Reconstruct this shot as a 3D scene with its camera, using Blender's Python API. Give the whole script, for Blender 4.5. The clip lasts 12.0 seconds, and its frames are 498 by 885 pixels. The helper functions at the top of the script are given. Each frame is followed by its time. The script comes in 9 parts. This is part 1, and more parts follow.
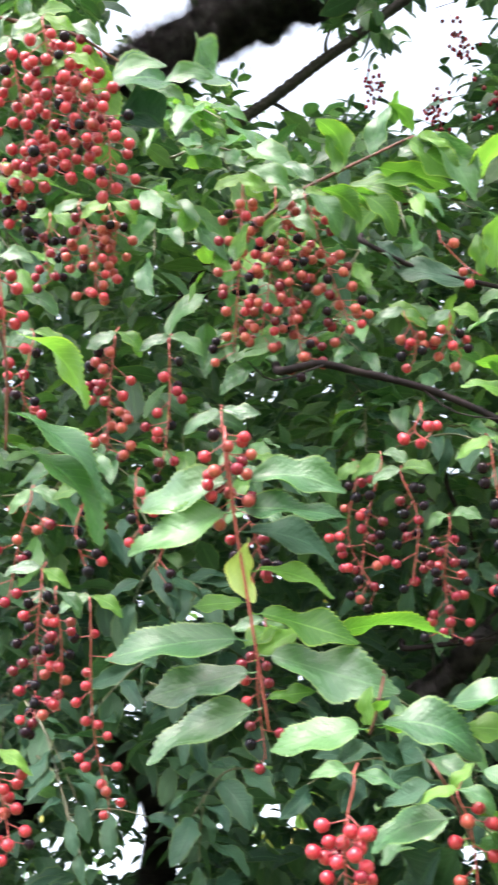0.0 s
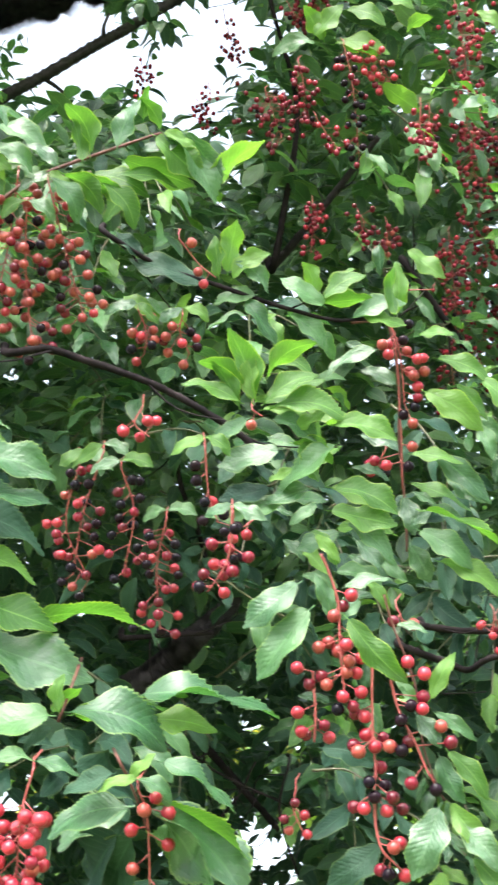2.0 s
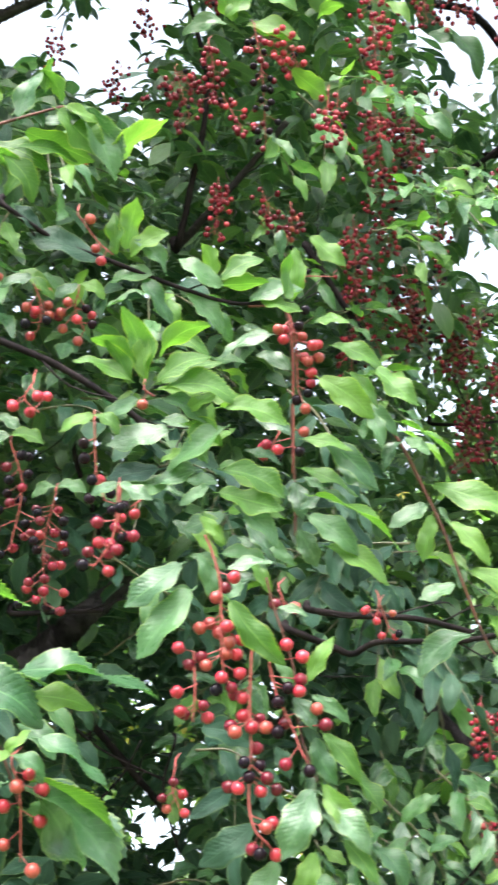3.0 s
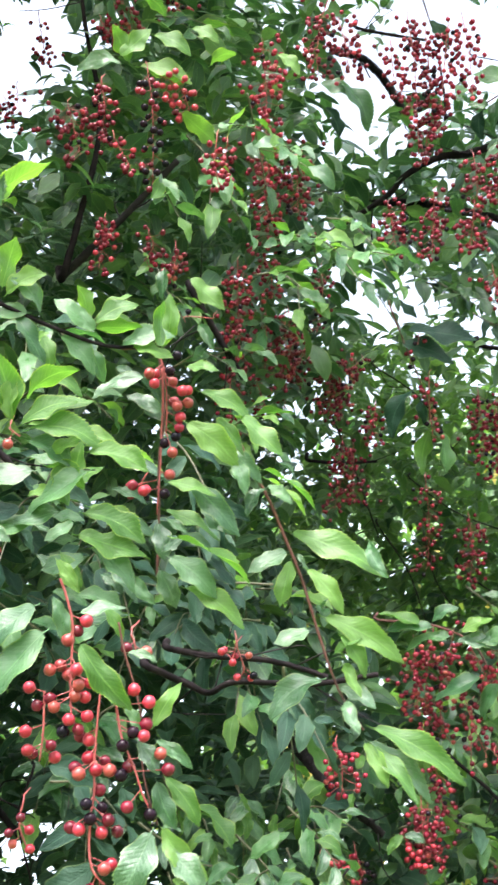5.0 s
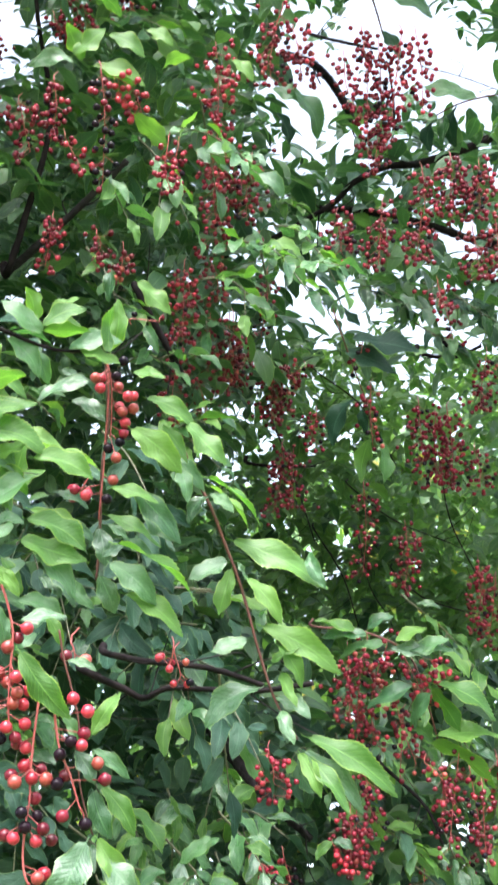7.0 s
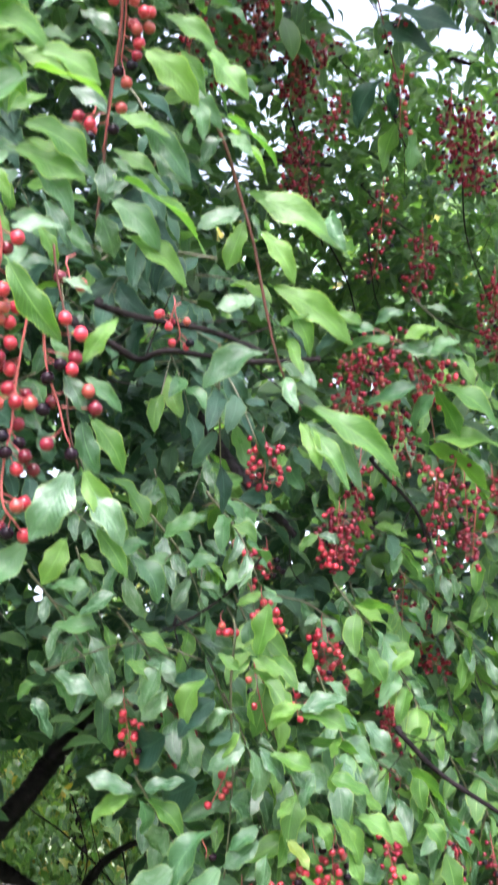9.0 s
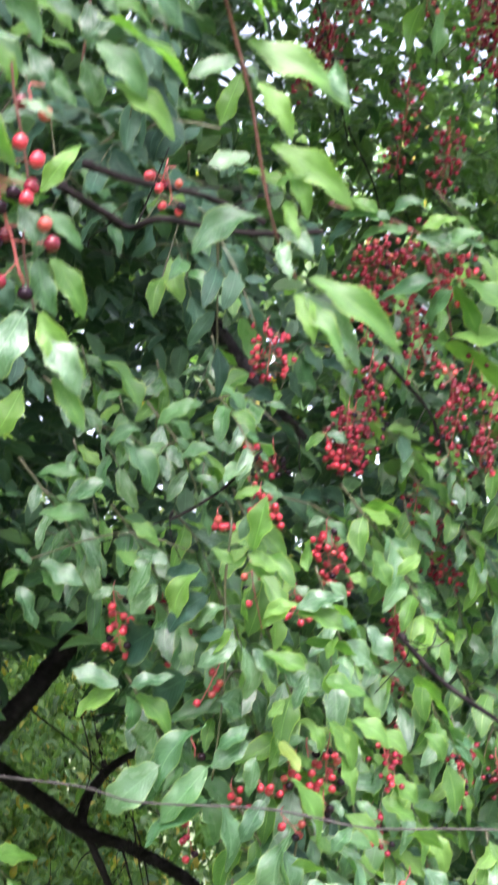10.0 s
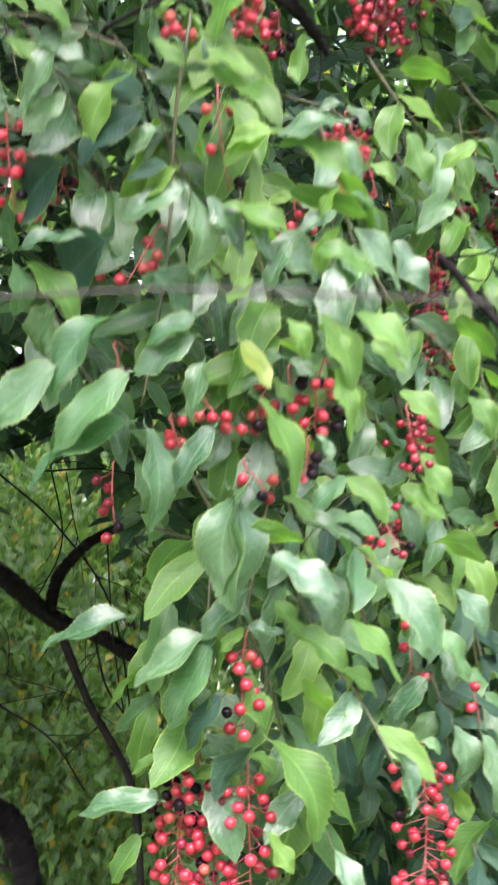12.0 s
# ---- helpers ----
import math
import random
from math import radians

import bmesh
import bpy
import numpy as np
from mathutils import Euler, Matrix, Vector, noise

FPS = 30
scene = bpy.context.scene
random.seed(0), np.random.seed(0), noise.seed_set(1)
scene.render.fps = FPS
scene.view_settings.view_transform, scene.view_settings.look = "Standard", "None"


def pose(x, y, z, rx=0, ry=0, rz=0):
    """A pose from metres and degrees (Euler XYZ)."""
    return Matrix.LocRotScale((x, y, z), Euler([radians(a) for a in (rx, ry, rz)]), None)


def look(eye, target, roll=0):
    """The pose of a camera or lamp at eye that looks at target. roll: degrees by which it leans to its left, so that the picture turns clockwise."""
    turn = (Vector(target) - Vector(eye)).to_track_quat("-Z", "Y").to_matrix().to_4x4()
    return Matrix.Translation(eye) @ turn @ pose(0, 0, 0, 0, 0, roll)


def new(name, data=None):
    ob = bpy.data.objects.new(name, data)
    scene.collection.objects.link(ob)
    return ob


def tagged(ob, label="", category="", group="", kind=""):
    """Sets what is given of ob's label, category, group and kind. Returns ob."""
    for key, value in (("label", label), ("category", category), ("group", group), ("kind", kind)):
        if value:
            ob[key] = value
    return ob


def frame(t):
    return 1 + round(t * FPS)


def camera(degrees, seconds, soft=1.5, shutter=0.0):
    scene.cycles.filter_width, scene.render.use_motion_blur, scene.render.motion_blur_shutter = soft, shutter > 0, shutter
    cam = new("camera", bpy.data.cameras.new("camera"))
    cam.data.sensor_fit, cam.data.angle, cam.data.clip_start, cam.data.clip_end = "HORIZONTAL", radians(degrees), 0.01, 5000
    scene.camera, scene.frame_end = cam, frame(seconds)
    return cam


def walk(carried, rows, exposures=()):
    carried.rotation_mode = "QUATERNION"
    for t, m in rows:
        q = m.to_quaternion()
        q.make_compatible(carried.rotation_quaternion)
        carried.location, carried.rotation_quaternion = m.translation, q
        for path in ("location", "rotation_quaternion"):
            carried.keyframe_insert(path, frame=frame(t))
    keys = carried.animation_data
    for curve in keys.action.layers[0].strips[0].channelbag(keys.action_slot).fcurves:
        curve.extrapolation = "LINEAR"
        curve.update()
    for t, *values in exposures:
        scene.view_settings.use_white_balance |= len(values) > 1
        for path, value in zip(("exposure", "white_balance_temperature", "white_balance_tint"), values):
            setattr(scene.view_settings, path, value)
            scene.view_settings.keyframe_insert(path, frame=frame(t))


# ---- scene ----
# ---------- camera and walk ----------
cam = camera(21.70, 12.0, 2.4, 0.65)
EXPOSURES = [(0.0, 2.54, 6560, 12), (1.0, 2.58, 6540, 11), (2.0, 2.56, 6480, 7), (3.5, 2.55, 6460, 10), (5.5, 2.55, 6330, 11), (7.0, 2.54, 6190, 10), (9.0, 2.58, 6100, 18), (10.0, 2.64, 6210, 21), (11.0, 2.75, 6290, 24), (11.5, 2.72, 6310, 24), (12.0, 2.66, 6330, 25)]
PATH = [
    (0, look((0.0000, 0.0000, 1.6000), (0.1108, 1.6961, 2.6540), -7.07)),
    (0.5, look((0.0036, 0.0006, 1.5963), (0.2172, 1.6976, 2.6328), -7.85)),
    (1, look((0.0053, -0.0076, 1.5954), (0.3212, 1.6905, 2.6038), -8.41)),
    (1.5, look((0.0207, -0.0120, 1.5976), (0.4177, 1.6752, 2.5954), -8.54)),
    (2, look((0.0264, -0.0100, 1.5956), (0.5011, 1.6597, 2.5889), -8.63)),
    (2.5, look((0.0279, -0.0059, 1.5920), (0.5702, 1.6538, 2.5674), -8.63)),
    (3, look((0.0364, -0.0145, 1.5935), (0.6504, 1.6357, 2.5421), -8.76)),
    (3.5, look((0.0443, -0.0213, 1.5960), (0.7258, 1.6108, 2.5296), -8.73)),
    (3.7, look((0.0436, -0.0217, 1.5959), (0.7467, 1.6035, 2.5256), -8.65)),
    (5.3, look((0.0461, -0.0507, 1.5984), (0.8439, 1.5113, 2.5596), -8.85)),
    (5.5, look((0.0366, -0.0486, 1.6031), (0.8567, 1.4991, 2.5686), -9.12)),
    (6, look((0.0358, -0.0492, 1.6013), (0.8808, 1.4811, 2.5730), -9.14)),
    (6.5, look((0.0385, -0.0539, 1.6032), (0.8949, 1.4721, 2.5716), -8.98)),
    (7, look((0.0378, -0.0518, 1.6060), (0.8994, 1.4916, 2.5418), -8.23)),
    (7.2, look((0.0369, -0.0462, 1.6067), (0.9022, 1.5101, 2.5175), -7.74)),
    (8.8, look((0.0639, 0.0393, 1.5891), (0.9693, 1.7214, 2.1815), -3.54)),
    (9, look((0.0704, 0.0491, 1.5836), (0.9785, 1.7408, 2.1434), -3.10)),
    (9.5, look((0.0989, 0.0640, 1.5681), (1.0045, 1.7763, 2.0663), -2.64)),
    (10, look((0.1334, 0.0989, 1.5571), (1.0020, 1.8407, 2.0173), -1.07)),
    (10.5, look((0.1300, 0.2051, 1.5278), (1.0708, 1.9367, 1.8690), 0.50)),
    (11, look((0.2037, 0.2999, 1.4334), (1.1591, 2.0366, 1.7002), -0.95)),
    (11.5, look((0.3586, 0.3816, 1.4339), (1.1722, 2.1942, 1.6634), 1.31)),
    (12, look((0.4084, 0.4994, 1.3721), (1.2043, 2.3052, 1.6973), 2.22)),
]
walk(cam, PATH, EXPOSURES)

# ---------- world, sun ----------
world = bpy.data.worlds.new("overcast_sky")
scene.world = world
world.use_nodes = True
wt = world.node_tree
sky = wt.nodes.new("ShaderNodeTexSky")
sky.sky_type = "NISHITA"
sky.sun_disc = False
sky.sun_elevation = radians(56)
sky.sun_rotation = radians(200)
sky.air_density, sky.dust_density, sky.ozone_density = 1.0, 6.0, 1.0
pale = wt.nodes.new("ShaderNodeHueSaturation")
pale.inputs["Saturation"].default_value = 0.5
wt.links.new(sky.outputs[0], pale.inputs["Color"])
wt.links.new(pale.outputs[0], wt.nodes["Background"].inputs["Color"])
wt.nodes["Background"].inputs["Strength"].default_value = 0.15

sun_data = bpy.data.lights.new("sun", "SUN")
sun_data.energy = 0.9
sun_data.angle = radians(42)
sun_data.color = (1.0, 0.975, 0.94)
sun = new("sun", sun_data)
sun.matrix_basis = look((-2.8, -5.4, 13), (0.6, 1.0, 2.0))


# ---------- materials ----------
def nodes_of(name):
    m = bpy.data.materials.new(name)
    m.use_nodes = True
    t = m.node_tree
    return m, t, t.nodes["Principled BSDF"]


def node(t, kind, **inputs):
    n = t.nodes.new(kind)
    for key, value in inputs.items():
        n.inputs[key.replace("_", " ")].default_value = value
    return n


def ramp(t, stops):
    n = t.nodes.new("ShaderNodeValToRGB")
    el = n.color_ramp.elements
    while len(el) < len(stops):
        el.new(0.5)
    for e, (at, col) in zip(el, stops):
        e.position, e.color = at, (*col, 1)
    return n


def mixed(t, a, b, fac, mode="MIX"):
    n = t.nodes.new("ShaderNodeMix")
    n.data_type, n.blend_type = "RGBA", mode
    for socket, value in ((n.inputs[0], fac), (n.inputs[6], a), (n.inputs[7], b)):
        if hasattr(value, "is_linked"):
            t.links.new(value, socket)
        elif isinstance(value, tuple):
            socket.default_value = (*value, 1)
        else:
            socket.default_value = value
    return n.outputs[2]


def sum_of(t, op, a, b):
    n = t.nodes.new("ShaderNodeMath")
    n.operation = op
    for socket, value in zip(n.inputs, (a, b)):
        if hasattr(value, "is_linked"):
            t.links.new(value, socket)
        else:
            socket.default_value = value
    return n.outputs[0]


def leaf_material(name, dark, mid, light, through_light, gloss=0.34, islands=False, coat=0.2, ior=1.55, rare=None):
    """Waxy cherry leaf: paler midrib and side veins, blotches, some light let through."""
    m, t, p = nodes_of(name)
    if islands:
        rnd = t.nodes.new("ShaderNodeNewGeometry").outputs["Random Per Island"]
    else:
        rnd = t.nodes.new("ShaderNodeObjectInfo").outputs["Random"]
    base = ramp(t, ((0.0, dark), (0.5, mid), (0.92, light), (0.96, rare or light)))
    t.links.new(rnd, base.inputs[0])
    uv = t.nodes.new("ShaderNodeUVMap")
    part_xy = t.nodes.new("ShaderNodeSeparateXYZ")
    t.links.new(uv.outputs[0], part_xy.inputs[0])
    along, across = part_xy.outputs[0], part_xy.outputs[1]
    side = sum_of(t, "ABSOLUTE", sum_of(t, "SUBTRACT", across, 0.5), 0.0)
    rib = sum_of(t, "LESS_THAN", side, 0.022)
    slant = sum_of(t, "SUBTRACT", along, sum_of(t, "MULTIPLY", side, 0.42))
    wave = sum_of(t, "FRACT", sum_of(t, "MULTIPLY", slant, 13.0), 0.0)
    vein = sum_of(t, "LESS_THAN", sum_of(t, "ABSOLUTE", sum_of(t, "SUBTRACT", wave, 0.5), 0.0), 0.07)
    lines = sum_of(t, "MAXIMUM", rib, sum_of(t, "MULTIPLY", vein, 0.35))
    blotch = node(t, "ShaderNodeTexNoise", Scale=3.2, Detail=4.0)
    t.links.new(uv.outputs[0], blotch.inputs["Vector"])
    tone = ramp(t, ((0.3, (0.72, 0.78, 0.7)), (0.7, (1.18, 1.12, 1.1))))
    t.links.new(blotch.outputs[0], tone.inputs[0])
    body = mixed(t, base.outputs[0], tone.outputs[0], 0.8, "MULTIPLY")
    body = mixed(t, body, tuple(min(1.0, c * 1.6 + 0.02) for c in light), sum_of(t, "MULTIPLY", lines, 0.4))
    rim = sum_of(t, "GREATER_THAN", side, 0.462)
    body = mixed(t, body, (min(1.0, light[0] * 2.0 + 0.05), min(1.0, light[1] * 1.5 + 0.05), light[2] * 1.2), sum_of(t, "MULTIPLY", rim, 0.5))
    t.links.new(body, p.inputs["Base Color"])
    p.inputs["Roughness"].default_value = gloss
    p.inputs["IOR"].default_value = ior
    p.inputs["Coat Weight"].default_value = coat
    p.inputs["Coat Roughness"].default_value = 0.35
    fine = node(t, "ShaderNodeTexNoise", Scale=60.0, Detail=3.0)
    t.links.new(uv.outputs[0], fine.inputs["Vector"])
    rough = ramp(t, ((0.3, (gloss - 0.08,) * 3), (0.7, (gloss + 0.12,) * 3)))
    t.links.new(blotch.outputs[0], rough.inputs[0])
    t.links.new(rough.outputs[0], p.inputs["Roughness"])
    # the blade bulges between the side veins
    bulge = sum_of(t, "MULTIPLY", sum_of(t, "ABSOLUTE", sum_of(t, "SUBTRACT", wave, 0.5), 0.0), 0.22)
    relief = sum_of(t, "ADD", sum_of(t, "MULTIPLY", fine.outputs[0], 0.2), sum_of(t, "MULTIPLY", blotch.outputs[0], 2.2))
    bump = node(t, "ShaderNodeBump", Strength=0.55, Distance=0.0022)
    t.links.new(sum_of(t, "SUBTRACT", sum_of(t, "ADD", relief, bulge), sum_of(t, "MULTIPLY", lines, 0.3)), bump.inputs["Height"])
    t.links.new(bump.outputs[0], p.inputs["Normal"])
    glow = t.nodes.new("ShaderNodeBsdfTranslucent")
    t.links.new(mixed(t, body, (1.4, 1.55, 0.62), 1.0, "MULTIPLY"), glow.inputs[0])
    both = t.nodes.new("ShaderNodeMixShader")
    both.inputs[0].default_value = through_light
    t.links.new(p.outputs[0], both.inputs[1])
    t.links.new(glow.outputs[0], both.inputs[2])
    t.links.new(both.outputs[0], t.nodes["Material Output"].inputs[0])
    return m


LEAF = {
    "y": leaf_material("young_leaf", (0.060, 0.156, 0.034), (0.090, 0.208, 0.045), (0.138, 0.272, 0.064), 0.44, 0.36, coat=0.08, ior=1.48),
    "g": leaf_material("green_leaf", (0.034, 0.102, 0.046), (0.053, 0.140, 0.060), (0.083, 0.190, 0.074), 0.34, 0.31, coat=0.15, ior=1.55),
    "s": leaf_material("waxy_leaf", (0.038, 0.100, 0.050), (0.058, 0.138, 0.065), (0.088, 0.178, 0.086), 0.26, 0.24, coat=0.3, ior=1.65),
    "p": leaf_material("pale_leaf", (0.360, 0.460, 0.171), (0.420, 0.520, 0.220), (0.480, 0.560, 0.268), 0.3, 0.4),
    # the green leaf darkened and dulled: crown shade put into its colour
    "d": leaf_material("shaded_leaf", (0.011, 0.038, 0.027), (0.018, 0.053, 0.034), (0.030, 0.072, 0.044), 0.14, 0.5, coat=0.0, ior=1.28),
}
LEAF_JOINED = {
    "g": leaf_material("crown_leaf", (0.023, 0.073, 0.036), (0.040, 0.106, 0.048), (0.076, 0.158, 0.060), 0.34, 0.36, True, 0.1),
    # darker copy of the crown leaf, its colour holding the inner shade
    "d": leaf_material("shaded_crown_leaf", (0.020, 0.054, 0.038), (0.033, 0.082, 0.052), (0.054, 0.114, 0.064), 0.28, 0.5, True, 0.0, 1.33),
    # lighter copy of the crown leaf: daylight on the far side put into colour
    "t": leaf_material("lit_crown_leaf", (0.060, 0.135, 0.060), (0.092, 0.190, 0.080), (0.140, 0.255, 0.100), 0.48, 0.36, True, 0.1),
    "f": leaf_material("far_leaf", (0.050, 0.112, 0.045), (0.087, 0.183, 0.063), (0.147, 0.248, 0.076), 0.44, 0.45, True, 0.05, 1.5, (0.34, 0.27, 0.05)),
}


def berry_material(name, a, b, gloss, shine=0.5):
    m, t, p = nodes_of(name)
    info = t.nodes.new("ShaderNodeObjectInfo")
    hue = ramp(t, ((0.0, a), (1.0, b)))
    t.links.new(info.outputs["Random"], hue.inputs[0])
    where = t.nodes.new("ShaderNodeTexCoord")
    blot = node(t, "ShaderNodeTexNoise", Scale=1.3, Detail=3.0)
    t.links.new(where.outputs["Object"], blot.inputs["Vector"])
    tone = ramp(t, ((0.3, (0.7, 0.6, 0.6)), (0.7, (1.12, 1.15, 1.1))))
    t.links.new(blot.outputs[0], tone.inputs[0])
    t.links.new(mixed(t, hue.outputs[0], tone.outputs[0], 0.8, "MULTIPLY"), p.inputs["Base Color"])
    p.inputs["Roughness"].default_value = gloss
    p.inputs["Specular IOR Level"].default_value = shine
    return m


BERRY = {
    "r": berry_material("red_berry", (0.24, 0.008, 0.022), (0.43, 0.028, 0.052), 0.28),
    "o": berry_material("orange_berry", (0.21, 0.022, 0.026), (0.34, 0.062, 0.048), 0.32),
    "m": berry_material("maroon_berry", (0.085, 0.005, 0.014), (0.22, 0.012, 0.032), 0.2, 0.36),
    "k": berry_material("black_berry", (0.006, 0.005, 0.010), (0.012, 0.004, 0.009), 0.07, 0.13),
}


def stalk_material(name, a, b, rough=0.45, shine=0.5):
    m, t, p = nodes_of(name)
    where = t.nodes.new("ShaderNodeTexCoord")
    blot = node(t, "ShaderNodeTexNoise", Scale=55.0, Detail=3.0)
    t.links.new(where.outputs["Object"], blot.inputs["Vector"])
    hue = ramp(t, ((0.35, a), (0.65, b)))
    t.links.new(blot.outputs[0], hue.inputs[0])
    t.links.new(hue.outputs[0], p.inputs["Base Color"])
    p.inputs["Roughness"].default_value = rough
    p.inputs["Specular IOR Level"].default_value = shine
    return m


RED_STALK = stalk_material("red_stalk", (0.24, 0.040, 0.045), (0.36, 0.085, 0.080))
# blacker than cherry bark itself: shade among the leaves is put into this colour
TWIG_BARK = stalk_material("twig_bark", (0.006, 0.005, 0.006), (0.020, 0.015, 0.017), 0.8, 0.08)
GREEN_TWIG = stalk_material("green_twig", (0.035, 0.05, 0.02), (0.08, 0.07, 0.035))
RED_TWIG = stalk_material("red_twig", (0.055, 0.022, 0.018), (0.13, 0.050, 0.040), 0.6, 0.3)


def bark_material(name, deep, high, scale, relief=0.0018, contrast=0.25):
    m, t, p = nodes_of(name)
    where = t.nodes.new("ShaderNodeTexCoord")
    flakes = node(t, "ShaderNodeTexVoronoi", Scale=scale)
    grain = node(t, "ShaderNodeTexNoise", Scale=scale * 2.4, Detail=8.0, Roughness=0.7)
    for n in (flakes, grain):
        t.links.new(where.outputs["Object"], n.inputs["Vector"])
    hue = ramp(t, ((0.5 - contrast, deep), (0.5 + contrast, high)))
    t.links.new(grain.outputs[0], hue.inputs[0])
    t.links.new(hue.outputs[0], p.inputs["Base Color"])
    p.inputs["Roughness"].default_value = 0.9
    p.inputs["Specular IOR Level"].default_value = 0.25
    bump = node(t, "ShaderNodeBump", Strength=0.7, Distance=relief)
    t.links.new(sum_of(t, "ADD", sum_of(t, "MULTIPLY", flakes.outputs["Distance"], 0.6), grain.outputs[0]), bump.inputs["Height"])
    t.links.new(bump.outputs[0], p.inputs["Normal"])
    return m


BARK = bark_material("scaly_bark", (0.13, 0.115, 0.124), (0.47, 0.43, 0.455), 24.0, 0.010, 0.14)
BOUGH_BARK = bark_material("bough_bark", (0.028, 0.023, 0.026), (0.11, 0.095, 0.10), 42.0, 0.004)
# bough bark again, darkened so that the colour stands in for shade
SHADED_BARK = bark_material("shaded_bark", (0.010, 0.008, 0.010), (0.060, 0.052, 0.058), 42.0, 0.004)
GREY_BARK = bark_material("grey_bark", (0.022, 0.020, 0.020), (0.075, 0.068, 0.066), 60.0)
SMOOTH_BARK = bark_material("smooth_bark", (0.007, 0.006, 0.007), (0.030, 0.025, 0.028), 30.0)

GRASS, gt, gp = nodes_of("meadow")
g_where = gt.nodes.new("ShaderNodeTexCoord")
g_noise = node(gt, "ShaderNodeTexNoise", Scale=1.7, Detail=9.0)
gt.links.new(g_where.outputs["Object"], g_noise.inputs["Vector"])
g_hue = ramp(gt, ((0.3, (0.07, 0.11, 0.04)), (0.7, (0.15, 0.19, 0.08))))
gt.links.new(g_noise.outputs[0], g_hue.inputs[0])
gt.links.new(g_hue.outputs[0], gp.inputs["Base Color"])
gp.inputs["Roughness"].default_value = 0.95


EYE = Vector((0.0, 0.0, 1.6))


# ---------- building helpers ----------
def mesh_of(name, verts, faces, material, smooth=True, uvs=None):
    me = bpy.data.meshes.new(name)
    me.from_pydata([tuple(v) for v in verts], [], faces)
    if uvs is not None:
        layer = me.uv_layers.new(name="UVMap")
        flat = [c for loop in me.loops for c in uvs[loop.vertex_index]]
        layer.data.foreach_set("uv", flat)
    me.materials.append(material)
    if smooth:
        me.polygons.foreach_set("use_smooth", [True] * len(me.polygons))
    me.update()
    return me


def thing(name, place, label, category, group=""):
    ob = new(name)
    ob.empty_display_size = 0.01
    ob.matrix_basis = Matrix.Translation(place)
    return tagged(ob, label, category, group)


def put(name, me, parent, m, label=""):
    """A part: the mesh me under parent, at the world pose m."""
    ob = new(name, me)
    ob.parent = parent
    at = Vector(parent.matrix_basis.translation)
    if parent.parent:
        at += parent.parent.matrix_basis.translation
    ob.matrix_basis = Matrix.Translation(-at) @ m
    return tagged(ob, label)


def glide(points, n):
    """n + 1 points along a smooth curve through the given ones."""
    p = [Vector(v) for v in points]
    if len(p) == 2:
        return [p[0].lerp(p[1], i / n) for i in range(n + 1)]
    p = [2 * p[0] - p[1], *p, 2 * p[-1] - p[-2]]
    spans, out = len(p) - 3, []
    for i in range(n + 1):
        s = min(i / n * spans, spans - 1e-6)
        k, u = int(s), s - int(s)
        a, b, c, d = p[k : k + 4]
        out.append(0.5 * (2 * b + (c - a) * u + (2 * a - 5 * b + 4 * c - d) * u * u + (3 * b - a - 3 * c + d) * u**3))
    return out


def tube(verts, faces, line, r0, r1, sides, rough=0.0, closed=True):
    """Adds a tapered tube along the line to verts and faces."""
    first = len(verts)
    n = len(line) - 1
    side = Vector((0.3, 0.5, 0.8))
    for i, c in enumerate(line):
        way = (line[min(i + 1, n)] - line[max(i - 1, 0)]).normalized()
        u = way.cross(side)
        u = u.normalized() if u.length > 1e-4 else way.orthogonal().normalized()
        v = way.cross(u)
        side = v.cross(way) if v.cross(way).length > 0.1 else side
        r = r0 + (r1 - r0) * i / n
        for k in range(sides):
            a = 2 * math.pi * k / sides
            d = u * math.cos(a) + v * math.sin(a)
            rr = r * (1 + rough * noise.noise(Vector(c) * 0.35 / max(r0, 1e-4) + d * 1.7)) if rough else r
            verts.append(Vector(c) + d * rr)
    for i in range(n):
        for k in range(sides):
            a, b = first + i * sides + k, first + i * sides + (k + 1) % sides
            faces.append((a, b, b + sides, a + sides))
    if closed:
        faces.append(tuple(first + n * sides + k for k in range(sides)))
        faces.append(tuple(first + k for k in reversed(range(sides))))


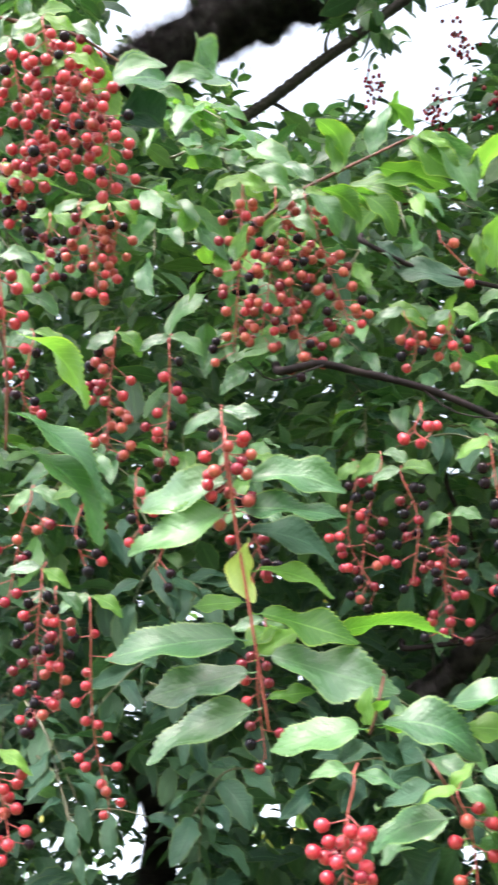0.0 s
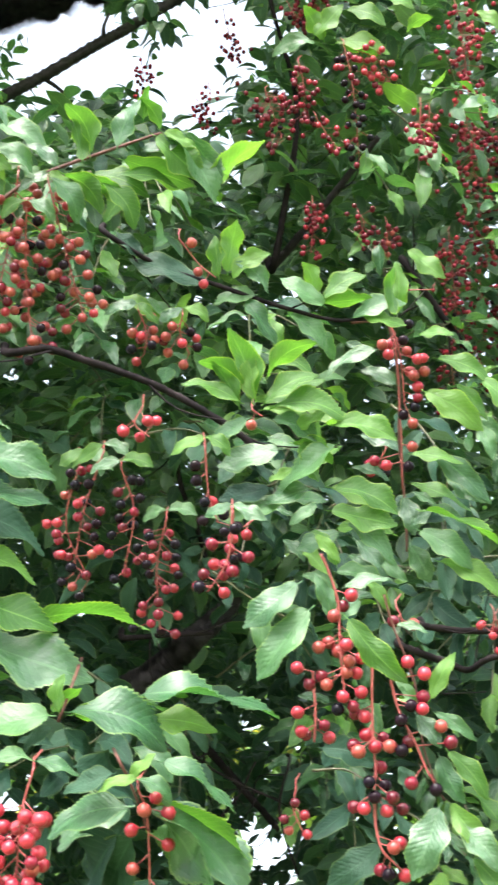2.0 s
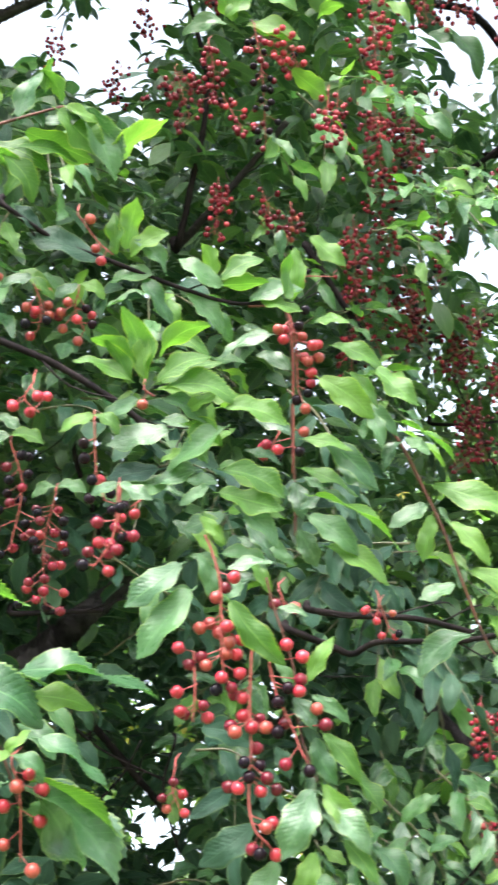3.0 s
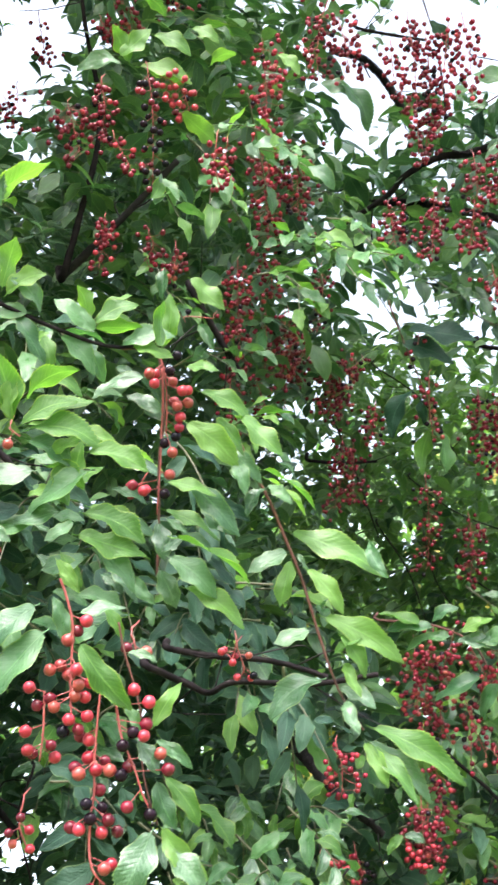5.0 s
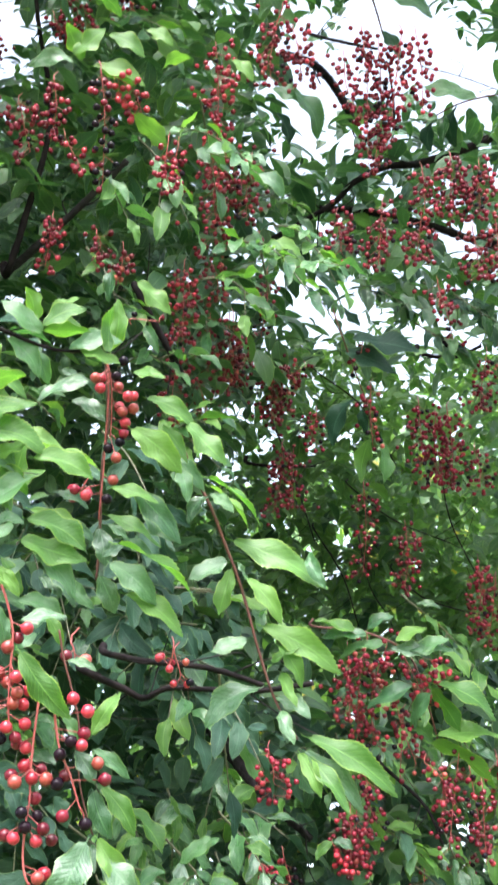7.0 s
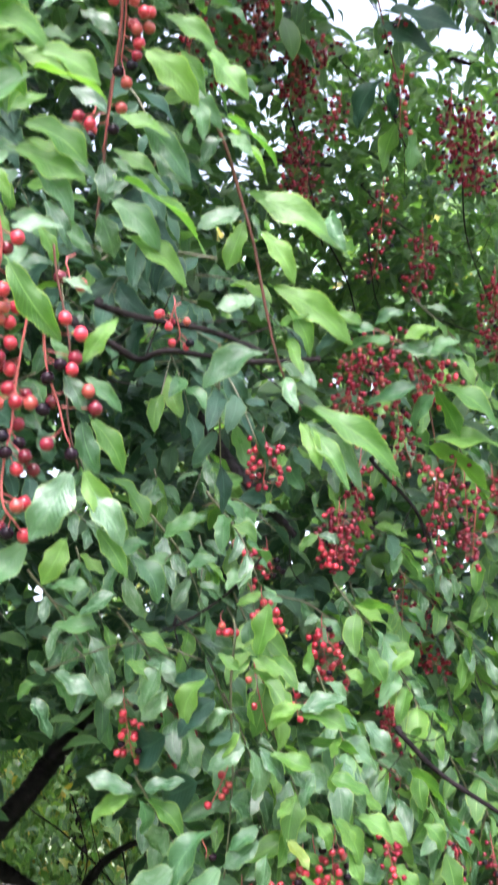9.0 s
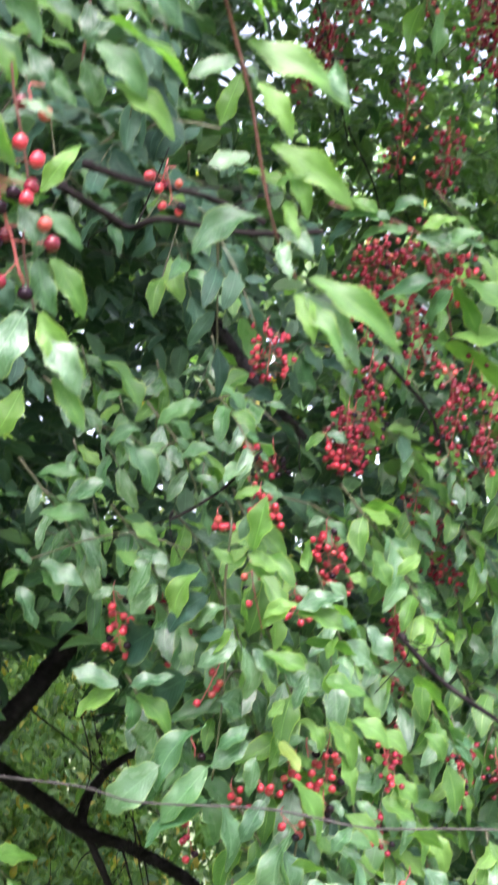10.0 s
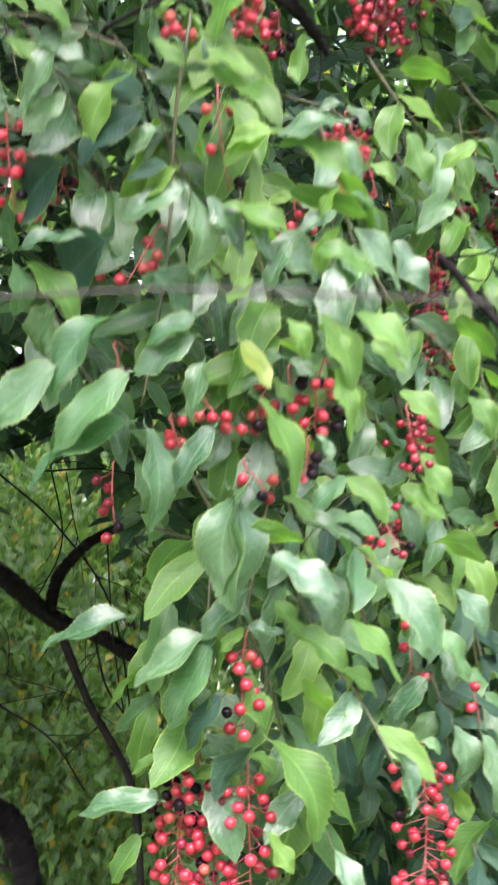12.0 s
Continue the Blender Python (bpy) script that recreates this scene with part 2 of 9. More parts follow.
def leaf_shape(seed, seg=10, fold=0.25, curl=0.7, ripple=0.03, ratio=0.40, teeth=0.05, petiole=0.08, twist=0.2, bow=0.0):
    """Pointed, finely toothed cherry leaf, 1 long with its stalk: x runs to the tip, z is the upper side."""
    rng = random.Random(seed)
    verts, faces, uvs = [], [], []
    bend, phase = curl, rng.random() * 6

    def spine(t):
        a = bend * t
        if abs(bend) < 1e-3:
            return t, 0.0
        return math.sin(a) / bend, -(1 - math.cos(a)) / bend

    blade = 1 - petiole
    for i in range(seg + 1):
        t = i / seg
        w = ratio / 2 * math.sin(math.pi * t**0.94) ** 0.72 * (1 - 0.10 * t**2) if 0 < i < seg else 0.004
        wavy = 1 + 0.11 * math.sin(phase + 17 * t), 1 + 0.11 * math.sin(2.1 * phase + 15 * t)
        x, z = spine(t)
        a = bend * t
        tw = twist * (t - 0.3)
        for s in (-1, -0.5, 0, 0.5, 1):
            edge = abs(s) == 1 and 0 < i < seg
            y = s * w * wavy[s > 0] * (1 + (teeth if edge and (i % 2) else -teeth * 0.7 if edge else 0))
            shift = bow * math.sin(math.pi * t)
            lift = fold * abs(y) + ripple * abs(s) * math.sin(phase + 10 * t + (1.7 if s > 0 else 0)) * math.sin(math.pi * t) ** 0.5
            lift += y * tw
            back = -0.02 if edge and not i % 2 else 0.0
            verts.append(((x + back + lift * math.sin(a) * 0.8) * blade + petiole, (y + shift) * blade, (z + lift * math.cos(a)) * blade))
            uvs.append((t, 0.5 + 0.5 * s))
    for i in range(seg):
        for k in range(4):
            a = i * 5 + k
            faces.append((a, a + 5, a + 6, a + 1))
    # stalk of the leaf
    first = len(verts)
    for i in range(3):
        x = petiole * i / 2
        drop = 0.012 * math.sin(math.pi * i / 2)
        for k in range(3):
            a = 2 * math.pi * k / 3
            verts.append((x, 0.008 * math.cos(a), 0.008 * math.sin(a) - drop))
            uvs.append((0.05, 0.5))
    for i in range(2):
        for k in range(3):
            a, b = first + 3 * i + k, first + 3 * i + (k + 1) % 3
            faces.append((a, b, b + 3, a + 3))
    return verts, faces, uvs


FORMS = [
    dict(fold=0.26, curl=0.75, ratio=0.41, ripple=0.045, bow=0.05),
    dict(fold=0.18, curl=0.55, ratio=0.43, ripple=0.06, twist=0.5, bow=-0.06),
    dict(fold=0.34, curl=1.10, ratio=0.40, ripple=0.055, twist=0.9, bow=0.06),
    dict(fold=0.14, curl=0.40, ratio=0.44, ripple=0.05, twist=-0.4, bow=0.03),
    dict(fold=0.30, curl=0.95, ratio=0.39, ripple=0.065, twist=-0.8, bow=-0.08),
    dict(fold=0.45, curl=0.70, ratio=0.42, ripple=0.055, twist=0.6, bow=0.06),
]
FINE = 40
SHAPES = [leaf_shape(k + 1, seg=FINE, teeth=0.034, **form) for k, form in enumerate(FORMS)]
COARSE = [leaf_shape(k + 1, seg=8, teeth=0.05, **form) for k, form in enumerate(FORMS)]
LEAF_MESH = {key: [mesh_of("leaf_" + key, *s[:2], mat, True, s[2]) for s in SHAPES] for key, mat in LEAF.items()}
COARSE_MESH = {key: [mesh_of("twig_leaf_" + key, *c[:2], mat, True, c[2]) for c in COARSE] for key, mat in LEAF.items()}


def flake(seed, seg, fold, curl, twist, ratio=0.43):
    """A light pointed leaf of a few faces for the mass of the crown."""
    rng = random.Random(seed)
    verts, faces, uvs = [], [], []
    for i in range(seg + 1):
        t = i / seg
        w = ratio / 2 * math.sin(math.pi * t**0.85) ** 0.8 if 0 < i < seg else 0.008
        a = curl * t
        for s in (-1, 0, 1):
            y = s * w * rng.uniform(0.9, 1.1)
            lift = fold * abs(y) + y * twist * (t - 0.3)
            verts.append((math.sin(a) / curl + lift * math.sin(a) * 0.8, y, lift * math.cos(a) - (1 - math.cos(a)) / curl))
            uvs.append((t, 0.5 + 0.5 * s))
    for i in range(seg):
        faces.extend((i * 3 + k, i * 3 + k + 3, i * 3 + k + 4, i * 3 + k + 1) for k in range(2))
    return verts, faces, uvs


SIMPLE = [flake(11 + k, 5, 0.1 + 0.07 * k, 0.3 + 0.2 * k, 0.35 * (k - 2), 0.46) for k in range(5)]
TINY = [flake(31 + k, 3, 0.35, 0.7 + 0.4 * k, 0.6 * (k - 1), 0.46) for k in range(3)]


def add_flake(mesh, kinds, rng, m):
    verts, faces, uvs = mesh
    sv, sf, su = rng.choice(kinds)
    first = len(verts)
    verts.extend(m @ Vector(q) for q in sv)
    uvs.extend(su)
    faces.extend(tuple(first + k for k in face) for face in sf)



def leaf_pose(base, tip, up, width=1.0):
    """A leaf's pose from where its stalk starts, where its tip lies and the way that its upper side faces."""
    base, tip = Vector(base), Vector(tip)
    x = tip - base
    size = x.length
    x = x / size
    z = Vector(up) - x * Vector(up).dot(x)
    z = z.normalized() if z.length > 1e-4 else x.orthogonal().normalized()
    y = z.cross(x)
    m = Matrix((x * size, y * size * width, z * size)).transposed().to_4x4()
    m.translation = base
    return m


def leaf(parent, base, tip, up, key="g", shape=0, width=1.0, coarse=False):
    me = (COARSE_MESH if coarse else LEAF_MESH)[key][shape]
    # curled shapes end short of 1 and below the axis: turn and stretch them so that the tip lies where it is told
    end = Vector(me.vertices[42 if coarse else 5 * FINE + 2].co)
    fix = Matrix.Rotation(math.atan2(end.z, end.x), 4, "Y") @ Matrix.Scale(1 / math.hypot(end.x, end.z), 4)
    width = width if width < 1.1 else 1.1 + 0.45 * (width - 1.1)
    return put("leaf", me, parent, leaf_pose(base, tip, up, width) @ fix)


def cherry(name, rings, sides, material, stem):
    """A berry of radius 1 with its short fruit stalk rising from the dimple on top."""
    profile = [(0.11, stem), (0.075, stem * 0.6 + 0.4), (0.085, 1.02), (0.34, 0.93)]
    for i in range(2, rings):
        a = math.pi * i / rings
        profile.append((math.sin(a), math.cos(a) * 0.96))
    verts, faces = [], []
    for r, z in profile:
        for k in range(sides):
            b = 2 * math.pi * k / sides
            verts.append((r * math.cos(b), r * math.sin(b), z))
    verts.append((0, 0, -0.95))
    last = len(verts) - 1
    for i in range(len(profile) - 1):
        a = i * sides
        faces.extend((a + k, a + sides + k, a + sides + (k + 1) % sides, a + (k + 1) % sides) for k in range(sides))
    faces.extend((last, last - sides + (k + 1) % sides, last - sides + k) for k in range(sides))
    me = mesh_of(name, verts, faces, material)
    me.materials.append(RED_STALK)
    me.polygons.foreach_set("material_index", [1 if i < 2 * sides else 0 for i in range(len(me.polygons))])
    return me


STEMS = (2.4, 3.3, 4.4, 5.8)
BERRIES = {(k, n): cherry("berry_" + k, 7, 10, m, n) for k, m in BERRY.items() for n in STEMS}
SMALL_BERRIES = {(k, n): cherry("small_berry_" + k, 6, 7, m, n) for k, m in BERRY.items() for n in STEMS}

KINDS = {
    "red": ("rrrrrrrrromkr", "hanging cherry cluster of bright red berries with a few black ones"),
    "orange": ("ooooorrommkrokm", "hanging cherry cluster of coral-red berries with some black ones"),
    "dark": ("rkmmmkrmkmkk", "hanging cherry cluster of dark red and black ripe berries"),
    "muted": ("rmmormkmro", "small hanging cherry cluster of dull dark red berries"),
    "black": ("kkkmkrk", "sparse cherry cluster of mostly black ripe berries"),
    "bare": ("orr", "nearly bare red fruit stalk with few red berries"),
}
cluster_seed = [100]


def fruit_cluster(points, count, kind="red", size=0.0046, spread=0.014, first=0.05, colours="", far=False, thick=0.0008):
    """A hanging raceme: red stalk through the points, short fruit stalks, berries all round."""
    cluster_seed[0] += 1
    rng = random.Random(cluster_seed[0])
    mix, label = KINDS[kind]
    # far bunches draw mostly maroon and some black berries, whatever their kind
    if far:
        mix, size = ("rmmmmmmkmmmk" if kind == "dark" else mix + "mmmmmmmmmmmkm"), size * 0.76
    else:
        size *= 0.88
    ob = thing("fruit_cluster", points[0], label, "fruit cluster", "cherry clusters")
    line = glide(points, 14)
    verts, faces = [], []
    # the stalk comes out of the crown behind it
    inward = (Vector(points[0]) - EYE).normalized()
    root = Vector(points[0]) + inward * 0.05 + Vector((rng.uniform(-0.004, 0.004), 0, 0.01))
    knee = Vector(points[0]) + inward * 0.012 + Vector((0, 0, 0.005))
    tube(verts, faces, [root, knee, *line], thick * 0.9, thick * 0.6, 6)
    spots = []
    n = len(line) - 1
    for i in range(count):
        f = first + (1 - first) * (i + rng.uniform(0.1, 0.9)) / count
        s = f * n
        k = min(int(s), n - 1)
        c = line[k].lerp(line[k + 1], s - k)
        way = (line[k + 1] - line[k]).normalized()
        best = None
        for _ in range(14):
            a = rng.uniform(0, 2 * math.pi)
            u = way.orthogonal().normalized()
            u = Matrix.Rotation(a, 3, way) @ u
            reach = spread * rng.uniform(0.65, 1.15)
            q = (u + Vector((0, 0, -0.35)) + way * rng.uniform(-0.2, 0.5)).normalized()
            stem = min(STEMS, key=lambda n: abs(n * size - reach))
            q = c + q * (stem * size)
            gap = min(((q - w).length for w in spots), default=9)
            if best is None or gap > best[0]:
                best = (gap, q, stem)
            if gap > 2.0 * size:
                break
        if best[0] < 1.35 * size:
            continue
        q = best[1]
        spots.append(q)
        key = colours[i % len(colours)] if colours else rng.choice(mix)
        r = size * rng.uniform(0.92, 1.08) * (1.03 if key == "k" else 1)
        turn = (q - c).to_track_quat("-Z", "Y").to_matrix().to_4x4()
        put("berry", (SMALL_BERRIES if far else BERRIES)[key, best[2]], ob, Matrix.Translation(q) @ turn @ Matrix.Scale(r, 4))
    at = Vector(points[0])
    put("stalk", mesh_of("stalk", [Vector(v) - at for v in verts], faces, RED_STALK), ob, Matrix.Translation(at), "thin pink-red fruit stalk")
    if far and count > 8:
        # the small berries deep inside the bunch, too many to tell apart
        bv, bf = [], []
        for i in range(int(count * 0.9)):
            c = line[min(int((first + (1 - first) * rng.random()) * n), n)]
            q = c + Vector((rng.gauss(0, 1), rng.gauss(0, 1), rng.gauss(-0.4, 0.8))) * spread * 0.6
            k = len(bv)
            for row in range(1, 5):
                a = math.pi * row / 5
                for col in range(7):
                    b = 2 * math.pi * col / 7
                    bv.append(q - at + size * 0.95 * Vector((math.sin(a) * math.cos(b), math.sin(a) * math.sin(b), math.cos(a))))
            for row in range(3):
                for col in range(7):
                    u = k + 7 * row + col
                    w = k + 7 * row + (col + 1) % 7
                    bf.append((u, u + 7, w + 7, w))
            bf.append(tuple(range(k + 6, k - 1, -1))[::-1])
            bf.append(tuple(range(k + 27, k + 20, -1)))
        inner = put("fruit_mass", mesh_of("fruit_mass", bv, bf, BERRY["m"]), ob, Matrix.Translation(at), "crowded small maroon berries")
        tagged(inner, kind="stuff")
    return ob


def picked_cluster(points, fruits, label, size=0.0042):
    """A raceme seen close by: each berry (place and ripeness) on its own short stalk from the nearest upper part of the red stalk."""
    ob = thing("fruit_cluster", points[0], label, "fruit cluster", "cherry clusters")
    rng = random.Random(len(fruits))
    line = glide(points, 24)
    verts, faces = [], []
    tube(verts, faces, line, 0.0009, 0.0006, 6)
    for x, y, z, key in fruits:
        q = Vector((x, y, z))
        c = min(line, key=lambda p: (p - q - Vector((0, 0, 0.006))).length)
        r = size * rng.uniform(0.94, 1.07)
        turn = (q - c).to_track_quat("-Z", "Y").to_matrix().to_4x4()
        put("berry", BERRIES[key, min(STEMS, key=lambda n: abs(n * r - (q - c).length))], ob, Matrix.Translation(q) @ turn @ Matrix.Scale(r, 4))
    at = Vector(points[0])
    put("stalk", mesh_of("stalk", [Vector(v) - at for v in verts], faces, RED_STALK), ob, Matrix.Translation(at), "thin pink-red fruit stalk")
    return ob


def branch(points, r0, r1, label, bark=None, sides=6, name="leafy_branch", rough=0.0):
    """A branch thing with its stem; leaves are put on it."""
    ob = thing(name, points[0], label, "branch", "leafy branches")
    at = Vector(points[0])
    line = glide(points, 6 * (len(points) - 1) + 4)
    if r0 > 0.0024:
        line = glide(points, 22 * (len(points) - 1))
        sides, rough = max(sides, 9), max(rough, 0.3)
    if r0 > 0.0085:
        line = glide(points, 44 * (len(points) - 1))
        sides = 22
    verts, faces = [], []
    tube(verts, faces, [p - at for p in line], r0, r1, sides, rough)
    if r0 > 0.0085:
        # uneven plates of bark
        for i, v in enumerate(verts):
            c = line[i // sides] - at
            d = (v - c).normalized()
            cells = noise.voronoi((v + at) * 85.0)[0]
            verts[i] = v + d * r0 * (0.16 * min(1.0, (cells[1] - cells[0]) * 3.0) + 0.14 * noise.noise((v + at) * 130.0))
    put("stem", mesh_of("stem", verts, faces, bark or TWIG_BARK), ob, Matrix.Translation(at))
    if bark in (TWIG_BARK, SMOOTH_BARK) and len(points) > 2:
        rng = random.Random(round(at.x * 1000) + len(points))
        for k in range(3):
            i = rng.randrange(len(line) // 4, len(line) - 1)
            way = (line[i + 1] - line[i]).normalized()
            out = (way * 0.5 + Vector((rng.gauss(0, 0.6), rng.gauss(0, 0.4), rng.gauss(0.1, 0.6)))).normalized()
            size = rng.uniform(0.05, 0.11)
            verts, faces = [], []
            bend = Vector((rng.gauss(0, 0.012), rng.gauss(0, 0.012), rng.gauss(0, 0.012)))
            tube(verts, faces, glide([Vector(), out * size * 0.5 + bend, out * size], 6), max(0.0008, r1 * 0.35), 0.0005, 5)
            put("side_twig", mesh_of("side_twig", verts, faces, bark), ob, Matrix.Translation(line[i]))
    return ob


def spray(points, count, mix, size=0.075, seed=0, droop=0.35, r0=0.0016, label="", toward=(0, -0.7, 0.68), forks=1):
    """A forked leafy twig: leaves along both sides of the twig and of its side twigs."""
    rng = random.Random(seed)
    ob = branch(points, r0, r0 * 0.45, label or "leafy green cherry twig with toothed oval leaves", GREEN_TWIG, 5)
    lines = [(glide(points, 30), count, ob)]
    for k in range(forks):
        main = lines[0][0]
        i = rng.randrange(8, 24)
        way = (main[i + 1] - main[i]).normalized()
        out = (way * 0.7 + Vector((rng.gauss(0, 0.7), rng.gauss(-0.1, 0.5), rng.gauss(-0.3, 0.4)))).normalized() * size * rng.uniform(1.1, 1.9)
        side = glide([main[i], main[i] + out * 0.5 + Vector((0, 0, 0.006)), main[i] + out + Vector((0, 0, -0.1 * size))], 30)
        verts, faces = [], []
        tube(verts, faces, [p - main[i] for p in side[::5]], r0 * 0.6, r0 * 0.4, 5)
        twig = put("side_twig", mesh_of("side_twig", verts, faces, GREEN_TWIG), ob, Matrix.Translation(main[i]))
        lines.append((side, 4, twig))
    for line, many, holder in lines:
        for i in range(many):
            f = 0.12 + 0.88 * (i + rng.uniform(0, 0.8)) / many
            k = min(int(f * 30), 29)
            c = line[k]
            way = (line[k + 1] - line[k]).normalized()
            u = way.cross(Vector(toward))
            u = (u if u.length > 0.05 else way.orthogonal()).normalized() * (1 if i % 2 else -1)
            out = u * rng.uniform(0.6, 1.1) + way * rng.uniform(0.15, 0.8) + Vector((rng.gauss(0, 0.25), rng.gauss(0, 0.25), -droop * rng.uniform(0.3, 1.4)))
            if i == many - 1:
                out = way + Vector((0, 0, -0.3))
            out.normalize()
            up = Vector(toward) + Vector((rng.gauss(0, 0.45), rng.gauss(0, 0.45), rng.gauss(0, 0.35)))
            length = size * rng.uniform(0.65, 1.25)
            leaf(holder, c, c + out * length, up, rng.choice(mix), rng.randrange(6), rng.uniform(0.78, 1.12), True)
    return ob


# ---------- ground and the old tree ----------
bm = bmesh.new()
bmesh.ops.create_grid(bm, x_segments=60, y_segments=60, size=400)
for v in bm.verts:
    v.co.z = 0.25 * noise.noise(v.co * 0.06) if v.co.length > 6 else 0.0
me = bpy.data.meshes.new("ground")
bm.to_mesh(me)
bm.free()
me.materials.append(GRASS)
tagged(new("ground", me), "rough green meadow under the trees", "ground", kind="structure")



def toward(az, el, far):
    """A place by its bearing (to the left of north), height angle and distance from the path's start."""
    a, e = radians(az), radians(el)
    return EYE + far * Vector((-math.sin(a) * math.cos(e), math.cos(a) * math.cos(e), math.sin(e)))


# gaps of the crown, through which the sky shows: bearing, height angle, half width, half height
GAPS = [
    (-4.5, 49.4, 9.0, 2.4), (-9.0, 46.9, 6.2, 1.9), (-16.4, 45.3, 3.8, 2.3), (-2.0, 52.5, 6.0, 2.0), (-18.8, 47.6, 3.4, 2.6),
    (-42.5, 44.2, 5.0, 3.4), (-37.2, 42.8, 2.6, 3.6), (-36.0, 41.4, 1.6, 1.8), (-45.6, 41.2, 3.2, 2.6),
    (-36.0, 33.5, 2.2, 1.4), (-40.3, 31.8, 1.5, 1.0), (-43.5, 35.0, 1.4, 1.0), (-17.8, 42.2, 1.6, 1.6), (-14.1, 18.5, 1.0, 1.1), (-13.9, 13.0, 1.2, 1.0), (7.9, 14.5, 1.0, 0.5), (2.5, 16.3, 1.1, 0.8), (-5.5, 17.0, 0.8, 0.5),
    (-0.2, 50.5, 2.4, 1.2), (8.2, 14.3, 1.0, 0.4), (6.7, 15.1, 0.6, 0.4), (3.5, 14.9, 1.5, 1.2), (2.7, 16.6, 1.5, 0.8), (3.3, 21.2, 0.8, 0.8), (6.1, 19.1, 0.5, 0.7), (1.1, 14.3, 0.7, 0.7), (-3.0, 16.2, 1.5, 0.7), (-10.9, 13.5, 1.0, 0.8), (-14.6, 12.3, 1.5, 1.7), (-13.7, 13.9, 0.8, 0.8), (-14.2, 16.1, 0.5, 0.5), (-36.7, 34.6, 0.8, 0.7), (-38.0, 32.8, 0.9, 0.5), (-35.5, 35.9, 0.5, 0.5), (-19.5, 9.8, 1.0, 0.9), (-18.3, 9.9, 0.6, 0.5),
]


# places kept free of leaves up to some distance: bearing, height angle, half width, half height, distance
VISTAS = [(-10.9, 21.1, 3.6, 1.9, 1.66), (-18.6, 38.4, 3.0, 3.2, 1.78), (-38.6, 38.0, 3.4, 1.3, 2.3), (-24.7, 14.7, 4.6, 3.6, 1.9), (-35.5, 25.5, 6.5, 6.0, 2.5), (-40.0, 25.0, 4.0, 7.0, 2.5), (-1.3, 48.4, 3.6, 2.0, 2.6), (-8.5, 49.4, 5.0, 2.2, 2.6), (4.0, 19.1, 0.9, 0.9, 2.05), (2.5, 17.2, 0.9, 1.0, 2.05), (2.2, 15.0, 1.4, 1.4, 2.05), (7.6, 18.0, 0.9, 1.0, 2.05)]


# an open view under the crown to the shrubs behind: from where, which way and how wide
CLEARINGS = [
    ((0.408, 0.499, 1.372), (0.252, 0.966, 0.063), 0.052),
    ((0.408, 0.499, 1.372), (0.268, 0.963, -0.000), 0.052),
    ((0.408, 0.499, 1.372), (0.280, 0.958, -0.062), 0.061),
    ((0.408, 0.499, 1.372), (0.278, 0.953, -0.122), 0.065),
    ((0.408, 0.499, 1.372), (0.322, 0.946, -0.031), 0.035),
    ((0.408, 0.499, 1.372), (0.239, 0.964, 0.113), 0.030),
    ((0.099, 0.064, 1.568), (0.311, 0.950, -0.002), 0.039),
    ((0.099, 0.064, 1.568), (0.345, 0.938, -0.036), 0.043),
    ((0.099, 0.064, 1.568), (0.382, 0.922, -0.064), 0.035),
    ((0.099, 0.064, 1.568), (0.306, 0.950, -0.054), 0.048),
    ((0.099, 0.064, 1.568), (0.311, 0.950, 0.038), 0.030),
]


def in_clearing(p):
    for eye, way, width in CLEARINGS:
        rel = p - Vector(eye)
        far = rel.length
        if far < 5.2 and (rel / far - Vector(way)).length < width + 0.03 / far:
            return True
    return False


def in_gap(az, el, grow=1.0, far=9.0):
    if any(far < d and ((az - a) / w) ** 2 + ((el - e) / h) ** 2 < 1 for a, e, w, h, d in VISTAS):
        return True
    ragged = 1 + 0.75 * noise.noise(Vector((az * 0.9, el * 0.9, 3.3))) + 0.45 * noise.noise(Vector((az * 2.3, el * 2.3, 8.1)))
    return any(((az - a) / (w * grow)) ** 2 + ((el - e) / (h * grow)) ** 2 < ragged for a, e, w, h in GAPS)


def bark_tube(points, r0, r1, sides, rings):
    """A limb with deep scaly bark: plates raised between cracks."""
    line = glide(points, rings)
    verts, faces = [], []
    tube(verts, faces, line, r0, r1, sides)
    out = []
    for i, v in enumerate(verts):
        c = line[min(i // sides, len(line) - 1)]
        d = (v - c).normalized()
        cells = noise.voronoi(Vector((v.x * 22.0, v.y * 30.0, v.z * 30.0)))[0]
        crack = min(1.0, (cells[1] - cells[0]) * 2.4)
        lump = noise.noise(v * 9.0) * 0.008 + noise.noise(v * 27.0) * 0.009 + noise.noise(v * 75.0) * 0.005
        out.append(v + d * (crack * 0.013 + lump))
    return out, faces


tree = thing("cherry_tree", (-0.98, 3.1, 0.0), "old black cherry tree with scaly dark bark and dense leafy crown", "tree")
base = Vector((-0.98, 3.1, 0.0))
v, f = bark_tube([(-0.98, 3.1, 0.0), (-0.95, 2.98, 1.0), (-0.90, 2.78, 2.0), (-0.74, 2.48, 2.85), (-0.50, 2.13, 3.36), (-0.167, 1.934, 3.590)], 0.17, 0.085, 40, 120)
put("trunk", mesh_of("trunk", [p - base for p in v], f, BARK), tree, Matrix.Translation(base), "dark scaly leaning trunk")
LIMB = [(-0.167, 1.934, 3.590), (-0.024, 1.866, 3.660), (0.091, 1.826, 3.695), (0.211, 1.779, 3.726), (0.339, 1.737, 3.744), (0.490, 1.696, 3.774), (0.638, 1.654, 3.794)]
v, f = bark_tube(LIMB, 0.076, 0.064, 200, 480)
